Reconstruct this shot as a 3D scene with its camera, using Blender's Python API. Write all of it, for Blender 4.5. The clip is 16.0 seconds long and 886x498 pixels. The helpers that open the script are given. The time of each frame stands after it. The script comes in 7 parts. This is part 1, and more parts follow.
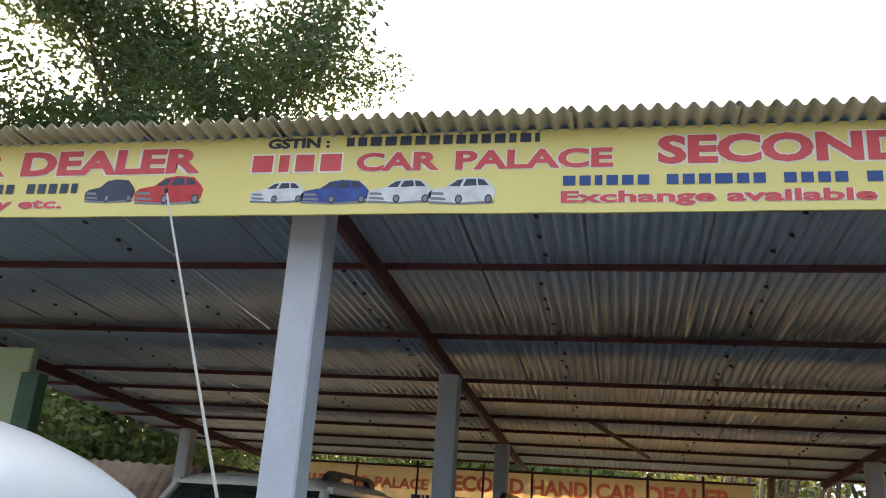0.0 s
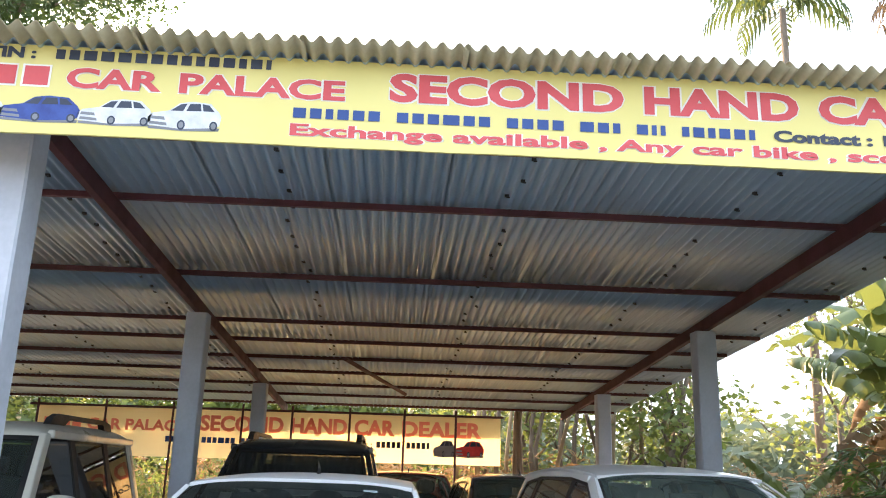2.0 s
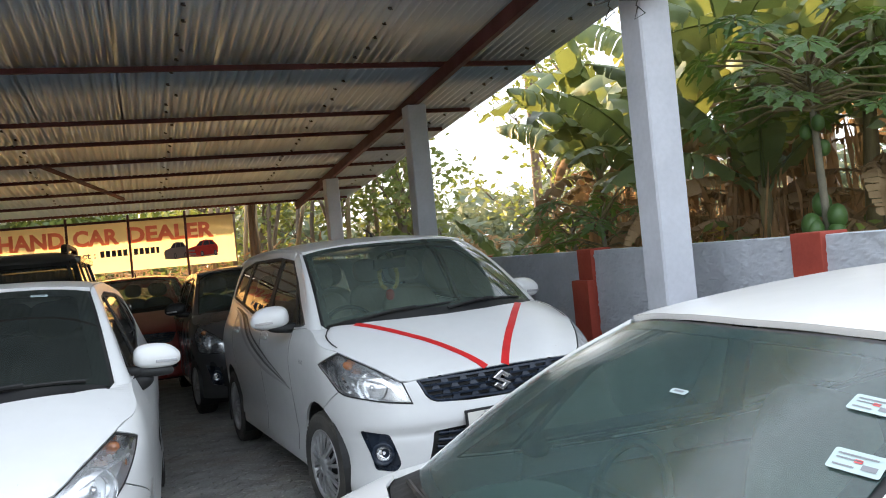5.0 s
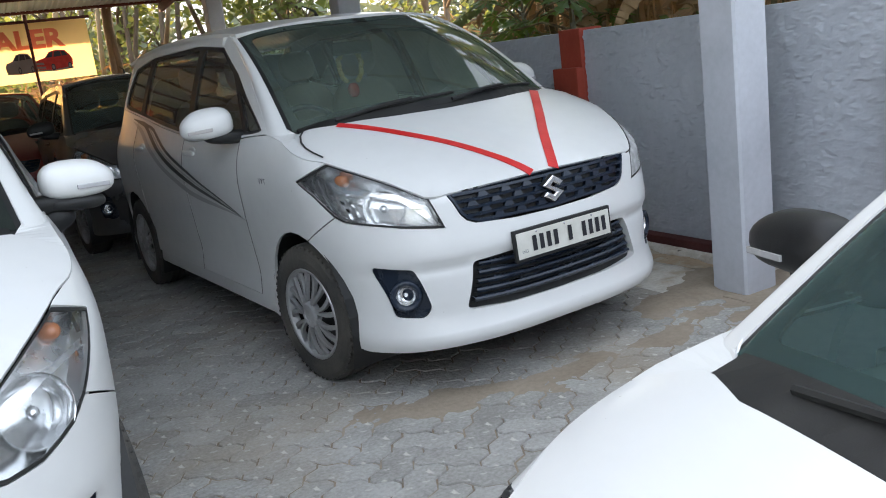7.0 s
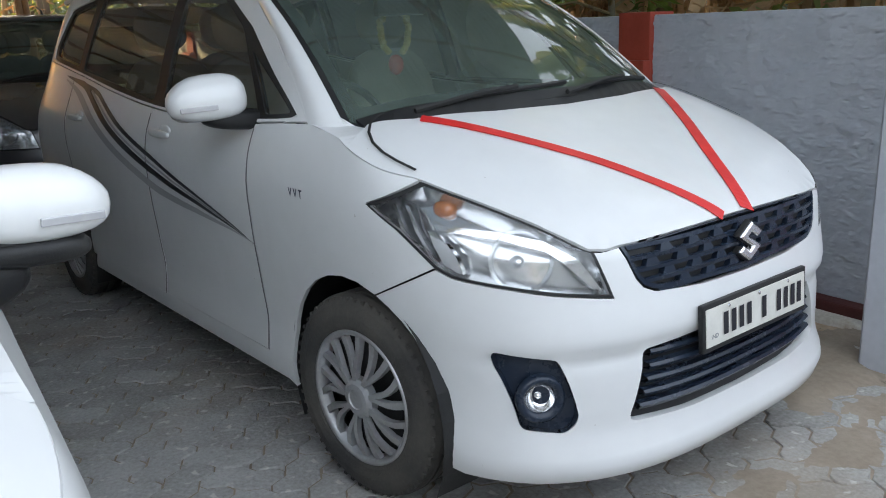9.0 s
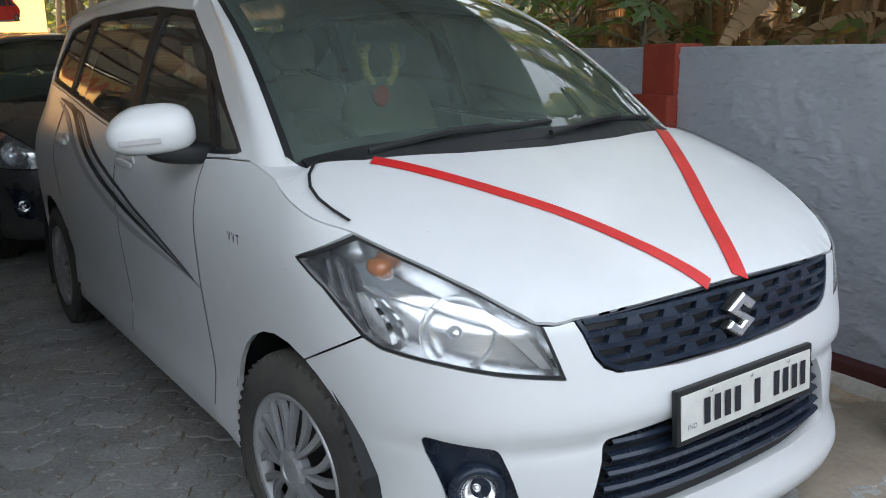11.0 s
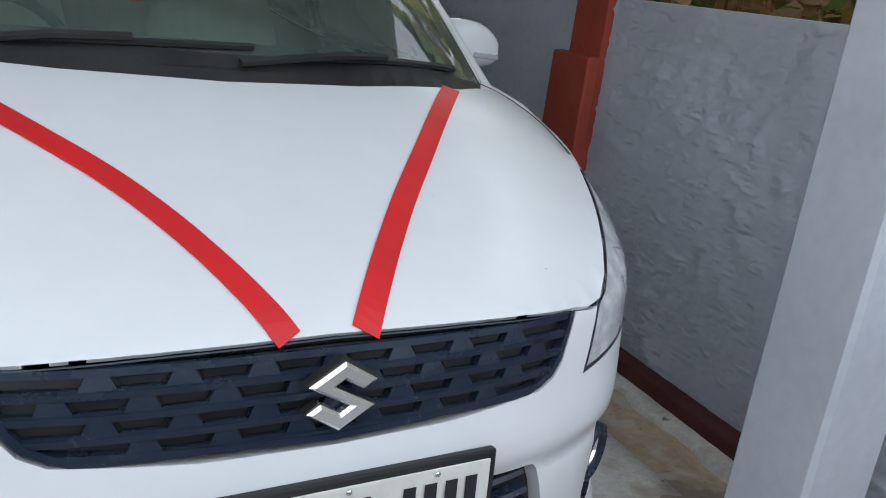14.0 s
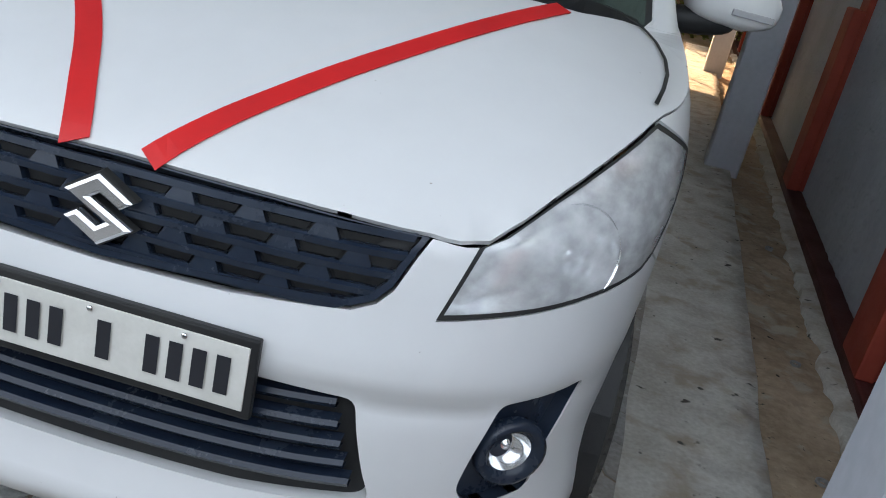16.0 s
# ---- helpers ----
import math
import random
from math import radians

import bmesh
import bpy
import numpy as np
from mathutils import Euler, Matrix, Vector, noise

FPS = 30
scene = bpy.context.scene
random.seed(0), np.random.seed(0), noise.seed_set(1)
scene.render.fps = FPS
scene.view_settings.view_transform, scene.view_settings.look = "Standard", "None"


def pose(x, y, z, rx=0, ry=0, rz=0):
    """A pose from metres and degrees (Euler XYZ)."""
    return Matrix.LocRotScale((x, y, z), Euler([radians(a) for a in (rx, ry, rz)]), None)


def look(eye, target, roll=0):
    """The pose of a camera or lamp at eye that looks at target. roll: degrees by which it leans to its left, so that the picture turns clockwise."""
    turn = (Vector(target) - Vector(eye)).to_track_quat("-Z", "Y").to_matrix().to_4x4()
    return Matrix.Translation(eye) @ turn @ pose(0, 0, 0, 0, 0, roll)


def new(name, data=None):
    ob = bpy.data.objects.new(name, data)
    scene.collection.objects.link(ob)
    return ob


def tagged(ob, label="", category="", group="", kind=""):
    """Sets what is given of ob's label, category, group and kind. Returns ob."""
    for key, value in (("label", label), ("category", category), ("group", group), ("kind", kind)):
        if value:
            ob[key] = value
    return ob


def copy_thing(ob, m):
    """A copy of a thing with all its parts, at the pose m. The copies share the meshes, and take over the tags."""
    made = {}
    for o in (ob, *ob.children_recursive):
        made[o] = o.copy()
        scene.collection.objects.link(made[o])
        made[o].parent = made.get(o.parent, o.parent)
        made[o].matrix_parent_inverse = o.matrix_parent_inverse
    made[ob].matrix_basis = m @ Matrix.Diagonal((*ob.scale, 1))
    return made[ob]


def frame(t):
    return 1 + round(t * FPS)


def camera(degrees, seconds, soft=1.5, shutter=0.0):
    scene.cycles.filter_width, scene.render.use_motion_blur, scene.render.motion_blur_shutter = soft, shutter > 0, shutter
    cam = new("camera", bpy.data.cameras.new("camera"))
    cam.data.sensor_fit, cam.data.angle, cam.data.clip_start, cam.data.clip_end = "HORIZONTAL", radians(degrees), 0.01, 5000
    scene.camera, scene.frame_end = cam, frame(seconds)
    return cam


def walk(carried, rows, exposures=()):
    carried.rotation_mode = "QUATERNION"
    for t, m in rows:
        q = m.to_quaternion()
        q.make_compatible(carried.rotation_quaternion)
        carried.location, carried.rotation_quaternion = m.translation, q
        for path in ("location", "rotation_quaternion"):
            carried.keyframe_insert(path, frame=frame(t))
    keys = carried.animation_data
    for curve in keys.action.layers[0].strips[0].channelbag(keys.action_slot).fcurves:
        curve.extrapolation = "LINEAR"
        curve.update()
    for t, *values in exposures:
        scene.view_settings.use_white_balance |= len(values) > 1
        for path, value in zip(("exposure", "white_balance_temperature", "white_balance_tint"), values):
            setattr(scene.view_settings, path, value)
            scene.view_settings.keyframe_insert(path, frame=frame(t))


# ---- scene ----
cam = camera(55.7, 16.0, soft=1.0)
PATH = [
    (0, (1.724, 1.042, 1.558), (1.312, 2.898, 2.181), 4.0),
    (0.5, (1.692, 1.076, 1.546), (1.257, 2.934, 2.144), 4.5),
    (1, (1.766, 1.101, 1.549), (1.403, 2.99, 2.097), 4.2),
    (1.5, (1.88, 1.14, 1.562), (1.733, 3.068, 2.074), 2.8),
    (2, (2.009, 1.153, 1.567), (2.111, 3.083, 2.08), 1.6),
    (2.5, (2.158, 1.193, 1.583), (2.466, 3.099, 2.106), 1.4),
    (3, (2.281, 1.218, 1.565), (2.722, 3.099, 2.083), 0.9),
    (3.5, (2.329, 1.238, 1.561), (2.834, 3.11, 2.053), 0.5),
    (4, (2.346, 1.239, 1.552), (2.899, 3.102, 2.026), 0.2),
    (4.5, (2.377, 1.254, 1.497), (3.066, 3.106, 1.808), -1.2),
    (5, (2.389, 1.297, 1.475), (3.064, 3.179, 1.483), -5.6),
    (5.2, (2.37, 1.362, 1.447), (3.073, 3.233, 1.391), -6.0),
    (7.3, (2.175, 2.978, 1.336), (3.125, 4.67, 0.852), -7.0),
    (7.5, (2.206, 3.133, 1.324), (3.196, 4.799, 0.828), -6.4),
    (8, (2.181, 3.563, 1.319), (3.229, 5.181, 0.786), -5.6),
    (8.5, (2.168, 3.874, 1.352), (3.236, 5.476, 0.809), -4.7),
    (9, (2.212, 4.137, 1.36), (3.303, 5.73, 0.843), -2.1),
    (9.5, (2.365, 4.2, 1.371), (3.473, 5.784, 0.859), -0.6),
    (9.7, (2.446, 4.225, 1.386), (3.535, 5.83, 0.9), 0.1),
    (11.8, (2.709, 4.232, 1.33), (3.668, 5.924, 0.861), -1.8),
    (12, (2.778, 4.262, 1.314), (3.745, 5.948, 0.84), -1.8),
    (12.5, (2.979, 4.363, 1.319), (3.964, 6.018, 0.78), -0.3),
    (13, (3.204, 4.376, 1.319), (4.173, 6.025, 0.734), 1.2),
    (13.5, (3.461, 4.423, 1.318), (4.374, 6.103, 0.733), 5.8),
    (14, (3.771, 4.479, 1.336), (4.640, 6.177, 0.735), 7.7),
    (14.5, (4.091, 4.499, 1.348), (4.738, 6.286, 0.725), 8.2),
    (15, (4.402, 4.435, 1.317), (4.566, 6.320, 0.668), 6.4),
    (15.5, (4.659, 4.505, 1.267), (4.521, 6.387, 0.606), 9.3),
    (16, (4.865, 4.523, 1.266), (4.492, 6.331, 0.497), 12.4),
]
walk(cam, [(t, look(eye, target, roll)) for t, eye, target, roll in PATH], [(t, stops, kelvin, 10) for t, stops, kelvin in ((0.0, 1.2, 5850), (0.5, 1.4, 5850), (1.0, 1.75, 5850), (1.5, 2.25, 5750), (2.0, 2.2, 5750), (2.5, 1.8, 5850), (3.5, 1.75, 5850), (4.5, 1.8, 6000), (5.2, 1.9, 6250), (7.3, 1.85, 6220), (8.5, 2.0, 6220), (12.0, 1.95, 6220), (13.0, 1.8, 6220), (16.0, 1.8, 6220))])

# ---- world and sun ----
world = bpy.data.worlds.new("sky")
scene.world = world
world.use_nodes = True
wn = world.node_tree
sky = wn.nodes.new("ShaderNodeTexSky")
sky.sky_type, sky.sun_disc = "NISHITA", False
SUN_ELEVATION, SUN_AZIMUTH = 20.0, -33.0   # azimuth from +y towards +x
sky.sun_elevation, sky.sun_rotation = radians(SUN_ELEVATION), radians(SUN_AZIMUTH)
sky.air_density, sky.dust_density, sky.ozone_density = 1.0, 7.0, 0.0
# a hazy white veil over the whole sky
veil = wn.nodes.new("ShaderNodeMix")
veil.data_type = "RGBA"
veil.inputs[0].default_value = 0.55
veil.inputs[7].default_value = (6.0, 6.25, 6.5, 1)
wn.links.new(sky.outputs[0], veil.inputs[6])
wn.links.new(veil.outputs[2], wn.nodes["Background"].inputs[0])
wn.nodes["Background"].inputs[1].default_value = 0.15
sun_data = bpy.data.lights.new("sun", "SUN")
sun_data.energy, sun_data.angle, sun_data.color = 5.0, radians(1.0), (1.0, 0.61, 0.32)
sun = new("sun", sun_data)
sun_way = Vector((math.sin(radians(SUN_AZIMUTH)) * math.cos(radians(SUN_ELEVATION)), math.cos(radians(SUN_AZIMUTH)) * math.cos(radians(SUN_ELEVATION)), math.sin(radians(SUN_ELEVATION))))
sun.matrix_world = look(sun_way * 60, (0, 0, 0))


# ---- materials ----
def mat(name, base, dark=None, scale=3.0, rough=0.6, metal=0.0, bump=0.0, bump_scale=60.0, coat=0.0, fine=0.25, rand=0.0, stretch=(1, 1, 1), spec=0.5, rough_var=0.1, placed=False, island=0.0):
    """A surface of two mixed tones, with broad stains, fine grain and a relief. rand: tone that differs from piece to piece."""
    m = bpy.data.materials.new(name)
    m.use_nodes = True
    t = m.node_tree
    n, l = t.nodes, t.links
    b = n["Principled BSDF"]
    b.inputs["Metallic"].default_value = metal
    b.inputs["Coat Weight"].default_value = coat
    b.inputs["Coat Roughness"].default_value = 0.16
    b.inputs["Specular IOR Level"].default_value = spec
    dark = dark or tuple(c * 0.8 for c in base)
    tc = n.new("ShaderNodeTexCoord")
    mp = n.new("ShaderNodeMapping")
    mp.inputs["Scale"].default_value = stretch
    spot = n.new("ShaderNodeNewGeometry")
    l.new(spot.outputs["Position"] if placed else tc.outputs["Object"], mp.inputs[0])
    broad, grain = n.new("ShaderNodeTexNoise"), n.new("ShaderNodeTexNoise")
    broad.inputs["Scale"].default_value, broad.inputs["Detail"].default_value = scale, 5
    grain.inputs["Scale"].default_value, grain.inputs["Detail"].default_value = scale * 14, 4
    for x in (broad, grain):
        l.new(mp.outputs[0], x.inputs["Vector"])
    add = n.new("ShaderNodeMath")
    add.operation = "MULTIPLY_ADD"
    l.new(grain.outputs["Fac"], add.inputs[0])
    add.inputs[1].default_value = fine
    l.new(broad.outputs["Fac"], add.inputs[2])
    top = add
    if rand:
        info = n.new("ShaderNodeObjectInfo")
        more = n.new("ShaderNodeMath")
        more.operation = "MULTIPLY_ADD"
        l.new(info.outputs["Random"], more.inputs[0])
        more.inputs[1].default_value = rand
        l.new(add.outputs[0], more.inputs[2])
        top = more
    if island:
        more = n.new("ShaderNodeMath")
        more.operation = "MULTIPLY_ADD"
        l.new(spot.outputs["Random Per Island"], more.inputs[0])
        more.inputs[1].default_value = island
        l.new(top.outputs[0], more.inputs[2])
        top, rand = more, island
    ramp = n.new("ShaderNodeMapRange")
    ramp.inputs[1].default_value, ramp.inputs[2].default_value = 0.35 + fine * 0.4 + rand * 0.3, 0.65 + fine * 0.6 + rand * 0.7
    l.new(top.outputs[0], ramp.inputs[0])
    mix = n.new("ShaderNodeMix")
    mix.data_type = "RGBA"
    l.new(ramp.outputs[0], mix.inputs[0])
    mix.inputs[6].default_value, mix.inputs[7].default_value = (*dark, 1), (*base, 1)
    l.new(mix.outputs[2], b.inputs["Base Color"])
    rr = n.new("ShaderNodeMapRange")
    rr.inputs[3].default_value, rr.inputs[4].default_value = min(1, rough + rough_var), max(0.02, rough - rough_var * 0.5)
    l.new(ramp.outputs[0], rr.inputs[0])
    l.new(rr.outputs[0], b.inputs["Roughness"])
    if bump:
        relief = n.new("ShaderNodeTexNoise")
        relief.inputs["Scale"].default_value, relief.inputs["Detail"].default_value = bump_scale, 6
        l.new(mp.outputs[0], relief.inputs["Vector"])
        bp = n.new("ShaderNodeBump")
        bp.inputs["Strength"].default_value, bp.inputs["Distance"].default_value = bump, 0.01
        l.new(relief.outputs["Fac"], bp.inputs["Height"])
        l.new(bp.outputs[0], b.inputs["Normal"])
    return m


def glass(name, tint, haze=0.0, rough=0.02, haze_colour=(0.8, 0.82, 0.8)):
    """Thin glass: tinted see-through, mirror-like by its Fresnel gloss, with a diffuse haze for a dusty film and for
    painted-in reflected light.
    """
    m = bpy.data.materials.new(name)
    m.use_nodes = True
    n, l = m.node_tree.nodes, m.node_tree.links
    n.remove(n["Principled BSDF"])
    clear, gloss, fres, mix = n.new("ShaderNodeBsdfTransparent"), n.new("ShaderNodeBsdfGlossy"), n.new("ShaderNodeFresnel"), n.new("ShaderNodeMixShader")
    clear.inputs[0].default_value = (*tint, 1)
    gloss.inputs["Roughness"].default_value = rough
    fres.inputs[0].default_value = 1.6
    dust_sheen, fog, dn, mr = n.new("ShaderNodeBsdfDiffuse"), n.new("ShaderNodeMixShader"), n.new("ShaderNodeTexNoise"), n.new("ShaderNodeMapRange")
    dust_sheen.inputs[0].default_value = (*haze_colour, 1)
    dn.inputs["Scale"].default_value, dn.inputs["Detail"].default_value = 9, 6
    mr.inputs[1].default_value, mr.inputs[2].default_value, mr.inputs[3].default_value, mr.inputs[4].default_value = 0.35, 0.75, haze * 0.75, haze * 1.25
    l.new(dn.outputs["Fac"], mr.inputs[0])
    l.new(mr.outputs[0], fog.inputs[0])
    l.new(clear.outputs[0], fog.inputs[1])
    l.new(dust_sheen.outputs[0], fog.inputs[2])
    l.new(fres.outputs[0], mix.inputs[0])
    l.new(fog.outputs[0], mix.inputs[1])
    l.new(gloss.outputs[0], mix.inputs[2])
    l.new(mix.outputs[0], n["Material Output"].inputs[0])
    return m


def leafy(name, base, dark, through_colour, rough=0.45, scale=2.0, rand=0.3, share=0.4):
    """Leaf tissue that lets part of the light through."""
    m = mat(name, base, dark, scale=scale, rough=rough, rand=rand, fine=0.4)
    n, l = m.node_tree.nodes, m.node_tree.links
    tr, mix = n.new("ShaderNodeBsdfTranslucent"), n.new("ShaderNodeMixShader")
    tr.inputs[0].default_value = (*through_colour, 1)
    mix.inputs[0].default_value = share
    l.new(n["Principled BSDF"].outputs[0], mix.inputs[1])
    l.new(tr.outputs[0], mix.inputs[2])
    l.new(mix.outputs[0], n["Material Output"].inputs[0])
    return m


WHITE_PAINT = mat("white_car_paint", (0.68, 0.685, 0.68), (0.64, 0.645, 0.64), scale=0.9, rough=0.38, coat=0.6, fine=0.5, rough_var=0.05)
CREAM_PAINT = mat("cream_car_paint", (0.62, 0.60, 0.52), (0.50, 0.48, 0.41), scale=1.5, rough=0.3, coat=0.8, fine=0.1)
BLACK_PAINT = mat("black_car_paint", (0.018, 0.019, 0.021), (0.035, 0.034, 0.032), scale=1.5, rough=0.25, coat=1.0, fine=0.1)
GREY_PAINT = mat("grey_car_paint", (0.09, 0.09, 0.095), (0.12, 0.12, 0.12), scale=1.5, rough=0.28, metal=0.4, coat=1.0, fine=0.1)
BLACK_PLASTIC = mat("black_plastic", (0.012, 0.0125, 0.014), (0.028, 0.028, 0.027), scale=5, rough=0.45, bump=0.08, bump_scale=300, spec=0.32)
NAVY_PLASTIC = mat("blue_black_plastic", (0.012, 0.019, 0.034), (0.022, 0.031, 0.048), scale=9, rough=0.24, bump=0.05, bump_scale=260, spec=0.4)
RUBBER = mat("tyre_rubber", (0.032, 0.032, 0.032), (0.085, 0.079, 0.069), scale=5, rough=0.85, bump=0.3, bump_scale=120)
CHROME = mat("chrome", (0.85, 0.85, 0.86), (0.75, 0.75, 0.77), rough=0.07, metal=1.0, rough_var=0.04)
REFLECTOR = mat("lamp_reflector", (0.95, 0.96, 0.97), (0.88, 0.89, 0.90), rough=0.14, metal=0.9, scale=9)
LAMP_BEZEL = mat("lamp_bezel", (0.80, 0.81, 0.82), (0.66, 0.67, 0.68), rough=0.22, metal=0.85)
LAMP_TIP = mat("lamp_tip_grey", (0.12, 0.125, 0.13), (0.07, 0.075, 0.08), rough=0.25, metal=0.5)
EMBLEM_CHROME = mat("badge_chrome", (0.92, 0.92, 0.93), (0.86, 0.86, 0.88), rough=0.13, metal=0.9)
SILVER = mat("silver_wheel_cover", (0.46, 0.47, 0.48), (0.34, 0.335, 0.33), scale=7, rough=0.38, metal=0.55, rough_var=0.15)
RED_TAPE = mat("red_tape", (0.62, 0.022, 0.022), (0.52, 0.018, 0.02), scale=6, rough=0.35, fine=0.1)
DECAL = mat("dark_decal", (0.022, 0.023, 0.026), (0.045, 0.045, 0.047), rough=0.35)
DECAL_GREY = mat("grey_decal", (0.28, 0.28, 0.29), (0.36, 0.36, 0.36), rough=0.35)
AMBER = mat("amber_lens", (0.58, 0.22, 0.08), (0.46, 0.15, 0.05), rough=0.2, coat=1)
SEAT = mat("beige_seat_cloth", (0.44, 0.41, 0.35), (0.34, 0.31, 0.26), scale=5, rough=0.9, bump=0.2, bump_scale=200)
CABIN = mat("dark_cabin_trim", (0.045, 0.045, 0.045), (0.03, 0.03, 0.03), scale=4, rough=0.8)
CABIN_GREY = mat("grey_dashboard", (0.16, 0.155, 0.145), (0.11, 0.105, 0.10), scale=4, rough=0.75, bump=0.1, bump_scale=220)
# the green haze brightens the pane: a dusty film plus reflected light as colour
SCREEN = glass("windscreen_glass", (0.66, 0.80, 0.72), haze=0.10, haze_colour=(0.52, 0.66, 0.56))
SIDE_GLASS = glass("tinted_side_glass", (0.50, 0.54, 0.50), haze=0.04)
TINTED = glass("dark_tint_film_glass", (0.07, 0.08, 0.075), haze=0.03)
LENS = glass("lamp_lens", (0.98, 0.985, 0.99), haze=0.03, rough=0.03)
LENS_HAZY = glass("weathered_lamp_lens", (0.95, 0.96, 0.96), haze=0.46, rough=0.10, haze_colour=(0.88, 0.89, 0.89))
DARK_SCREEN = glass("dark_windscreen_glass", (0.42, 0.50, 0.45), haze=0.035, haze_colour=(0.45, 0.52, 0.46))
PLATE_WHITE = mat("plate_white", (0.66, 0.65, 0.60), (0.56, 0.55, 0.50), rough=0.45, scale=12)
INK = mat("black_ink", (0.015, 0.016, 0.022), rough=0.5)
STICKER = mat("sticker_paper", (0.42, 0.52, 0.52), (0.33, 0.43, 0.43), rough=0.5)

COLUMN = mat("pale_blue_column_paint", (0.52, 0.54, 0.59), (0.42, 0.44, 0.48), scale=2.2, rough=0.75, bump=0.12, bump_scale=30, fine=0.35)
STEEL_RED = mat("red_oxide_steel", (0.085, 0.018, 0.024), (0.055, 0.015, 0.018), scale=4, rough=0.6, bump=0.08)
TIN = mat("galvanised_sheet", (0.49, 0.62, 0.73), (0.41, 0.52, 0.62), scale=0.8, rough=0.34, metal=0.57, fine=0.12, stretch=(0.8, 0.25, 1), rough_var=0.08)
TIN_EAVE = mat("weathered_sheet_eave", (0.50, 0.46, 0.30), (0.37, 0.34, 0.22), scale=2.5, rough=0.6, metal=0.1, fine=0.3)
TIN_TOP = mat("dusty_sheet_top", (0.50, 0.46, 0.33), (0.36, 0.325, 0.23), scale=1.5, rough=0.6, metal=0.2, fine=0.4)
BANNER_YELLOW = mat("yellow_flex_print", (0.70, 0.62, 0.21), (0.65, 0.57, 0.18), scale=1.2, rough=0.45, fine=0.1)
INK_RED = mat("red_print", (0.56, 0.075, 0.08), (0.50, 0.06, 0.065), rough=0.5)
INK_WHITE = mat("white_print", (0.82, 0.80, 0.72), rough=0.5)
INK_BLUE = mat("blue_print", (0.02, 0.06, 0.24), rough=0.5)
INK_DARK = mat("dark_print", (0.03, 0.04, 0.07), rough=0.5)
INK_GREY = mat("grey_print", (0.20, 0.21, 0.23), rough=0.5)
WALL_GREY = mat("grey_rough_plaster", (0.485, 0.512, 0.56), (0.41, 0.435, 0.48), scale=2.0, rough=0.85, bump=1.0, bump_scale=11, fine=0.3)
WALL_RED = mat("red_oxide_paint", (0.36, 0.055, 0.03), (0.27, 0.04, 0.024), scale=3, rough=0.7, bump=0.25, bump_scale=18)
SKIRT_RED = mat("dark_red_skirting", (0.085, 0.018, 0.016), (0.06, 0.014, 0.013), scale=4, rough=0.7, bump=0.2)
MUD = mat("brown_mud", (0.50, 0.39, 0.27), (0.30, 0.225, 0.15), scale=3, rough=0.95, bump=0.8, bump_scale=22, fine=0.5)
EARTH = mat("dry_earth", (0.34, 0.28, 0.20), (0.22, 0.18, 0.125), scale=0.7, rough=0.95, bump=0.6, bump_scale=9, fine=0.5)
PAVER = mat("grey_concrete_paver", (0.43, 0.425, 0.405), (0.265, 0.255, 0.235), scale=5, rough=0.9, bump=0.9, bump_scale=38, fine=1.0, rand=0.3, placed=True)
PAVER_JOINED = mat("grey_concrete_pavers", (0.43, 0.425, 0.405), (0.265, 0.255, 0.235), scale=5, rough=0.9, bump=0.9, bump_scale=38, fine=1.0, island=0.3, placed=True)
SAND = mat("drifted_sand", (0.345, 0.29, 0.225), (0.25, 0.205, 0.155), scale=3, rough=0.95, bump=0.5, bump_scale=50, fine=0.5)
JOINT_SAND = mat("joint_sand", (0.33, 0.27, 0.20), (0.19, 0.155, 0.115), scale=6, rough=0.95, bump=0.5, bump_scale=60)


def drifted(m, colour, scale, low, high):
    """Lays drifted sand over a surface, in broad patches."""
    n, l = m.node_tree.nodes, m.node_tree.links
    b = n["Principled BSDF"]
    old = b.inputs["Base Color"].links[0].from_socket
    spot, tex, mr, mix = n.new("ShaderNodeNewGeometry"), n.new("ShaderNodeTexNoise"), n.new("ShaderNodeMapRange"), n.new("ShaderNodeMix")
    tex.inputs["Scale"].default_value, tex.inputs["Detail"].default_value = scale, 8
    l.new(spot.outputs["Position"], tex.inputs["Vector"])
    mr.inputs[1].default_value, mr.inputs[2].default_value = low, high
    mr.inputs[4].default_value = 0.85
    l.new(tex.outputs["Fac"], mr.inputs[0])
    mix.data_type = "RGBA"
    l.new(mr.outputs[0], mix.inputs[0])
    l.new(old, mix.inputs[6])
    mix.inputs[7].default_value = (*colour, 1)
    l.new(mix.outputs[2], b.inputs["Base Color"])


def specks(m, colour, scale, low, high):
    """Small dark specks of dirt."""
    n, l = m.node_tree.nodes, m.node_tree.links
    b = n["Principled BSDF"]
    old = b.inputs["Base Color"].links[0].from_socket
    tc, tex, mr, mix = n.new("ShaderNodeTexCoord"), n.new("ShaderNodeTexNoise"), n.new("ShaderNodeMapRange"), n.new("ShaderNodeMix")
    tex.inputs["Scale"].default_value, tex.inputs["Detail"].default_value = scale, 2
    l.new(tc.outputs["Object"], tex.inputs["Vector"])
    mr.inputs[1].default_value, mr.inputs[2].default_value = low, high
    l.new(tex.outputs["Fac"], mr.inputs[0])
    mix.data_type = "RGBA"
    l.new(mr.outputs[0], mix.inputs[0])
    l.new(old, mix.inputs[6])
    mix.inputs[7].default_value = (*colour, 1)
    l.new(mix.outputs[2], b.inputs["Base Color"])


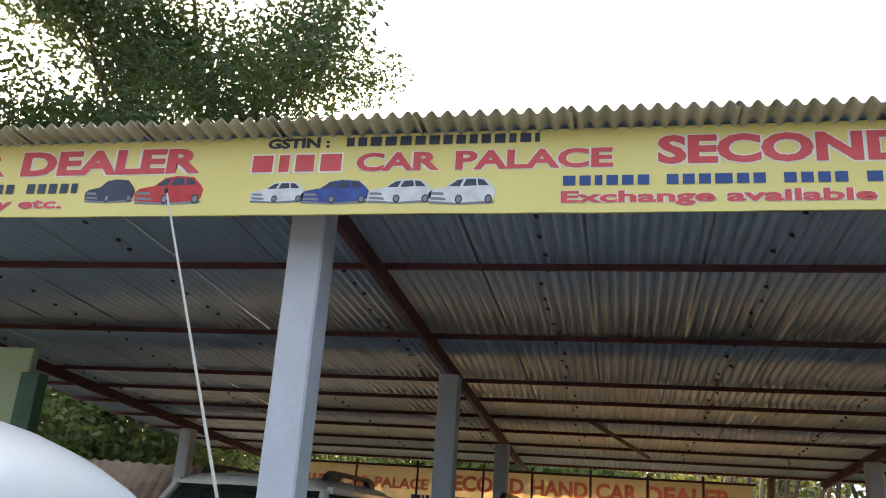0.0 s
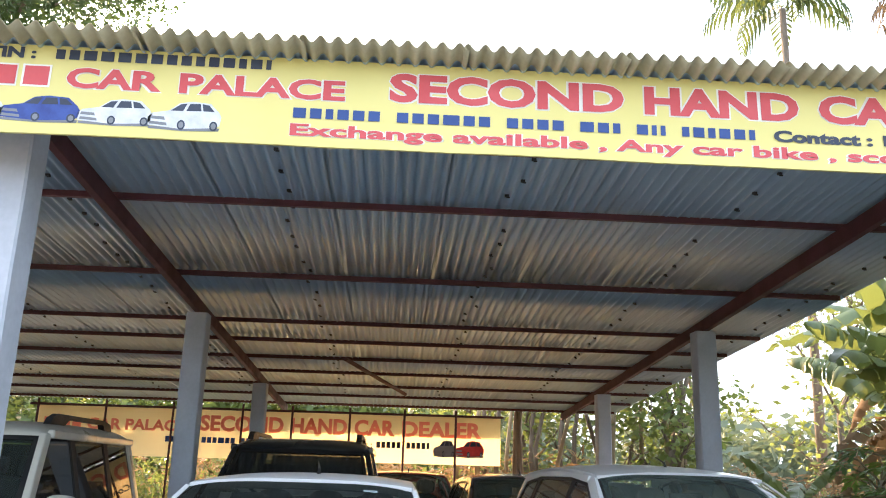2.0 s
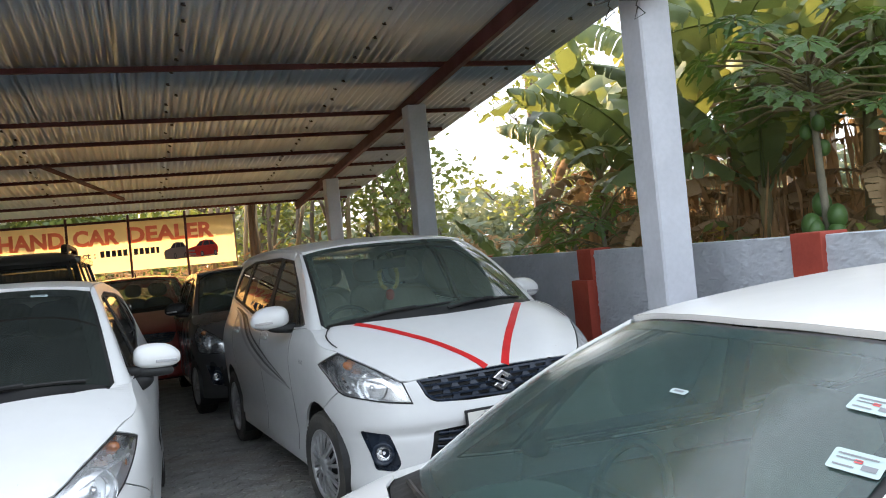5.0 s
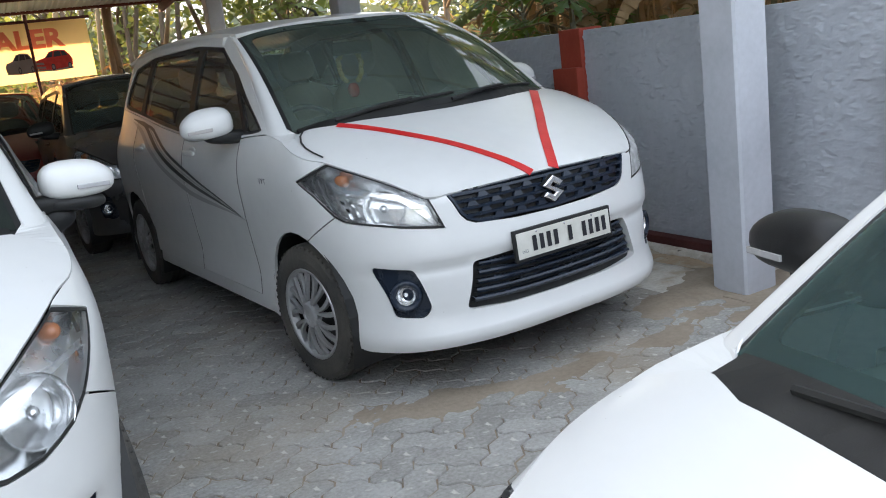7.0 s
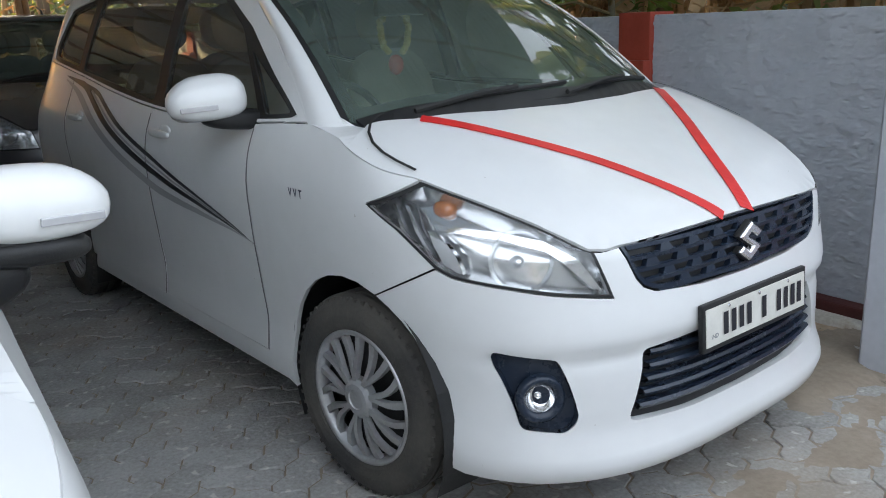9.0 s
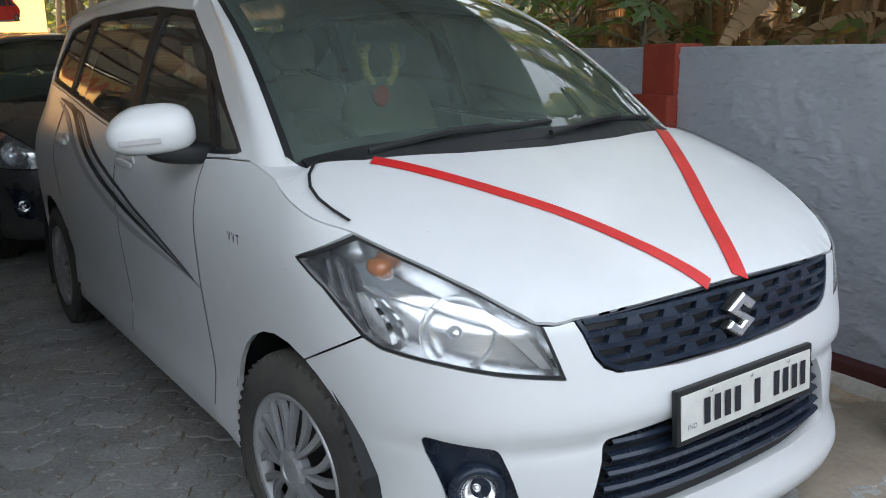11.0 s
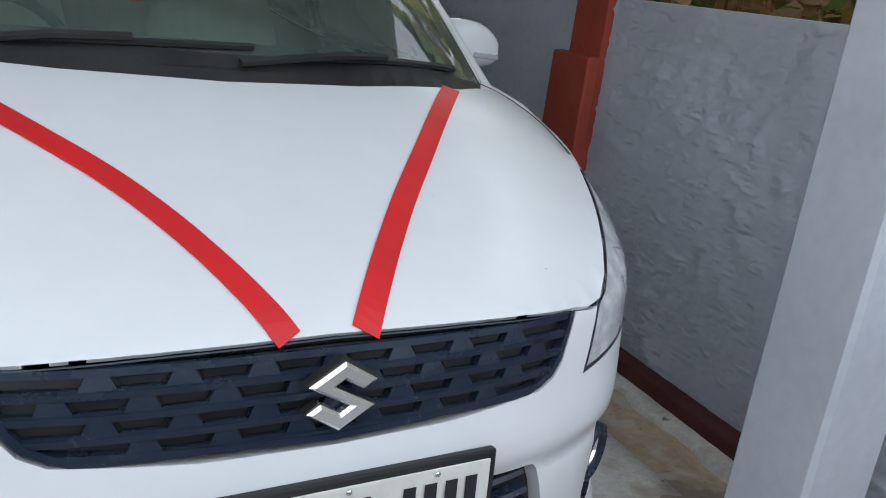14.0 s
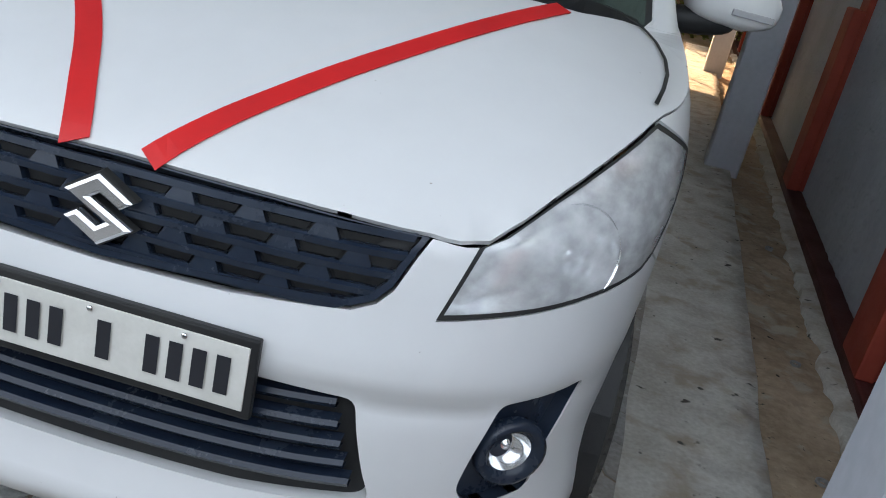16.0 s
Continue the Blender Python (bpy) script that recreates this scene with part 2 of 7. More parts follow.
for m in (PAVER, PAVER_JOINED):
    drifted(m, (0.36, 0.295, 0.215), 1.3, 0.50, 0.80)
    specks(m, (0.56, 0.545, 0.50), 21.0, 0.62, 0.70)


def stucco(m, scale=27.0, depth=0.008):
    """A trowelled, ridged relief."""
    n, l = m.node_tree.nodes, m.node_tree.links
    tc, mp, tex, bump = n.new("ShaderNodeTexCoord"), n.new("ShaderNodeMapping"), n.new("ShaderNodeTexNoise"), n.new("ShaderNodeBump")
    tex.noise_type = "RIDGED_MULTIFRACTAL"
    tex.inputs["Scale"].default_value, tex.inputs["Detail"].default_value = scale, 5
    mp.inputs["Scale"].default_value = (1, 0.7, 1.4)
    l.new(tc.outputs["Object"], mp.inputs[0])
    l.new(mp.outputs[0], tex.inputs["Vector"])
    l.new(tex.outputs["Fac"], bump.inputs["Height"])
    bump.inputs["Strength"].default_value, bump.inputs["Distance"].default_value = 1.0, depth
    old = n["Principled BSDF"].inputs["Normal"].links[0].from_node
    l.new(old.outputs[0], bump.inputs["Normal"])
    l.new(bump.outputs[0], n["Principled BSDF"].inputs["Normal"])


stucco(WALL_GREY)


KERB_CEMENT = mat("worn_kerb_cement", (0.66, 0.64, 0.58), (0.46, 0.43, 0.37), scale=5, rough=0.9, bump=0.6, bump_scale=24, fine=0.6)
drifted(KERB_CEMENT, (0.40, 0.33, 0.24), 7.0, 0.52, 0.66)
stucco(KERB_CEMENT, 11.0, 0.02)
specks(KERB_CEMENT, (0.09, 0.085, 0.07), 17.0, 0.68, 0.74)
drifted(MUD, (0.47, 0.43, 0.34), 8.0, 0.56, 0.66)
stucco(MUD, 13.0, 0.02)
specks(MUD, (0.06, 0.05, 0.035), 26.0, 0.68, 0.73)
specks(WHITE_PAINT, (0.34, 0.32, 0.29), 75.0, 0.775, 0.81)
# ---- smooth curves and car body shapes ----
def spline(xs, ys):
    """A smooth curve through the knots (xs rising), level with its neighbours' slopes."""
    xs, ys = np.array(xs, float), np.array(ys, float)
    slope = np.gradient(ys, xs)

    def at(x):
        x = min(max(x, xs[0]), xs[-1])
        i = min(max(int(np.searchsorted(xs, x)) - 1, 0), len(xs) - 2)
        h = xs[i + 1] - xs[i]
        t = (x - xs[i]) / h
        return ((2 * t**3 - 3 * t**2 + 1) * ys[i] + (t**3 - 2 * t**2 + t) * h * slope[i]
                + (3 * t**2 - 2 * t**3) * ys[i + 1] + (t**3 - t**2) * h * slope[i + 1])
    return at


class Shape:
    """A car's skin. u: sideways, v: backwards from the front axle, z: up. a: way along the plan outline from the nose."""

    def __init__(self, half=0.85, nose=0.745, tail=3.45, n=3.15, nr=3.4, v0=0.05, v1=2.75, nose_z=None, tail_z=None, width_z=None,
                 bonnet=None, crown=0.065, roof=None, glass=None, belt=1.04):
        self.half, self.n, self.nr, self.v0, self.v1 = half, n, nr, v0, v1
        self.d, self.dr, self.crown, self.glass, self.belt = nose + v0, tail - v1, crown, glass, belt
        self.nose_z, self.tail_z = spline(*nose_z), spline(*tail_z)
        self.width_z, self.bonnet, self.roof = spline(*width_z), spline(*bonnet), spline(*roof)
        th = np.linspace(0, math.pi / 2, 400)
        u = half * np.sin(th) ** (2 / n)
        v = v0 - self.d * np.cos(th) ** (2 / n)
        self.th, self.us, self.vs = th, u, v
        self.arc = np.concatenate([[0], np.cumsum(np.hypot(np.diff(u), np.diff(v)))])
        ur, vr = half * np.cos(th) ** (2 / nr), v1 + self.dr * np.sin(th) ** (2 / nr)
        self.ur, self.vr = ur, vr
        self.a0 = float(self.arc[-1])
        self.a1 = self.a0 + v1 - v0
        self.arcr = self.a1 + np.concatenate([[0], np.cumsum(np.hypot(np.diff(ur), np.diff(vr)))])
        self.a2 = float(self.arcr[-1])
        knots = [0, .3, .475, .545, .64, .727, .80, .875, 1.0, 1.15, 1.3, 1.45]
        self.edge_z = self.edge = None
        lows = [.834, .829, .822, .819, .880, .926, .956, .982] + [self.rim(a) for a in knots[8:]]
        self.edge_z = spline(knots, lows)
        run = np.linspace(0, 1.42, 90)
        pts = [self.skin(a, self.edge_z(a)) for a in run]
        self.edge = np.array([(p[0], p[1], p[2] - self.hood(p[0], p[1])[2]) for p in pts])

    def a_u(self, u):
        """The way along the nose at which the outline is u from the middle."""
        return math.copysign(float(np.interp(abs(u), self.us, self.arc)), u)

    def a_v(self, v):
        """The way along the outline at which it is v behind the front axle."""
        if v < self.v0:
            return float(np.interp(v, self.vs, self.arc))
        if v <= self.v1:
            return self.a0 + v - self.v0
        return float(np.interp(v, self.vr, self.arcr))

    def skin(self, a, z):
        s, a = math.copysign(1, a), abs(a)
        k = self.width_z(z) / self.half
        if a < self.a0:
            u, v = float(np.interp(a, self.arc, self.us)), float(np.interp(a, self.arc, self.vs))
            v = self.v0 + (v - self.v0) * (self.d - self.nose_z(z)) / self.d
        elif a <= self.a1:
            u, v = self.half, self.v0 + a - self.a0
        else:
            u, v = float(np.interp(a, self.arcr, self.ur)), float(np.interp(a, self.arcr, self.vr))
            v = self.v1 + (v - self.v1) * (self.dr - self.tail_z(z)) / self.dr
        return (s * u * k, v, z)

    def hood(self, u, v):
        z = self.bonnet(v) - self.crown * (abs(u) / 0.8) ** 5
        if self.edge is not None:
            # the pressing bends to meet the lamps and the grille along its edge
            d2 = (self.edge[:, 0] - abs(u)) ** 2 + (self.edge[:, 1] - v) ** 2
            near = float(d2.min())
            if near < 0.04:
                w = np.exp(-(d2 - near) / 0.0008)
                z += float((w * self.edge[:, 2]).sum() / w.sum()) * max(0.0, 1 - math.sqrt(near) / 0.2) ** 2
        return (u, v, z)

    def top(self, u, v):
        w = self.glass["top_half"] + 0.06
        return (u, v, self.roof(v) - 0.055 * (abs(u) / w) ** 2.6)

    def rim(self, a):
        """The height at which the skin meets the bonnet."""
        if self.edge_z is not None:
            return self.edge_z(abs(a))
        lo, hi = 0.5, 1.3
        for k in range(70, 125):
            p = self.skin(a, k / 100)
            if self.hood(p[0], p[1])[2] < k / 100:
                lo, hi = k / 100 - 0.01, k / 100
                break
        for _ in range(20):
            mid = (lo + hi) / 2
            p = self.skin(a, mid)
            lo, hi = (mid, hi) if self.hood(p[0], p[1])[2] > mid else (lo, mid)
        return lo

    def screen(self, s, t):
        """The windscreen: s from -1 to 1 across, t from 0 at its foot to 1 at the roof."""
        g = self.glass
        v = g["foot"] + (g["head"] - g["foot"]) * t + (g["sweep"] * (1 - t) + 0.06 * t) * s * s
        z = g["foot_z"] + (g["head_z"] - g["foot_z"]) * t + g["bulge"] * math.sin(math.pi * t) - (0.05 * (1 - t) + 0.04 * t) * s**4
        return (s * (g["foot_half"] + (g["top_half"] - g["foot_half"]) * t), v, z)


def mpv_shape():
    return Shape(
        nose_z=((.14, .2, .24, .275, .31, .345, .42, .50, .552, .574, .60, .63, .68, .77, .82, .86, .92, 1.0, 1.1), (.06, .012, -.020, -.022, -.006, .006, .007, .012, .020, .003, .001, .006, .018, .035, .05, .09, .19, .37, .52)),
        tail_z=((.2, .4, .7, 1.0, 1.3, 1.6), (.02, 0, .02, .06, .16, .30)),
        width_z=((.14, .22, .29, .345, .42, .54, .75, .92, 1.0, 1.06, 1.12, 1.3, 1.5, 1.6), (.80, .832, .842, .838, .829, .836, .85, .848, .83, .805, .78, .718, .636, .585)),
        bonnet=((-.8, -.74, -.68, -.6, -.5, -.35, -.2, 0, .15), (.70, .785, .838, .885, .930, .993, 1.05, 1.115, 1.15)),
        roof=((.6, .85, 1.3, 1.8, 2.4, 3.0, 3.3), (1.55, 1.605, 1.645, 1.66, 1.65, 1.60, 1.56)),
        glass=dict(foot=-.02, head=.82, sweep=.13, foot_z=1.12, head_z=1.59, bulge=.048, foot_half=.735, top_half=.605))


# ---- building helpers ----
import functools
from mathutils.geometry import delaunay_2d_cdt


def part(name, bm, material, parent=None, label="", smooth=False):
    me = bpy.data.meshes.new(name)
    bm.to_mesh(me)
    bm.free()
    return part_mesh(name, me, material, parent, label, smooth)


def part_mesh(name, me, material, parent=None, label="", smooth=False):
    me.materials.append(material)
    if smooth:
        me.polygons.foreach_set("use_smooth", [True] * len(me.polygons))
    ob = new(name, me)
    ob.parent = parent
    if label:
        tagged(ob, label)
    return ob


def pydata(name, verts, faces, material, parent=None, label="", smooth=False):
    me = bpy.data.meshes.new(name)
    me.from_pydata([tuple(v) for v in verts], [], faces)
    me.update()
    return part_mesh(name, me, material, parent, label, smooth)


def thing(name, m, label, category, group="", kind=""):
    ob = new(name)
    ob.empty_display_size = 0.2
    ob.matrix_basis = m
    return tagged(ob, label, category, group, kind)


def box(bm, x0, x1, y0, y1, z0, z1, bevel=0.0, m=None):
    """A box with bevelled edges, added to bm."""
    r = bmesh.ops.create_cube(bm, size=1.0)
    vs = r["verts"]
    bmesh.ops.scale(bm, vec=(x1 - x0, y1 - y0, z1 - z0), verts=vs)
    bmesh.ops.translate(bm, vec=((x0 + x1) / 2, (y0 + y1) / 2, (z0 + z1) / 2), verts=vs)
    if bevel:
        es = list({e for v in vs for e in v.link_edges})
        out = bmesh.ops.bevel(bm, geom=es, offset=bevel, segments=2, affect="EDGES", profile=0.6)
        vs = list({v for f in out["faces"] for v in f.verts} | {v for v in vs if v.is_valid})
    if m is not None:
        bmesh.ops.transform(bm, matrix=m, verts=vs)
    return vs


def box_part(name, dims, material, parent=None, label="", bevel=0.004, m=None):
    bm = bmesh.new()
    box(bm, *dims, bevel=bevel, m=m)
    return part(name, bm, material, parent, label)


def tube(bm, pts, radius, sides=8, cap=True):
    """A round bar along points; radius: one number or one per point."""
    pts = [Vector(p) for p in pts]
    radii = radius if isinstance(radius, (list, tuple)) else [radius] * len(pts)
    rings, side = [], None
    for i, p in enumerate(pts):
        way = (pts[min(i + 1, len(pts) - 1)] - pts[max(i - 1, 0)]).normalized()
        if side is None:
            side = way.orthogonal().normalized()
        side = (side - way * side.dot(way)).normalized()
        up = way.cross(side)
        rings.append([bm.verts.new(p + (side * math.cos(2 * math.pi * k / sides) + up * math.sin(2 * math.pi * k / sides)) * radii[i]) for k in range(sides)])
    for r0, r1 in zip(rings, rings[1:]):
        for k in range(sides):
            bm.faces.new((r0[k], r0[(k + 1) % sides], r1[(k + 1) % sides], r1[k]))
    if cap:
        bm.faces.new(rings[0][::-1])
        bm.faces.new(rings[-1])


def lathe(bm, profile, steps=32, axis="x", m=None):
    """A turned form: profile of (along the axis, radius)."""
    rings = []
    for d, r in profile:
        ring = []
        for k in range(steps):
            c, s = math.cos(2 * math.pi * k / steps) * r, math.sin(2 * math.pi * k / steps) * r
            p = Vector((d, c, s)) if axis == "x" else Vector((c, d, s)) if axis == "y" else Vector((c, s, d))
            ring.append(bm.verts.new(m @ p if m is not None else p))
        rings.append(ring)
    for r0, r1 in zip(rings, rings[1:]):
        for k in range(steps):
            bm.faces.new((r0[k], r0[(k + 1) % steps], r1[(k + 1) % steps], r1[k]))
    return rings


def inside(p, poly):
    x, y = p
    hit = False
    for (x0, y0), (x1, y1) in zip(poly, poly[1:] + poly[:1]):
        if (y0 > y) != (y1 > y) and x < (x1 - x0) * (y - y0) / (y1 - y0) + x0:
            hit = not hit
    return hit


def rounded(poly, r, steps=4):
    """A polygon with its corners cut round."""
    out = []
    for i, p in enumerate(poly):
        a, p, b = Vector(poly[i - 1]), Vector(p), Vector(poly[(i + 1) % len(poly)])
        ra = min(r, (a - p).length * 0.45)
        rb = min(r, (b - p).length * 0.45)
        q0, q1 = p + (a - p).normalized() * ra, p + (b - p).normalized() * rb
        for k in range(steps + 1):
            t = k / steps
            out.append(tuple(q0 * (1 - t) ** 2 + p * 2 * t * (1 - t) + q1 * t * t))
    return out


def dense(poly, step):
    out = []
    for a, b in zip(poly, poly[1:] + poly[:1]):
        k = max(1, int(math.ceil(math.hypot(b[0] - a[0], b[1] - a[1]) / step)))
        out += [(a[0] + (b[0] - a[0]) * i / k, a[1] + (b[1] - a[1]) * i / k) for i in range(k)]
    return out


def surface_normal(at, p, h=0.004):
    a, b = Vector(at(p[0] + h, p[1])) - Vector(at(p[0] - h, p[1])), Vector(at(p[0], p[1] + h)) - Vector(at(p[0], p[1] - h))
    n = a.cross(b)
    return n.normalized() if n.length > 1e-9 else Vector((0, 0, 1))


def sheet_panel(name, poly, at, material, parent=None, label="", step=0.035, depth=0.014, holes=(), lift=0.0, middle=(0, 1.3, 0.6), shadow=True, coarse=1.0):
    """A sheet cut out of the surface at(x, y) along a polygon, with holes, smooth, with folded-in edges of the given depth."""
    step *= coarse
    outer = dense(list(poly), step)
    inner = [dense(list(h), step) for h in holes]
    pts, edges = [], []
    for ring in (outer, *inner):
        k = len(pts)
        pts += ring
        edges += [(k + i, k + (i + 1) % len(ring)) for i in range(len(ring))]
    edge_pts = np.array(pts)
    xs, ys = edge_pts[:, 0], edge_pts[:, 1]
    row = 0
    y = ys.min() + step * 0.5
    while y < ys.max():
        x = xs.min() + step * (0.5 if row % 2 else 1.0)
        while x < xs.max():
            if inside((x, y), outer) and not any(inside((x, y), h) for h in inner) and np.min((xs - x) ** 2 + (ys - y) ** 2) > (step * 0.45) ** 2:
                pts.append((x, y))
            x += step
        y += step * 0.87
        row += 1
    out = delaunay_2d_cdt([Vector(p) for p in pts], edges, [], 0, 1e-7)
    co, faces = [tuple(c) for c in out[0]], []
    for f in out[2]:
        c = (sum(co[i][0] for i in f) / len(f), sum(co[i][1] for i in f) / len(f))
        if inside(c, outer) and not any(inside(c, h) for h in inner):
            faces.append(tuple(f))
    used = sorted({i for f in faces for i in f})
    remap = {i: k for k, i in enumerate(used)}
    co = [co[i] for i in used]
    faces = [tuple(remap[i] for i in f) for f in faces]
    place = [Vector(at(*c)) for c in co]
    normals = [surface_normal(at, c) for c in co]
    mid = Vector(middle)
    if sum(n.dot(p - mid) for n, p in zip(normals, place)) < 0:
        normals = [-n for n in normals]
    if lift:
        place = [p + n * lift for p, n in zip(place, normals)]
    fixed = []
    for f in faces:
        n = (place[f[1]] - place[f[0]]).cross(place[f[2]] - place[f[0]])
        fixed.append(f if n.dot(normals[f[0]]) > 0 else f[::-1])
    count = {}
    for f in fixed:
        for a, b in zip(f, f[1:] + f[:1]):
            count[(a, b)] = 1
    border = [e for e in count if (e[1], e[0]) not in count]
    verts, loops = list(place), [normals[i] for f in fixed for i in f]
    if depth:
        top, low = {}, {}
        for i in {i for e in border for i in e}:
            top[i] = len(verts)
            verts.append(place[i])
            low[i] = len(verts)
            verts.append(place[i] - normals[i] * depth)
        for a, b in border:
            fixed.append((top[b], top[a], low[a], low[b]))
            n = (verts[top[a]] - verts[top[b]]).cross(verts[low[a]] - verts[top[b]])
            n = n.normalized() if n.length > 1e-9 else normals[a]
            loops += [n] * 4
    me = bpy.data.meshes.new(name)
    me.from_pydata([tuple(v) for v in verts], [], fixed)
    me.polygons.foreach_set("use_smooth", [True] * len(me.polygons))
    if sum(len(p.vertices) for p in me.polygons) == len(loops):
        me.normals_split_custom_set([tuple(n) for n in loops])
    ob = part_mesh(name, me, material, parent, label)
    ob.visible_shadow = shadow
    return ob


def ribbon(name, left, right, material, parent=None, label="", thick=0.004, smooth=False):
    """A thin band between two rows of points."""
    n = len(left)
    a, b = [Vector(p) for p in left], [Vector(p) for p in right]
    verts, faces = [], []
    for i in range(n):
        w = (a[min(i + 1, n - 1)] - a[max(i - 1, 0)]).cross(b[i] - a[i])
        w = w.normalized() * thick if w.length else Vector((0, 0, thick))
        verts += [a[i], b[i], b[i] - w, a[i] - w]
    for i in range(n - 1):
        for k in range(4):
            faces.append((i * 4 + k, i * 4 + (k + 1) % 4, i * 4 + 4 + (k + 1) % 4, i * 4 + 4 + k))
    faces += [(0, 3, 2, 1), tuple(n * 4 - 4 + k for k in range(4))]
    me = bpy.data.meshes.new(name)
    me.from_pydata([tuple(v) for v in verts], [], faces)
    bm = bmesh.new()
    bm.from_mesh(me)
    bmesh.ops.recalc_face_normals(bm, faces=bm.faces)
    bm.to_mesh(me)
    bm.free()
    return part_mesh(name, me, material, parent, label, smooth)


def lettering(name, text, size, width, material, parent, m, bold=0.0, raise_by=0.002, label=""):
    """Words in the built-in font as a mesh: capital height size, stretched to the given width."""
    cu = bpy.data.curves.new(name, "FONT")
    cu.body, cu.size, cu.extrude, cu.offset, cu.resolution_u = text, 1.0, 0.0, bold, 3
    tmp = bpy.data.objects.new(name, cu)
    scene.collection.objects.link(tmp)
    me = bpy.data.meshes.new_from_object(tmp.evaluated_get(bpy.context.evaluated_depsgraph_get()))
    bpy.data.objects.remove(tmp)
    co = np.array([v.co[:] for v in me.vertices])
    x0, x1 = co[:, 0].min(), co[:, 0].max()
    kx, ky = width / (x1 - x0), size / 0.729
    for v in me.vertices:
        v.co = ((v.co.x - x0) * kx, v.co.y * ky, raise_by)
    return pieces(name, me, material, parent, m)


def pieces(name, me, material, parent, m):
    """Each separate sign of a flat print as an object of its own."""
    root = list(range(len(me.vertices)))
    def find(i):
        while root[i] != i:
            root[i] = root[root[i]]
            i = root[i]
        return i
    polys = [tuple(p.vertices) for p in me.polygons]
    for f in polys:
        for i in f[1:]:
            root[find(i)] = find(f[0])
    sets = {}
    for f in polys:
        sets.setdefault(find(f[0]), []).append(f)
    co = [v.co.copy() for v in me.vertices]
    bpy.data.meshes.remove(me)
    for number, fs in enumerate(sets.values()):
        step = Vector((0, 0, 0.0003 * (number % 4)))
        used = sorted({i for f in fs for i in f})
        at = {i: k for k, i in enumerate(used)}
        ob = pydata(name, [co[i] + step for i in used], [tuple(at[i] for i in f) for f in fs], material, parent)
        ob.matrix_basis = m


def bars(name, widths, height, width, material, parent, m, raise_by=0.002, gap=0.28, label=""):
    """Plain bars in place of writing: one for each sign, 0 for a space."""
    total = sum((w or 0.7) + gap for w in widths) - gap
    k = width / total
    verts, faces, x = [], [], 0.0
    for w in widths:
        if w:
            i = len(verts)
            verts += [(x * k, 0, raise_by), ((x + w) * k, 0, raise_by), ((x + w) * k, height, raise_by), (x * k, height, raise_by)]
            faces.append((i, i + 1, i + 2, i + 3))
        x += (w or 0.7) + gap
    me = bpy.data.meshes.new(name)
    me.from_pydata(verts, [], faces)
    pieces(name, me, material, parent, m)


# ---- ground, paving base, wall ----
def ground_sheet():
    bm = bmesh.new()
    n = 60
    grid = []
    for i in range(n + 1):
        for j in range(n + 1):
            s, t = (i / n * 2 - 1), (j / n * 2 - 1)
            x, y = 3 + 600 * s * abs(s) ** 1.6, 8 + 600 * t * abs(t) ** 1.6
            flat = -4 < x < 6.2 and -6 < y < 18
            grid.append(bm.verts.new((x, y, -0.06 if flat else -0.06 + 0.05 * noise.noise((x * 0.3, y * 0.3, 0)))))
    for i in range(n):
        for j in range(n):
            a = i * (n + 1) + j
            bm.faces.new((grid[a], grid[a + n + 1], grid[a + n + 2], grid[a + 1]))
    return tagged(part("ground", bm, EARTH), "bare dry brown earth ground sheet", "ground", kind="structure")


ground_sheet()
yard = thing("pavement", pose(0, 0, 0), "grey zigzag concrete block paving in the car yard", "pavement", kind="structure")
box_part("paving_bed", (-7.0, 5.215, -5.0, 17.5, -0.08, -0.0062), JOINT_SAND, yard, "sandy joints between the paving blocks", bevel=0)
box_part("paving_bed", (5.215, 5.86, -5.0, 5.72, -0.08, -0.0015), SAND, yard, "drifted sand along the wall foot", bevel=0)

WALL_X = 5.87


def plaster_face(name, x, y0, y1, z0, z1, material, parent, rough=0.022):
    """The rough-cast inner face of the wall."""
    bm = bmesh.new()
    ny, nz = int((y1 - y0) / 0.02), int((z1 - z0) / 0.02)
    rows = []
    for j in range(nz + 1):
        z = z0 + (z1 - z0) * j / nz
        row = []
        for i in range(ny + 1):
            y = y0 + (y1 - y0) * i / ny
            d = (abs(noise.fractal((y * 7.5, z * 15.0, 2.0), 0.75, 2.1, 5)) - 0.3) * rough
            row.append(bm.verts.new((x - 0.004 - max(-0.4 * rough, d), y, z)))
        rows.append(row)
    for r0, r1 in zip(rows, rows[1:]):
        for i in range(ny):
            bm.faces.new((r0[i + 1], r0[i], r1[i], r1[i + 1]))
    return part(name, bm, material, parent, "rough-cast grey cement plaster", smooth=True)


def boundary_wall():
    w = thing("wall_east", pose(0, 0, 0), "low grey rough-plastered boundary wall with red pilasters", "wall", kind="structure")
    box_part("wall_core", (WALL_X, WALL_X + 0.15, -6.0, 19.0, -0.3, 1.37), WALL_GREY, w, bevel=0.01)
    plaster_face("plaster", WALL_X, 2.6, 9.6, 0.02, 1.365, WALL_GREY, w)
    for i in range(-4, 6):
        y = 4.99 + 2.485 * i
        p = box_part("pilaster", (WALL_X - 0.035, WALL_X + 0.16, y - 0.115, y + 0.115, 0.052, 1.387), WALL_RED, w, "red-painted pilaster", bevel=0.008)
        box_part("pilaster_base", (WALL_X - 0.10, WALL_X - 0.034, y - 0.135, y + 0.135, 0.050, 1.13), WALL_RED, p, "thicker lower block", bevel=0.01)
    box_part("skirting", (WALL_X - 0.095, WALL_X + 0.001, 5.66, 19.0, -0.12, 0.048), SKIRT_RED, w, "dark red painted plinth along the wall foot", bevel=0.012)
    return w


boundary_wall()


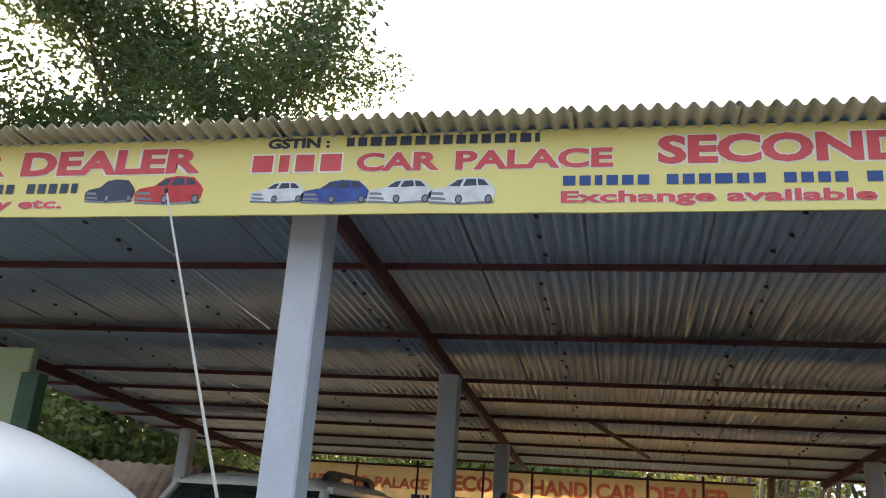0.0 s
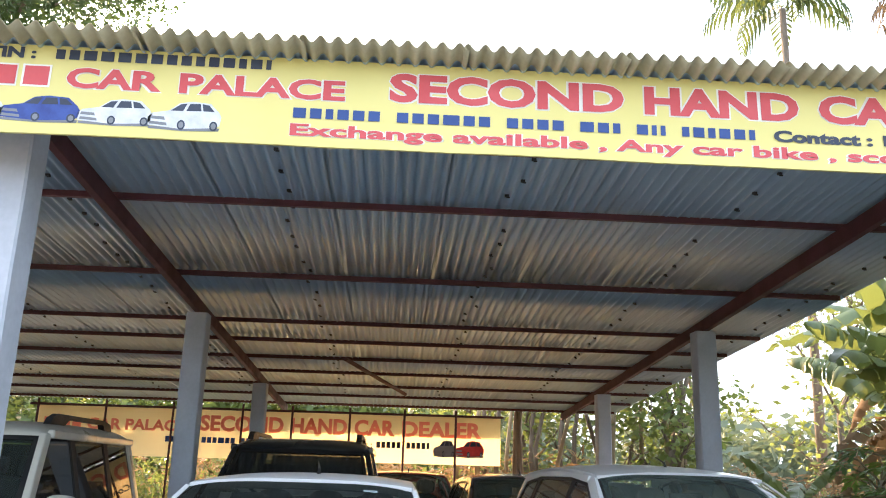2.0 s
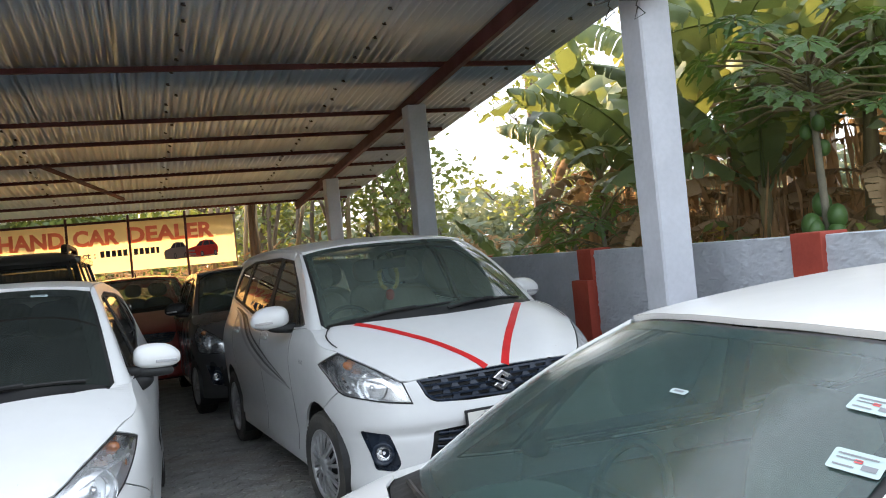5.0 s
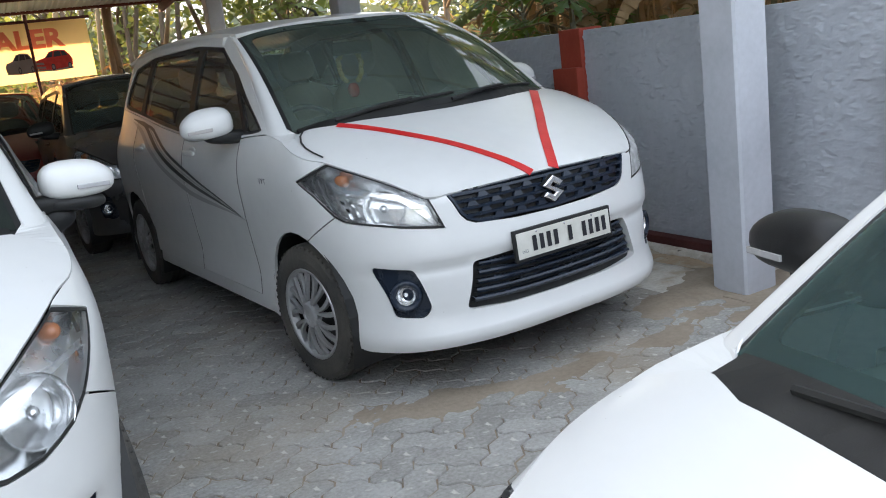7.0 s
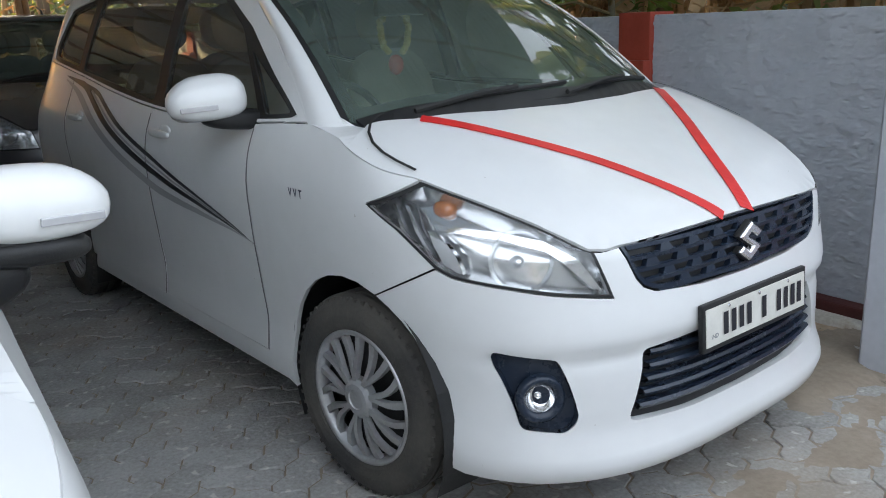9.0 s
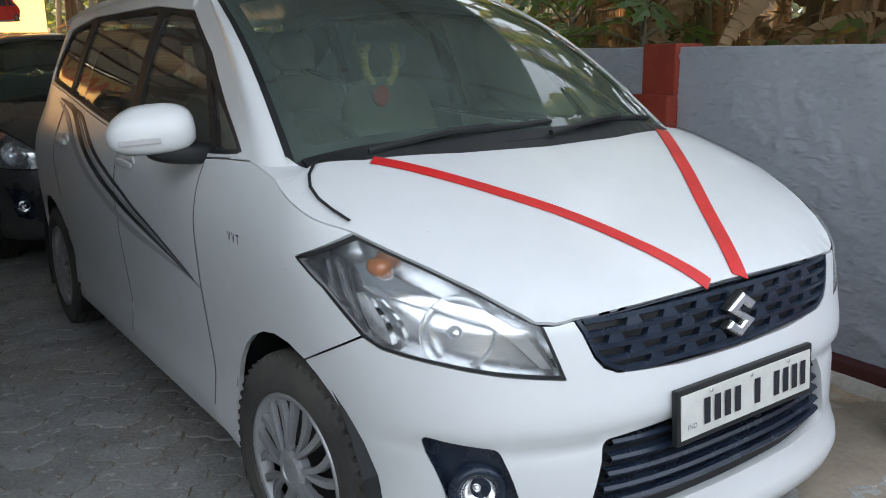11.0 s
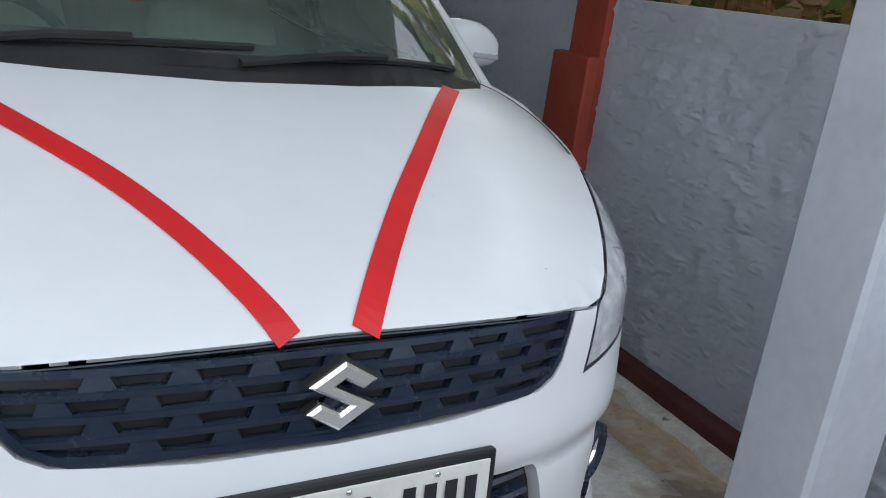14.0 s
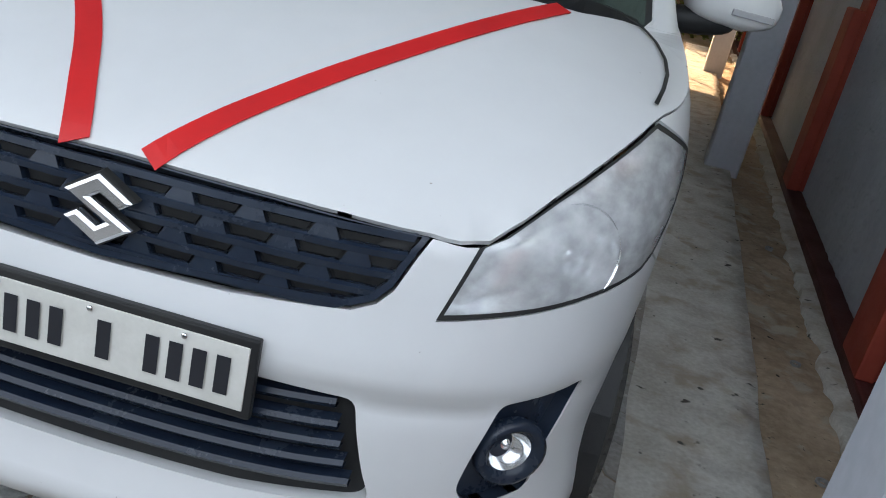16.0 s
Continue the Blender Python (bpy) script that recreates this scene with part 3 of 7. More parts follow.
def kerb_strip():
    """The concrete edge and the mud channel along the foot of the wall."""
    k = thing("kerb", pose(0, 0, 0), "worn cement edging strip beside a muddy drain at the wall foot", "kerb", kind="structure")
    bm = bmesh.new()
    rows = []
    ys = np.linspace(5.72, 17.4, 420)
    for x in (5.05, 5.16, 5.27, 5.38, 5.45):
        rows.append([bm.verts.new((x + 0.012 * noise.noise((y * 3, x, 5)), y, 0.004 + 0.006 * noise.noise((x * 9, y * 4, 1)) + 0.004 * (x > 5.3))) for y in ys])
    rows.append([bm.verts.new((5.457 + 0.015 * noise.noise((y * 3, 5, 5)), y, -0.13)) for y in ys])
    for r0, r1 in zip(rows, rows[1:]):
        for i in range(len(ys) - 1):
            bm.faces.new((r0[i], r1[i], r1[i + 1], r0[i + 1]))
    part("cement_edge", bm, KERB_CEMENT, k, "cracked grey cement", smooth=True)
    bm = bmesh.new()
    rows = []
    for x in np.linspace(5.445, WALL_X - 0.09, 9):
        rows.append([bm.verts.new((x, y, -0.035 + 0.018 * noise.fractal((x * 6, y * 4, 3), 1, 2, 3))) for y in ys])
    for r0, r1 in zip(rows, rows[1:]):
        for i in range(len(ys) - 1):
            bm.faces.new((r0[i], r1[i], r1[i + 1], r0[i + 1]))
    part("mud_channel", bm, MUD, k, "damp brown mud", smooth=True)
    # the mortar lip left along the skirting, with a broken edge
    bm = bmesh.new()
    edge = [WALL_X - 0.165 + 0.035 * noise.fractal((y * 5, 2.0, 7), 1, 2, 4) for y in ys]
    rows = [[bm.verts.new((e, y, -0.06)) for e, y in zip(edge, ys)]]
    for f, z in ((0.06, 0.004), (0.5, 0.010), (1.0, 0.012)):
        rows.append([bm.verts.new((e + (WALL_X - 0.09 - e) * f, y, z - 0.012 + 0.006 * noise.noise((y * 9, f * 4, 2)))) for e, y in zip(edge, ys)])
    for r0, r1 in zip(rows, rows[1:]):
        for i in range(len(ys) - 1):
            bm.faces.new((r0[i], r1[i], r1[i + 1], r0[i + 1]))
    part("mortar_lip", bm, KERB_CEMENT, k, "broken grey mortar along the wall foot", smooth=True)
    for y in (6.75, 7.5, 8.8):
        bm = bmesh.new()
        lathe(bm, ((-0.03, 0.014), (0.006, 0.014), (0.006, 0.02), (-0.03, 0.02)), 16, "z", Matrix.Translation((5.62, y, -0.03)))
        part("drain_pipe_end", bm, mat("grey_pipe", (0.3, 0.3, 0.29), rough=0.5), k, "small grey pipe end in the mud")


kerb_strip()

# ---- the shed ----
RAFTER_Z = lambda y: 3.426 - 0.0634 * (y - 5.54)
SLOPE = math.degrees(math.atan(0.0634))
COLUMN_XS, COLUMN_YS = (-5.75, -0.23, 5.287), (5.54, 10.09, 14.68)
PURLIN_YS = (5.30, 7.2, 9.15, 11.05, 12.1, 13.25, 14.4, 15.65, 16.8, 18.0)


def column(x, y):
    c = thing("column", pose(x, y, 0), "square concrete column painted pale blue-grey, slightly stained", "column", "columns of the shed", "structure")
    bm = bmesh.new()
    h = RAFTER_Z(y) - 0.002
    n = 24
    for i in range(n + 1):
        z = -0.05 + (h + 0.05) * i / n
        for dx, dy in ((0.012, 0), (0.208, 0), (0.22, 0.012), (0.22, 0.208), (0.208, 0.22), (0.012, 0.22), (0, 0.208), (0, 0.012)):
            w = 0.004 * noise.noise((dx * 9 + x, dy * 9 + y, z * 2.3))
            bm.verts.new((dx + w, dy + w, z))
    bm.verts.ensure_lookup_table()
    for i in range(n):
        for k in range(8):
            a, b = i * 8 + k, i * 8 + (k + 1) % 8
            bm.faces.new((bm.verts[a], bm.verts[b], bm.verts[b + 8], bm.verts[a + 8]))
    bm.faces.new([bm.verts[n * 8 + k] for k in range(8)])
    part("shaft", bm, COLUMN, c)
    return c


for cx in COLUMN_XS:
    for cy in COLUMN_YS:
        column(cx, cy)


def roof():
    r = thing("roof", pose(0, 0, 0), "lean-to roof of corrugated galvanised sheets on red oxide steel framing", "roof", kind="structure")
    pitch, wide, amp = 0.088, 0.865, 0.021
    # one sheet: corrugated across x, laid along the slope; the front ones have a weathered eave
    cols = int(wide / pitch * 8)
    length = 4.35

    def corrugated(eave):
        cuts = (0.0, eave, 1.5, 2.9, length)
        verts, faces, kinds = [], [], []
        for lay in (0.0, 0.0015):
            for y in cuts:
                for i in range(cols + 1):
                    x = wide * i / cols
                    verts.append((x, y, amp * math.sin(2 * math.pi * x / pitch) + lay))
        m = (cols + 1) * 5
        for j in range(4):
            for i in range(cols):
                a = j * (cols + 1) + i
                faces += [(a, a + cols + 1, a + cols + 2, a + 1), (m + a, m + a + 1, m + a + cols + 2, m + a + cols + 1)]
                kinds += [2 if j == 0 and eave < 0.5 else 0, 1]
        for i in range(cols):
            b = 4 * (cols + 1) + i
            faces += [(i, i + 1, m + i + 1, m + i), (b + 1, b, m + b, m + b + 1)]
            kinds += [2, 1]
        me = bpy.data.meshes.new("sheet")
        me.from_pydata(verts, [], faces)
        me.polygons.foreach_set("use_smooth", [True] * len(me.polygons))
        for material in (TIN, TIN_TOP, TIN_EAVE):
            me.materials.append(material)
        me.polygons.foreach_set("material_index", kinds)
        return me

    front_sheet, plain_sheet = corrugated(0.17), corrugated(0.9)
    rng = random.Random(4)
    for j in range(3):
        y = 5.0 + j * 4.18
        for i in range(16):
            x = 6.50 - wide - i * 0.836
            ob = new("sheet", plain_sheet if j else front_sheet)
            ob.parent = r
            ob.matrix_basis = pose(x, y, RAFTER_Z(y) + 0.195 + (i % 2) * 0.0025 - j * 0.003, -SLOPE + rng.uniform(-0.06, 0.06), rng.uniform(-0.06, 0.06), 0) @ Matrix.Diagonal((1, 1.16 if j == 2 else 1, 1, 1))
    for y in PURLIN_YS:
        z = RAFTER_Z(y)
        box_part("purlin", (-6.95, 6.42, y - 0.022, y + 0.022, z + 0.133, z + 0.181), STEEL_RED, r, "red oxide steel purlin", bevel=0.004)
    for cx in COLUMN_XS:
        L = 12.95
        box_part("rafter", (-0.03, 0.03, 0, L, 0.0, 0.132), STEEL_RED, r, "red oxide steel rafter", bevel=0.005,
                 m=pose(cx + 0.115, 5.24, RAFTER_Z(5.24), -SLOPE, 0, 0))
    # light strut near the back and the ties over the columns
    bm = bmesh.new()
    tube(bm, ((1.35, 12.3, 2.97), (2.2, 15.6, 2.82)), 0.03, 6)
    part("strut", bm, STEEL_RED, r, "thin rusty steel strut")
    # hook bolts seen from below
    bolt = bmesh.new()
    for y0 in np.arange(5.6, 16.9, 0.34):
        for x0 in np.arange(-5.55, 6.2, 1.672):
            x, y = x0 + rng.uniform(-0.05, 0.05), y0 + rng.uniform(-0.08, 0.08)
            z = RAFTER_Z(y) + 0.172
            box(bolt, x - 0.014, x + 0.014, y - 0.012, y + 0.012, z - 0.004, z + 0.012, 0)
            box(bolt, x - 0.004, x + 0.022, y - 0.004, y + 0.004, z - 0.012, z - 0.003, 0)
    tagged(part("hook_bolts", bolt, mat("dark_bolt", (0.05, 0.05, 0.05), rough=0.6, metal=0.5), r, "dark hook bolts through the sheets"), kind="stuff")
    return r


roof()


# ---- the two printed banners ----
def little_car(parent, x, z, w, h, body, flip=False):
    """A printed picture of a car: flat shapes only."""
    k = -1 if flip else 1
    def shape(name, pts, material, up):
        me_verts = [(x + w / 2 + k * (px - 0.5) * w, -up, z + pz * h) for px, pz in pts]
        return pydata(name, me_verts, [tuple(range(len(pts)))], material, parent)
    shape("printed_shadow", [(0.02, 0.03), (0.5, -0.02), (0.97, 0.02), (0.99, 0.12), (0.02, 0.12)], INK_GREY, 0.0020)
    shape("printed_car_body", [(0.01, 0.14), (0.0, 0.42), (0.06, 0.56), (0.28, 0.66), (0.42, 0.93), (0.60, 1.0), (0.84, 0.95), (0.96, 0.66), (1.0, 0.50), (0.98, 0.20), (0.90, 0.12), (0.45, 0.05)], body, 0.0028)
    shape("printed_car_glass", [(0.30, 0.66), (0.43, 0.89), (0.52, 0.92), (0.47, 0.66)], INK_DARK, 0.0036)
    shape("printed_car_glass", [(0.51, 0.66), (0.56, 0.92), (0.70, 0.93), (0.72, 0.68)], INK_DARK, 0.0036)
    shape("printed_car_glass", [(0.745, 0.68), (0.725, 0.93), (0.82, 0.89), (0.90, 0.68)], INK_DARK, 0.0036)
    shape("printed_car_grille", [(0.03, 0.36), (0.05, 0.46), (0.22, 0.44), (0.24, 0.33)], INK_GREY, 0.0036)
    shape("printed_car_bumper", [(0.03, 0.18), (0.04, 0.28), (0.26, 0.24), (0.27, 0.14)], INK_GREY, 0.0036)
    for cx in (0.46, 0.90):
        shape("printed_car_wheel", [(cx + 0.055 * math.cos(a), 0.18 + 0.17 * math.sin(a)) for a in np.linspace(0, 2 * math.pi, 14, endpoint=False)], INK_DARK, 0.0042)
        shape("printed_car_rim", [(cx + 0.034 * math.cos(a), 0.18 + 0.11 * math.sin(a)) for a in np.linspace(0, 2 * math.pi, 12, endpoint=False)], INK_GREY, 0.0050)


PRINT_WHITE = mat("white_car_print", (0.66, 0.67, 0.68), (0.5, 0.51, 0.53), rough=0.5, scale=14)
PRINT_RED = mat("red_car_print", (0.50, 0.03, 0.03), (0.35, 0.02, 0.02), rough=0.5, scale=14)
PRINT_BLUE = mat("blue_car_print", (0.03, 0.07, 0.30), (0.02, 0.04, 0.2), rough=0.5, scale=14)


def banner_words(b, ox):
    """The print of one banner; ox: where its left edge lies."""
    turn = lambda x, z: pose(x + ox, 0, z, 90, 0, 0)
    def words(text, x0, x1, z, size, ink, bold, halo=0.0):
        if halo:
            rim = 0.034 * size / 0.729
            lettering("letter_halo", text, size, x1 - x0 + 2 * rim, INK_WHITE, b, turn(x0 - rim, z), bold + 0.034, 0.0010)
        lettering("letter", text, size, x1 - x0, ink, b, turn(x0, z), bold, 0.0040)
    def blocks(widths, x0, x1, z, size, ink, halo=False):
        if halo:
            bars("word_bar_halo", widths, size + 0.02, x1 - x0 + 0.02, INK_WHITE, b, turn(x0 - 0.01, z - 0.01), 0.0020, gap=0.14)
        bars("word_bar", widths, size, x1 - x0, ink, b, turn(x0, z), 0.0040, gap=0.32)
    words("GSTIN :", 0.22, 0.60, 3.625, 0.058, INK_DARK, 0.048)
    blocks([.7, .8, 1, 1, 1, .9, .9, .8, .8, .7, .8, .9, .6, .9, .4], 0.70, 1.80, 3.625, 0.055, INK_DARK)
    blocks([1, .5, .9, 1], 0.14, 0.68, 3.475, 0.105, INK_RED, True)
    for text, x0, x1 in (("CAR", 0.77, 1.25), ("PALACE", 1.34, 2.19)):
        words(text, x0, x1, 3.475, 0.108, INK_RED, 0.036, 0.02)
    for text, x0, x1 in (("SECOND", 2.42, 3.66), ("HAND", 3.77, 4.61), ("CAR", 4.72, 5.33), ("DEALER", 5.44, 6.65)):
        words(text, x0, x1, 3.49, 0.152, INK_RED, 0.044, 0.02)
    blocks([1, .9, .6, .9, .9, .9, 0, .9, .9, .9, 1.3, .9, .9, 0, .9, .9, .9, .9, 0, 1.1, .9, .6, 0, .9, .4, .4, 0, .6, .9, .6, .9, .9, .5], 1.93, 4.36, 3.365, 0.056, INK_BLUE)
    words("Contact :", 4.46, 5.00, 3.365, 0.062, INK_DARK, 0.048)
    blocks([.8, .8, .8, .8, .8, 0, .8, .8, .8, .8, .6], 5.06, 5.86, 3.365, 0.062, INK_DARK)
    words("Exchange available , Any car bike , scooty etc.", 1.92, 5.78, 3.27, 0.064, INK_RED, 0.032, 0.012)
    for x, w, z, h, c in ((0.15, 0.33, 3.285, 0.13, PRINT_WHITE), (0.46, 0.40, 3.275, 0.145, PRINT_BLUE), (0.85, 0.37, 3.275, 0.145, PRINT_WHITE),
                          (1.20, 0.37, 3.265, 0.16, PRINT_WHITE), (5.92, 0.33, 3.30, 0.15, INK_DARK), (6.25, 0.44, 3.285, 0.18, PRINT_RED)):
        little_car(b, x + ox, z, w, h, c)


def front_banner(x0, y0=5.19):
    b = thing("banner", pose(0, y0, -0.06), "yellow printed flex banner for second-hand cars under the roof edge", "banner", "banners of the shed")
    cols = 40
    bm = bmesh.new()
    rows = []
    for y in (0.0, 0.018):
        for z in (3.215, 3.34, 3.46, 3.58, 3.70):
            rows.append([bm.verts.new((x0 + 6.94 * i / cols + 0.001, y, z + (0.004 * noise.noise((i * 0.5, x0, 0)) if z < 3.3 else 0))) for i in range(cols + 1)])
    for k in (0, 5):
        for j in range(4):
            for i in range(cols):
                q = (rows[k + j][i], rows[k + j][i + 1], rows[k + j + 1][i + 1], rows[k + j + 1][i])
                bm.faces.new(q if k == 0 else q[::-1])
    for i in range(cols):
        bm.faces.new((rows[0][i + 1], rows[0][i], rows[5][i], rows[5][i + 1]))
    for j in range(4):
        bm.faces.new((rows[j][0], rows[j + 1][0], rows[5 + j + 1][0], rows[5 + j][0]))
        bm.faces.new((rows[j + 1][cols], rows[j][cols], rows[5 + j][cols], rows[5 + j + 1][cols]))
    part("sheet", bm, BANNER_YELLOW, b, "glossy yellow flex sheet")
    box_part("batten", (x0, x0 + 6.93, 0.02, 0.045, 3.225, 3.25), STEEL_RED, b, "thin steel batten", bevel=0.002)
    banner_words(b, x0)
    return b


front_banner(-0.50)
front_banner(-7.34, 5.195)


def back_banner():
    # paler than the front banner: the light behind it is put into the colours
    flex = leafy("backlit_yellow_flex", (0.88, 0.77, 0.40), (0.85, 0.74, 0.38), (0.84, 0.66, 0.33), rough=0.5, rand=0.0, share=0.62, scale=1.0)
    b = thing("banner", pose(0, 16.99, 0), "backlit yellow banner hung on rusty posts behind the cars", "banner", "banners of the shed")
    k = 0.865 / 0.485
    x1, w = 4.01, 8.45
    x0 = x1 - w
    bm = bmesh.new()
    cols = 30
    rows = [[bm.verts.new((x0 + w * i / cols, 0.02 * noise.noise((i * 0.7, j, 3)), 1.69 + 0.865 * j / 4)) for i in range(cols + 1)] for j in range(5)]
    for r0, r1 in zip(rows, rows[1:]):
        for i in range(cols):
            bm.faces.new((r0[i], r0[i + 1], r1[i + 1], r1[i]))
    part("sheet", bm, flex, b, "sun-lit translucent yellow flex sheet", smooth=True)
    s = w / 6.94
    turn = lambda x, z: pose(x0 + x * s, -0.022, 1.69 + (z - 3.215) * k, 90, 0, 0)
    red = leafy("backlit_red_print", (0.84, 0.27, 0.20), (0.80, 0.24, 0.18), (0.80, 0.24, 0.16), rand=0.0, share=0.4)
    dark = INK_DARK
    lettering("letter", "CAR PALACE", 0.108 * k, 1.42 * s, red, b, turn(0.77, 3.475), 0.035, 0.002)
    bars("word_bar", [1, .5, .9, 1], 0.105 * k, 0.54 * s, red, b, turn(0.14, 3.475), 0.002)
    for text, a0, a1 in (("SECOND", 2.42, 3.66), ("HAND", 3.77, 4.61), ("CAR", 4.72, 5.33), ("DEALER", 5.44, 6.65)):
        lettering("letter", text, 0.152 * k, (a1 - a0) * s, red, b, turn(a0, 3.49), 0.04, 0.002)
    bars("word_bar", [1, .9, .6, .9, .9, .9, 0, .9, .9, .9, 1.3, .9, .9, 0, .9, .9, .9, .9, 0, 1.1, .9, .6, 0, .9, .4, .4, 0, .6, .9, .6, .9, .9, .5], 0.056 * k, 2.43 * s, INK_BLUE, b, turn(1.93, 3.365), 0.002)
    lettering("letter", "Contact :", 0.062 * k, 0.54 * s, dark, b, turn(4.46, 3.365), 0.03, 0.002)
    bars("word_bar", [.8, .8, .8, .8, .8, 0, .8, .8, .8, .8, .6], 0.062 * k, 0.80 * s, dark, b, turn(5.06, 3.365), 0.002)
    for x, ww, c in ((5.92, 0.33, INK_GREY), (6.25, 0.44, PRINT_RED)):
        e = new("printed_car")
        e.parent = b
        e.matrix_basis = pose(x0 + x * s, -0.022, 1.69 + 0.075 * k)
        little_car(e, 0, 0, ww * s, 0.17 * k, c)
    for i, x in enumerate((-4.4, -3.2, -2.0, -0.75, 0.15, 1.2, 2.2, 3.15)):
        bm = bmesh.new()
        tube(bm, ((x, -0.10, -0.1), (x + 0.02, -0.09, 2.66)), 0.022, 6)
        part("post", bm, STEEL_RED, b, "thin rusty post")
    box_part("rail", (x0 - 0.1, x1 + 0.05, -0.07, -0.03, 2.545, 2.585), STEEL_RED, b, "rusty top rail", bevel=0.003)
    return b


back_banner()


def floodlight(m, label, open_face=True):
    f = thing("floodlight", m, label, "floodlight", "floodlights on the column")
    grey = mat("grey_die_cast", (0.10, 0.105, 0.11), (0.07, 0.07, 0.075), rough=0.45)
    body = box_part("housing", (-0.105, 0.105, 0.0, 0.035, -0.122, 0.122), grey, f, "dark grey die-cast housing", bevel=0.012)
    box_part("lens", (-0.090, 0.090, -0.004, 0.004, -0.104, 0.104), mat("frosted_lamp_glass", (0.50, 0.53, 0.50), (0.43, 0.46, 0.43), rough=0.2, coat=0.6) if open_face else BLACK_PLASTIC, body, "pale frosted lamp glass" if open_face else "dark lamp glass", bevel=0.003)
    for i in range(7):
        box_part("fin", (-0.10, 0.10, 0.035, 0.055, -0.085 + i * 0.027, -0.079 + i * 0.027), grey, f, bevel=0.001)
    bm = bmesh.new()
    tube(bm, ((-0.126, 0.02, 0.0), (-0.126, 0.05, -0.13), (0.126, 0.05, -0.13), (0.126, 0.02, 0.0)), 0.008, 6)
    part("bracket", bm, grey, f, "steel bracket")
    bm = bmesh.new()
    tube(bm, ((0.0, 0.05, -0.08), (-0.03, 0.06, -0.16), (0.02, 0.065, -0.21), (-0.05, 0.06, -0.25), (-0.02, 0.07, -0.17)), 0.004, 5)
    part("cable", bm, BLACK_PLASTIC, f, "loose black cable")
    return f


floodlight(pose(5.255, 5.44, 2.97, -12, 2, -14), "square grey floodlight with a pale glass face on the column")
floodlight(pose(5.10, 5.55, 3.0, -14, 0, -70), "dark floodlight turned sideways on the column", False)


# ---- cars ----
def half_arch(bm, u0, u1, v, z, r, steps=20):
    """The dark liner inside a wheel arch."""
    rows = []
    for u in (u0, u1):
        rows.append([bm.verts.new((u, v - r * math.cos(math.pi * (k / steps * 1.3 - 0.15)), z + r * math.sin(math.pi * (k / steps * 1.3 - 0.15)))) for k in range(steps + 1)])
    for k in range(steps):
        bm.faces.new((rows[0][k], rows[0][k + 1], rows[1][k + 1], rows[1][k]))
    bm.faces.new(rows[1])


WHEELS = []


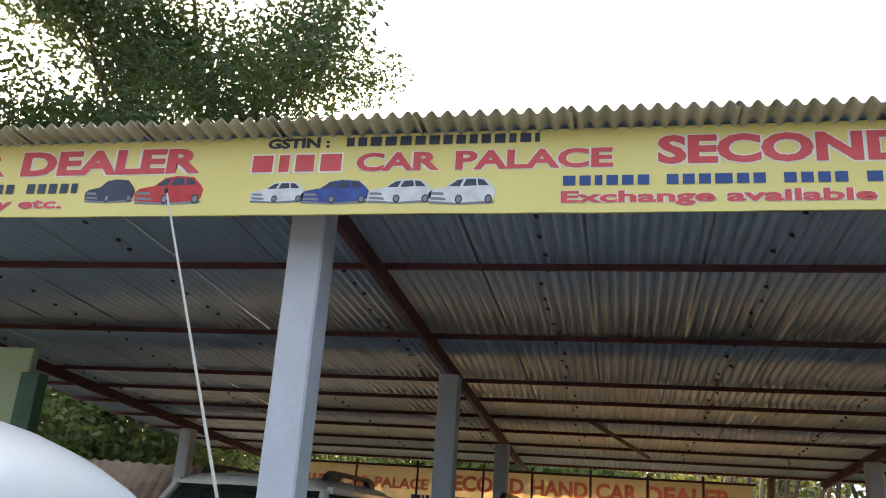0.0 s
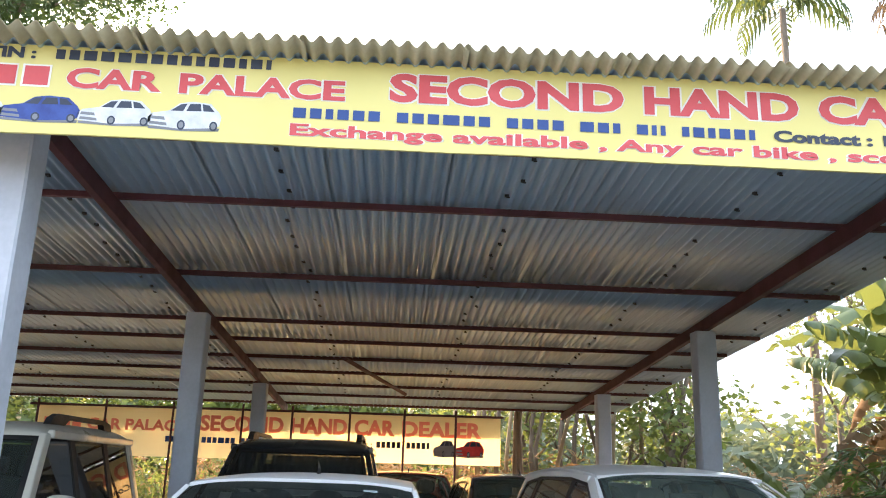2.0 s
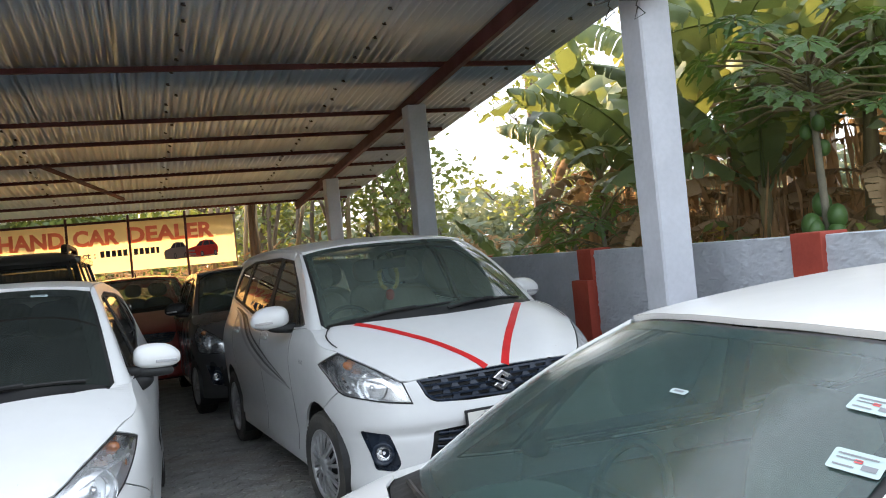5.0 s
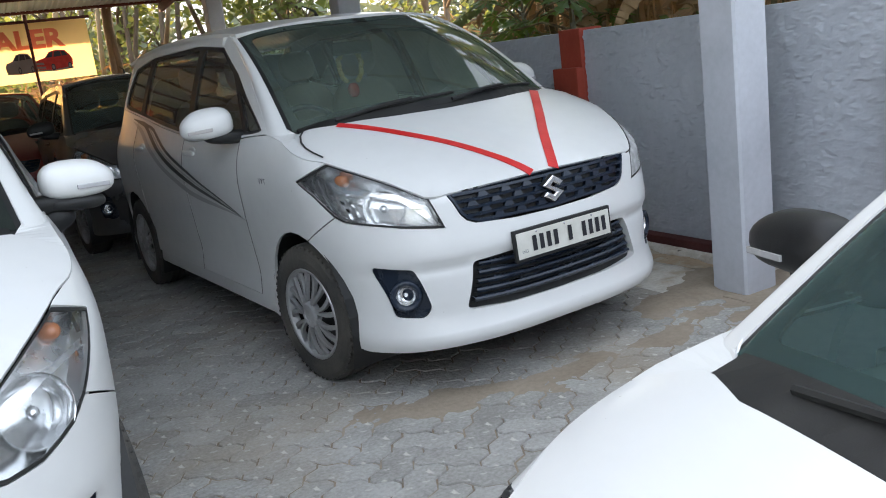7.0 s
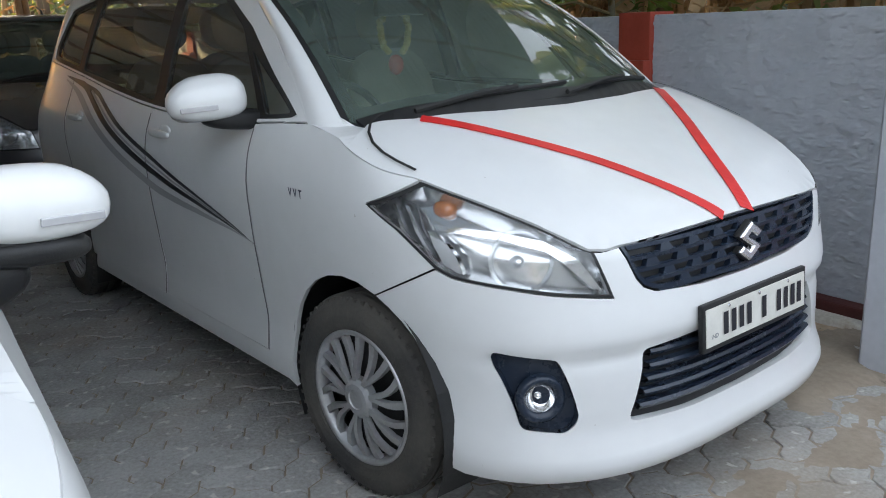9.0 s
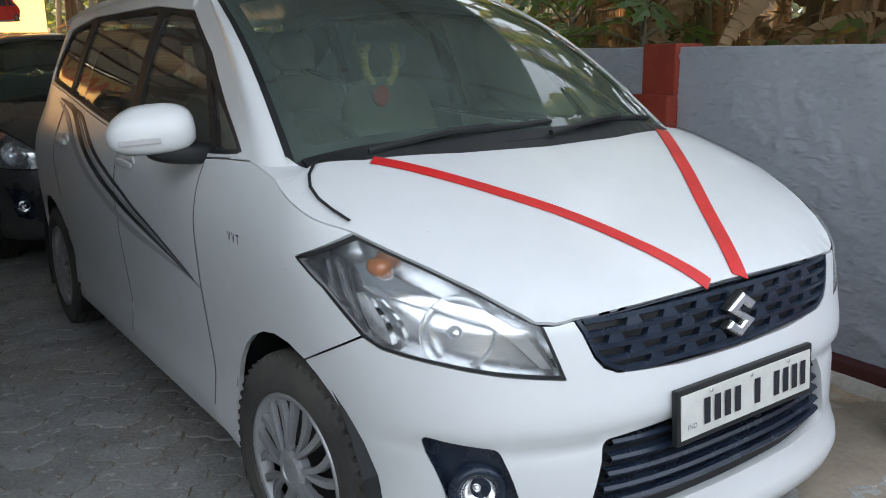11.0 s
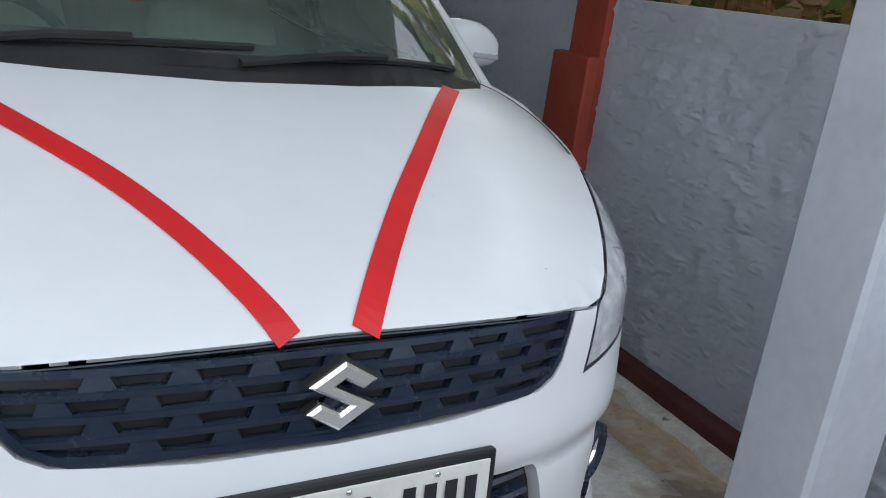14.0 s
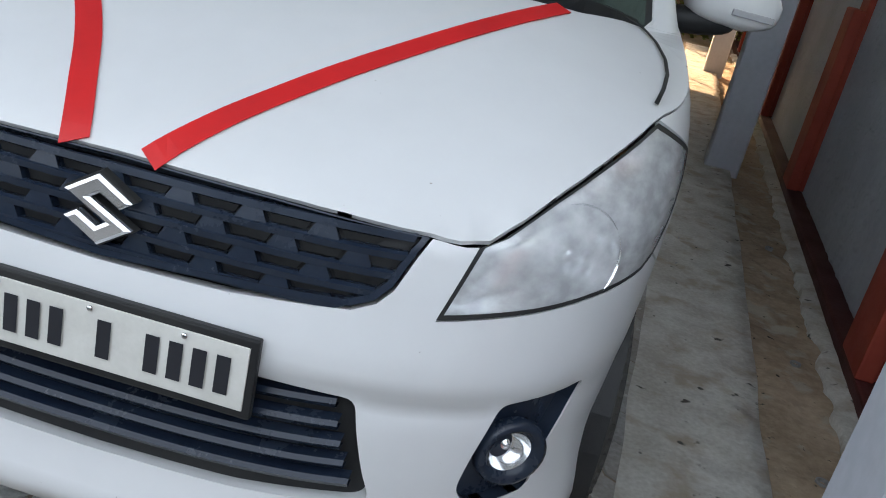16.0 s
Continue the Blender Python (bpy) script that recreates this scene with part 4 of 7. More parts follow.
def wheel(car, u, v, side, turn=0.0, radius=0.312, spokes=9, cover=None):
    """A wheel that stands at u, v; side: 1 or -1, outwards."""
    place = pose(u, v, radius) @ pose(0, 0, 0, 0, 0, turn) @ Matrix.Diagonal((side, 1, 1, 1))
    if WHEELS:
        w = copy_thing(WHEELS[0], Matrix())
        w.parent, w.matrix_basis = car, place
        return w
    w = new("wheel")
    WHEELS.append(w)
    w.parent = car
    w.matrix_basis = place
    bm = bmesh.new()
    k = radius / 0.305
    tread = [(-0.175, 0.20), (-0.180, 0.235), (-0.172, 0.280), (-0.155, 0.298), (-0.135, 0.304)]
    for g in (-0.115, -0.075, -0.035):
        tread += [(g - 0.006, 0.305), (g - 0.005, 0.297), (g + 0.003, 0.297), (g + 0.004, 0.305)]
    tread += [(-0.02, 0.304), (-0.004, 0.297), (0.010, 0.278), (0.016, 0.245), (0.012, 0.215), (0.004, 0.198)]
    lathe(bm, [(d, r * k) for d, r in tread], 56)
    for i in range(56):
        a = 2 * math.pi * i / 56
        for u0, u1, t in ((-0.155, -0.125, 0.10), (-0.012, 0.004, -0.05)):
            box(bm, u0, u1, -0.006, 0.006, 0.288 * k, 0.2975 * k, 0, m=pose(0, 0, 0, math.degrees(a), 0, 0))
    part("tyre", bm, RUBBER, w, "dusty black tyre", smooth=False)
    bm = bmesh.new()
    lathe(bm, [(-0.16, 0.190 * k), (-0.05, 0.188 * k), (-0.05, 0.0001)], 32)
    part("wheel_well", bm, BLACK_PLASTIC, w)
    rim = new("rim")
    rim.parent = w
    bm = bmesh.new()
    lathe(bm, [(-0.03, 0.203 * k), (0.010, 0.203 * k), (0.012, 0.196 * k), (0.004, 0.186 * k), (-0.03, 0.180 * k)], 48)
    part("rim_ring", bm, cover or SILVER, rim, smooth=True)
    for i in range(spokes):
        for off, wid in ((-0.16, 0.020), (0.16, 0.020)):
            a = 2 * math.pi * i / spokes
            bm = bmesh.new()
            pts = []
            for j in range(6):
                t = j / 5
                r = (0.045 + 0.140 * t) * k
                ang = a + off * (0.25 + 0.95 * t) + 0.10 * math.sin(math.pi * t)
                pts.append((0.016 - 0.014 * t + 0.006 * math.sin(math.pi * t), r * math.cos(ang), r * math.sin(ang), wid * (0.45 + 0.65 * t)))
            top, low = [], []
            for x, y, z, h in pts:
                way = Vector((0, -z, y)).normalized()
                top.append((bm.verts.new(Vector((x, y, z)) + way * h * 0.5), bm.verts.new(Vector((x, y, z)) - way * h * 0.5)))
                low.append((bm.verts.new(Vector((x - 0.016, y, z)) + way * h * 0.62), bm.verts.new(Vector((x - 0.016, y, z)) - way * h * 0.62)))
            for j in range(5):
                bm.faces.new((top[j][0], top[j][1], top[j + 1][1], top[j + 1][0]))
                bm.faces.new((top[j][0], top[j + 1][0], low[j + 1][0], low[j][0]))
                bm.faces.new((top[j + 1][1], top[j][1], low[j][1], low[j + 1][1]))
            bmesh.ops.recalc_face_normals(bm, faces=bm.faces)
            part("spoke", bm, cover or SILVER, rim)
    bm = bmesh.new()
    lathe(bm, [(-0.01, 0.062 * k), (0.012, 0.060 * k), (0.022, 0.045 * k), (0.024, 0.03 * k), (0.020, 0.028 * k), (0.020, 0.0001)], 24)
    part("hub_cap", bm, cover or SILVER, rim, smooth=False)
    return w


def egg(bm, centre, size, power=2.6, m=None, nu=20, nv=12):
    """A rounded block: a super-ellipsoid."""
    f = lambda c: math.copysign(abs(c) ** (2 / power), c)
    rings = []
    for j in range(nv + 1):
        t = -math.pi / 2 + math.pi * j / nv
        ring = []
        for i in range(nu):
            a = 2 * math.pi * i / nu
            p = Vector((size[0] * f(math.cos(t)) * f(math.cos(a)), size[1] * f(math.cos(t)) * f(math.sin(a)), size[2] * f(math.sin(t))))
            p = (m @ p if m is not None else p) + Vector(centre)
            ring.append(bm.verts.new(p))
        rings.append(ring)
    for r0, r1 in zip(rings, rings[1:]):
        for i in range(nu):
            bm.faces.new((r0[i], r0[(i + 1) % nu], r1[(i + 1) % nu], r1[i]))
    bmesh.ops.remove_doubles(bm, verts=bm.verts, dist=1e-5)


def seat(car, u, v, z=0.45, cloth=None):
    s = new("seat")
    s.parent = car
    s.matrix_basis = pose(u, v, z)
    bm = bmesh.new()
    egg(bm, (0, 0, 0), (0.25, 0.26, 0.10), 3.5)
    part("cushion", bm, cloth or SEAT, s, smooth=True)
    bm = bmesh.new()
    egg(bm, (0, 0.30, 0.36), (0.24, 0.08, 0.36), 3.2, pose(0, 0, 0, -14, 0, 0))
    part("backrest", bm, cloth or SEAT, s, smooth=True)
    bm = bmesh.new()
    egg(bm, (0, 0.41, 0.83), (0.13, 0.055, 0.105), 2.8, pose(0, 0, 0, -12, 0, 0))
    part("headrest", bm, cloth or SEAT, s, smooth=True)


def wing_mirror(car, s, paint, at, size):
    m = new("wing_mirror")
    m.parent = car
    m.matrix_basis = pose(s * at[0], at[1], at[2]) @ Matrix.Diagonal((size, size, size, 1))
    bm = bmesh.new()
    egg(bm, (0, 0, 0), (0.136, 0.076, 0.090), 3.0)
    for v in bm.verts:
        # a domed top that falls towards the outer end, over a flat underside
        out = max(0.0, s * v.co.x / 0.136)
        if v.co.z > 0:
            v.co.z *= 1.0 - 0.42 * out ** 2.2
            v.co.y *= 1.0 - 0.25 * (v.co.z / 0.09) ** 2
        else:
            v.co.z *= 0.74 - 0.12 * out
    bmesh.ops.transform(bm, matrix=pose(0, 0, 0.004, 0, s * 4, s * 12), verts=bm.verts)
    part("shell", bm, paint, m, smooth=True)
    bm = bmesh.new()
    egg(bm, (0, 0.052, 0.0), (0.112, 0.024, 0.068), 3.2, pose(0, 0, 0, 0, s * 5, s * 12))
    part("mirror_glass", bm, CHROME, m, smooth=True)
    bm = bmesh.new()
    egg(bm, (s * -0.105, -0.002, -0.064), (0.130, 0.058, 0.038), 2.8, pose(0, 0, 0, 0, s * -6, 0))
    part("arm", bm, BLACK_PLASTIC, m, "black mirror arm", smooth=True)
    box_part("indicator", (-0.062, 0.062, -0.004, 0.004, -0.009, 0.009), LENS_WHITE, m, "slim clear indicator strip", bevel=0.003,
             m=pose(s * 0.055, -0.064, -0.016, 0, s * 3, s * 16))


LENS_WHITE = mat("clear_indicator", (0.42, 0.42, 0.43), (0.3, 0.3, 0.31), rough=0.15, coat=1)
GARLAND = mat("yellow_garland", (0.75, 0.62, 0.30), (0.6, 0.42, 0.12), rough=0.8, scale=40)


GAP_SHADE = mat("painted_gap_shade", (0.16, 0.16, 0.165), (0.12, 0.12, 0.125), rough=0.7)


def seam(car, at, run, wide, lift, material=BLACK_PLASTIC, middle=(0, 1.3, 0.6)):
    """A dark strip laid on the skin as the shade of a gap between two panels, along a line."""
    pts = []
    for (a0, b0), (a1, b1) in zip(run, run[1:]):
        k = max(2, int(math.hypot(a1 - a0, b1 - b0) / 0.03))
        pts += [(a0 + (a1 - a0) * i / k, b0 + (b1 - b0) * i / k) for i in range(k)]
    pts.append(run[-1])
    places = [Vector(at(*p)) for p in pts]
    left, right = [], []
    for i, (p, q) in enumerate(zip(pts, places)):
        n = surface_normal(at, p)
        n = n if n.dot(q - Vector(middle)) > 0 else -n
        way = (places[min(i + 1, len(pts) - 1)] - places[max(i - 1, 0)]).normalized()
        side = n.cross(way).normalized() * wide * 0.5
        left.append(q + n * lift + side)
        right.append(q + n * lift - side)
    ribbon("panel_gap", left, right, material, car, "dark strip laid on as the shade of a panel gap", 0.001)


def build_car(name, label, m, S, paint, stripes=False, lamp=None, wheels=True, grille_rows=True, glass_mat=None, seats=SEAT, dark_roof=None, belt=None, plate=True, mirror_paint=None, steer=6, group="parked cars", zoom=None, coarse=1.9, arch_r=0.372, mirror_at=(0.935, 0.60, 1.150), mirror_size=0.92, border=0.925):
    """A car with all its panels. The skin S gives the form."""
    car = thing(name, m, label, "car", group)
    panel = functools.partial(sheet_panel, coarse=coarse)
    if zoom:
        car.scale = zoom
    skin, both = S.skin, (1, -1)
    rim = S.rim
    wb = 2.74
    belt = spline(*(belt or ((.24, .55, 1.0, 1.4, 1.9, 2.4, 2.9, 3.3), (1.10, 1.075, 1.065, 1.078, 1.12, 1.18, 1.235, 1.26))))
    lamp = lamp or dict(low=((.510, .70), (.66, .72), (.772, .738), (.918, .757), (.965, .775), (1.072, .86), (1.18, .912)), top=.875, inner=.545)

    def arch(c, lo, hi, n=10):
        """Points of a wheel arch, from angle lo to hi (0 is straight ahead, 90 the top)."""
        return [(S.a_v(c - arch_r * math.cos(radians(lo + (hi - lo) * k / n))), 0.315 + arch_r * math.sin(radians(lo + (hi - lo) * k / n))) for k in range(n + 1)]

    # front bumper
    rim_run = [lamp["inner"] - (lamp["inner"] - 0.475) * k / 4 for k in range(5)]
    right = [(0.25, 0.228), (0.5, 0.228), (0.75, 0.222), (0.93, 0.222)] + arch(-0.01, -13, 69)
    right += [(a, z - 0.003) for a, z in reversed(lamp["low"][:5])]
    right += [(a, rim(a) - 0.005) for a in rim_run] + [(0.462, 0.79), (0.440, 0.735), (0.42, 0.711), (0.385, 0.695), (0.2, 0.680)]
    outline = [(0.0, 0.228)] + right + [(0.0, 0.676)] + [(-a, z) for a, z in reversed(right)]
    low_grille = [(-.42, .545), (-.2, .555), (.2, .555), (.42, .545), (.475, .375), (.458, .36), (.25, .348), (0, .345), (-.25, .348), (-.458, .36), (-.475, .375)]
    fog = rounded([(.844, .576), (.661, .551), (.618, .39), (.648, .356), (.767, .368)], 0.02)
    fogs = [fog, [(-a, z) for a, z in fog]]
    panel("front_bumper", outline, skin, paint, car, step=0.03, holes=[rounded(low_grille, 0.02), *fogs], depth=0.03)
    # grilles
    gr = [(-.470, rim(.47) - .008), (-.24, rim(.24) - .008), (0, rim(0) - .008), (.24, rim(.24) - .008), (.470, rim(.47) - .008), (.458, .79), (.436, .737), (.415, .713), (.382, .698), (0, .680), (-.382, .698), (-.415, .713), (-.436, .737), (-.458, .79)]
    g = panel("grille", gr, skin, BLACK_PLASTIC, car, "dark blue-black plastic grille", step=0.04, depth=0.02, lift=-0.022)
    mid_g = (0.0, 0.757)
    panel("grille_surround", [(a, z + 0.0035) for a, z in gr], skin, NAVY_PLASTIC, g, "raised dark grille edge", step=0.04, depth=0.02, lift=0.001,
          holes=[[(mid_g[0] + (a - mid_g[0]) * 0.978, mid_g[1] + (z - mid_g[1]) * 0.92 + 0.007) for a, z in gr]])
    if grille_rows:
        def on(a, z, o):
            p, n = Vector(skin(a, z)), surface_normal(skin, (a, z))
            n = n if n.y < 0 else -n
            return p + n * o
        def reach(z):
            """Half the grille's length at a height."""
            return float(np.interp(z, (.680, .698, .713, .737, .79, .83), (.335, .372, .400, .424, .446, .456)))
        steps = 24
        for r in range(5):
            z = 0.697 + 0.0295 * r
            bm = bmesh.new()
            rows = []
            for dz, o in ((-0.008, -0.016), (-0.0065, -0.002), (0.003, 0.0005), (0.0065, -0.006), (0.007, -0.016)):
                half_len = reach(z + dz)
                rows.append([bm.verts.new(on(half_len * (2 * k / steps - 1), z + dz, o)) for k in range(steps + 1)])
            for r0, r1 in zip(rows, rows[1:]):
                for k in range(steps):
                    bm.faces.new((r0[k], r0[k + 1], r1[k + 1], r1[k]))
            part("grille_bar", bm, NAVY_PLASTIC, g)
        for r in range(4):
            z0 = 0.697 + 0.0295 * r
            pitch, shift = 0.1075, 0.0 if r % 2 else 0.5
            for k in range(-5, 6):
                a = (k + shift) * pitch
                if abs(a) > reach(z0) - 0.02:
                    continue
                # a web that ties two bars, broad at its foot
                quad = [(a - 0.024, z0 + 0.005), (a + 0.024, z0 + 0.005), (a + 0.014, z0 + 0.024), (a - 0.014, z0 + 0.024)]
                bm = bmesh.new()
                f = [bm.verts.new(on(x, z, o)) for (x, z), o in zip(quad, (-0.003, -0.003, -0.0035, -0.0035))]
                b = [bm.verts.new(on(x, z, -0.022)) for x, z in quad]
                bm.faces.new(f)
                for i in range(4):
                    bm.faces.new((f[i], b[i], b[(i + 1) % 4], f[(i + 1) % 4]))
                bmesh.ops.recalc_face_normals(bm, faces=bm.faces)
                part("grille_web", bm, NAVY_PLASTIC, g)
                # the sunken plate in the pocket beside it
                c = a + pitch / 2
                if abs(c) + 0.034 > reach(z0):
                    continue
                quad = [(c - 0.024, z0 + 0.008), (c + 0.024, z0 + 0.008), (c + 0.031, z0 + 0.021), (c - 0.031, z0 + 0.021)]
                bm = bmesh.new()
                f = [bm.verts.new(on(x, z, o)) for (x, z), o in zip(quad, (-0.017, -0.017, -0.013, -0.013))]
                b = [bm.verts.new(on(x, z, -0.022)) for x, z in quad]
                bm.faces.new(f)
                for i in range(4):
                    bm.faces.new((f[i], b[i], b[(i + 1) % 4], f[(i + 1) % 4]))
                bmesh.ops.recalc_face_normals(bm, faces=bm.faces)
                part("grille_plate", bm, BLACK_PLASTIC, g)
    lg = panel("lower_grille", rounded(low_grille, 0.02), skin, BLACK_PLASTIC, car, "black slatted lower grille", step=0.05, depth=0.02, lift=-0.03)
    for r in range(5):
        z = 0.392 + 0.034 * r
        bm = bmesh.new()
        rows = []
        for dz, dy in ((-0.009, 0.016), (-0.009, -0.004), (0.002, -0.012), (0.009, -0.006), (0.011, 0.014)):
            rows.append([bm.verts.new(Vector(skin((0.438 - 0.045 * r / 4) * (2 * k / 20 - 1), z)) + Vector((0, 0.014 + dy, dz - 0.010 * (1 - abs(2 * k / 20 - 1) ** 2)))) for k in range(21)])
        for r0, r1 in zip(rows, rows[1:]):
            for k in range(20):
                bm.faces.new((r0[k], r0[k + 1], r1[k + 1], r1[k]))
        part("grille_slat", bm, NAVY_PLASTIC, lg)
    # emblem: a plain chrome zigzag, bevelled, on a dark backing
    e = Vector(skin(0, 0.757)) + Vector((0, -0.012, 0))
    half = [(0.0, .060), (.058, .024), (.036, .009), (.002, .029), (-.014, .018), (.058, -.022)]
    outline_s = half + [(-x, -z) for x, z in half]
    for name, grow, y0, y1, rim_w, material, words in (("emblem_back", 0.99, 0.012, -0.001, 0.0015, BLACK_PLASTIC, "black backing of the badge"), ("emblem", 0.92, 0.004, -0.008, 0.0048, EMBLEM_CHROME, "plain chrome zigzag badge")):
        bm = bmesh.new()
        back = [bm.verts.new(e + Vector((x * grow, y0, z * grow))) for x, z in outline_s]
        front = [bm.verts.new(e + Vector((x * grow, y1, z * grow))) for x, z in outline_s]
        n = len(outline_s)
        for i in range(n):
            bm.faces.new((back[i], back[(i + 1) % n], front[(i + 1) % n], front[i]))
        face = bm.faces.new(front)
        bmesh.ops.recalc_face_normals(bm, faces=bm.faces)
        bmesh.ops.inset_individual(bm, faces=[face], thickness=rim_w, depth=0.0045, use_even_offset=True)
        part(name, bm, material, car, words)
    # bonnet
    edge = [(skin(a, rim(a))[0], skin(a, rim(a))[1]) for a in np.linspace(-S.a_v(-0.06), S.a_v(-0.06), 61)]
    rear = [(.70, .055), (.665, .045), (.58, .0), (.3, -.045), (0, -.06), (-.3, -.045), (-.58, .0), (-.665, .045), (-.70, .055)]
    panel("bonnet", edge + rear, S.hood, paint, car, step=0.04, depth=0.009)
    # headlamps, fenders, doors, rear quarters
    Lv = lambda v, z: (S.a_v(v), z)
    belt_run = lambda v0, v1, dz=0.0, n=8: [Lv(v0 + (v1 - v0) * k / n, belt(v0 + (v1 - v0) * k / n) + dz) for k in range(n + 1)]
    for s in both:
        flip = lambda pts: [(s * a, z) for a, z in pts]
        tops = [lamp["inner"] + (lamp["top"] - lamp["inner"]) * k / 10 for k in range(11)]
        lamp_poly = [(a, z) for a, z in lamp["low"]] + [(a, rim(a) - 0.007) for a in reversed(tops)]
        hl = panel("headlamp", flip(lamp_poly), skin, LENS_HAZY if stripes and s > 0 else LENS, car, "weathered hazy headlamp" if stripes and s > 0 else "clear swept-back headlamp", step=0.035, depth=0.006, shadow=False)
        panel("lamp_housing", flip(lamp_poly), skin, LAMP_BEZEL, hl, "grey lamp housing", step=0.04, depth=-0.045, lift=-0.05)
        panel("lamp_seal", flip(lamp_poly), skin, BLACK_PLASTIC, hl, "thin black seal", step=0.04, depth=0.004, lift=0.0008,
              holes=[flip([(c[0] + (a - c[0]) * 0.964, c[1] + (z - c[1]) * 0.943) for c in [(sum(q[0] for q in lamp_poly) / len(lamp_poly), sum(q[1] for q in lamp_poly) / len(lamp_poly))] for a, z in lamp_poly])])
        for a, z, r, turn in ((.745, .796, .082, 30),):
            out = surface_normal(skin, (s * a, z))
            out = out if out.y < 0 else -out
            p = Vector(skin(s * a, z)) - out * 0.068
            bm = bmesh.new()
            lathe(bm, [(-0.045, r), (-0.041, r * 0.95), (-0.02, r * 0.90), (0.004, r * 0.70), (0.014, r * 0.42), (0.016, r * 0.26)], 32, "y", Matrix.Translation(p) @ pose(0, 0, 0, -12, 0, s * turn))
            bowl = part("reflector", bm, REFLECTOR, hl, "bright chromed bowl", smooth=True)
            bm = bmesh.new()
            egg(bm, p + out * 0.014, (r * 0.20, 0.022, r * 0.20), 2.0)
            part("bulb", bm, REFLECTOR, bowl, "clear bulb in the bowl", smooth=True)
        bm = bmesh.new()
        egg(bm, Vector(skin(s * .875, .918)) + Vector((s * -0.045, 0.035, -0.012)), (0.026, 0.036, 0.022), 2.2)
        part("indicator_bulb", bm, AMBER, hl, "amber indicator bulb cover", smooth=True)
        panel("lamp_tip", flip([(.965, .785), (1.065, .86), (1.155, .905), (1.03, .945), (.955, .935), (.985, .87)]), skin, LAMP_TIP, hl, "dark bezel in the lamp's outer tip", step=0.03, depth=0.01, lift=-0.022)
        panel("lamp_band", flip([(.892, .764), (.945, .778), (.966, .83), (.962, .868), (.936, .872), (.918, .835), (.902, .80)]), skin, REFLECTOR, hl, "bright crescent beside the bowl", step=0.02, depth=0.02, lift=-0.014)
        for a0 in (.992, 1.046):
            panel("lamp_arc", flip([(a0 - .010, .800 + (a0 - .99) * .7), (a0 + .002, .805 + (a0 - .99) * .7), (a0 + .022, .86), (a0 + .012, .925), (a0 - .002, .925), (a0 + .008, .86)]), skin, REFLECTOR, hl, "thin bright arc in the dark tip", step=0.02, depth=0.006, lift=-0.016)
        panel("lamp_divider", flip([(.536, .722), (.560, .726), (.605, .775), (.66, .828), (.75, .856), (.85, .868), (.93, .872), (.93, .886), (.85, .884), (.75, .876), (.65, .853), (.585, .800)]), skin, REFLECTOR, hl, "bright band that divides the lamp", step=0.02, depth=0.02, lift=-0.012)
        fender = [] + [(a, z + 0.003) for a, z in lamp["low"][4:]] + [(lamp["top"] + 0.006, rim(lamp["top"]) - 0.003)]
        fender += [(a, rim(a) - 0.004) for a in np.linspace(lamp["top"] + 0.02, S.a_v(.02), 8)] + [Lv(.10, 1.075), Lv(.24, 1.092), Lv(.40, belt(.4) - .002), Lv(.552, belt(.552) - .002), Lv(.545, .9), Lv(.53, .6), Lv(.515, .27), Lv(.39, .25)]
        fender += list(reversed(arch(-0.01, 70, 192)))
        panel("fender", flip(fender), skin, paint, car, step=0.04)
        front_door = [Lv(.522, .32), Lv(.537, .6), Lv(.552, .9)] + belt_run(.558, 1.42, -.002) + [Lv(1.42, .9), Lv(1.41, .55), Lv(1.40, .32)]
        fd = panel("front_door", flip(front_door), skin, paint, car, step=0.05)
        rear_door = [Lv(1.407, .32), Lv(1.417, .6), Lv(1.427, .9)] + belt_run(1.427, 2.50, -.002) + [Lv(2.50, .95), Lv(2.44, .70)] + list(reversed(arch(wb, 12, 35, 5))) + [Lv(2.33, .32)]
        rd = panel("rear_door", flip(rear_door), skin, paint, car, step=0.05)
        rq = [Lv(2.507, .95)] + belt_run(2.507, 3.2, -.002) + [Lv(3.3, 1.0), Lv(3.35, .7), Lv(3.34, .25)] + list(reversed(arch(wb, 40, 195))) + [Lv(2.447, .70)]
        panel("rear_quarter", flip(rq), skin, paint, car, step=0.05)
        panel("sill", flip([Lv(.39, .235), Lv(.50, .25), Lv(.515, .31), Lv(2.33, .312), Lv(2.37, .235)]), skin, paint, car, step=0.06, lift=-0.012)
        # pillars and side glass
        def front_edge(t):
            p = S.screen(s, t)
            v = p[1] + 0.035 + 0.06 * (1 - t)
            return p, (v, min(p[2] - 0.005, S.roof(max(v, .7)) - .045))
        def pillar(x, t):
            p, (v, z) = front_edge(t)
            q = skin(s * S.a_v(v), z)
            b = 0.012 * math.sin(math.pi * min(max(x, 0), 1))
            return tuple(p[k] + (q[k] - p[k]) * x + (s * b, 0, b)[k] for k in range(3))
        panel("a_pillar", [(0.0, 0.0), (1.0, 0.0), (1.0, 0.5), (1.0, 1.0), (0.0, 1.0), (0.0, 0.5)], pillar, paint, car, step=0.12, depth=0.02)
        # the white corner between bonnet, screen and pillar
        top_z = spline((-.06, .02, .10, .24, .40), (rim(S.a_v(-.06)), rim(S.a_v(.02)), 1.075, 1.094, belt(.4)))
        inner_way = [Vector(S.hood(s * .745, -.01)) - Vector((0, 0, .005)), Vector(S.hood(s * .70, .062)) - Vector((0, 0, .016)), Vector(S.screen(s * .965, .015)), Vector(S.screen(s * .99, .05)) + Vector((s * .004, 0, .002)), Vector(pillar(.7, .10))]
        outer_run, inner_run = [], []
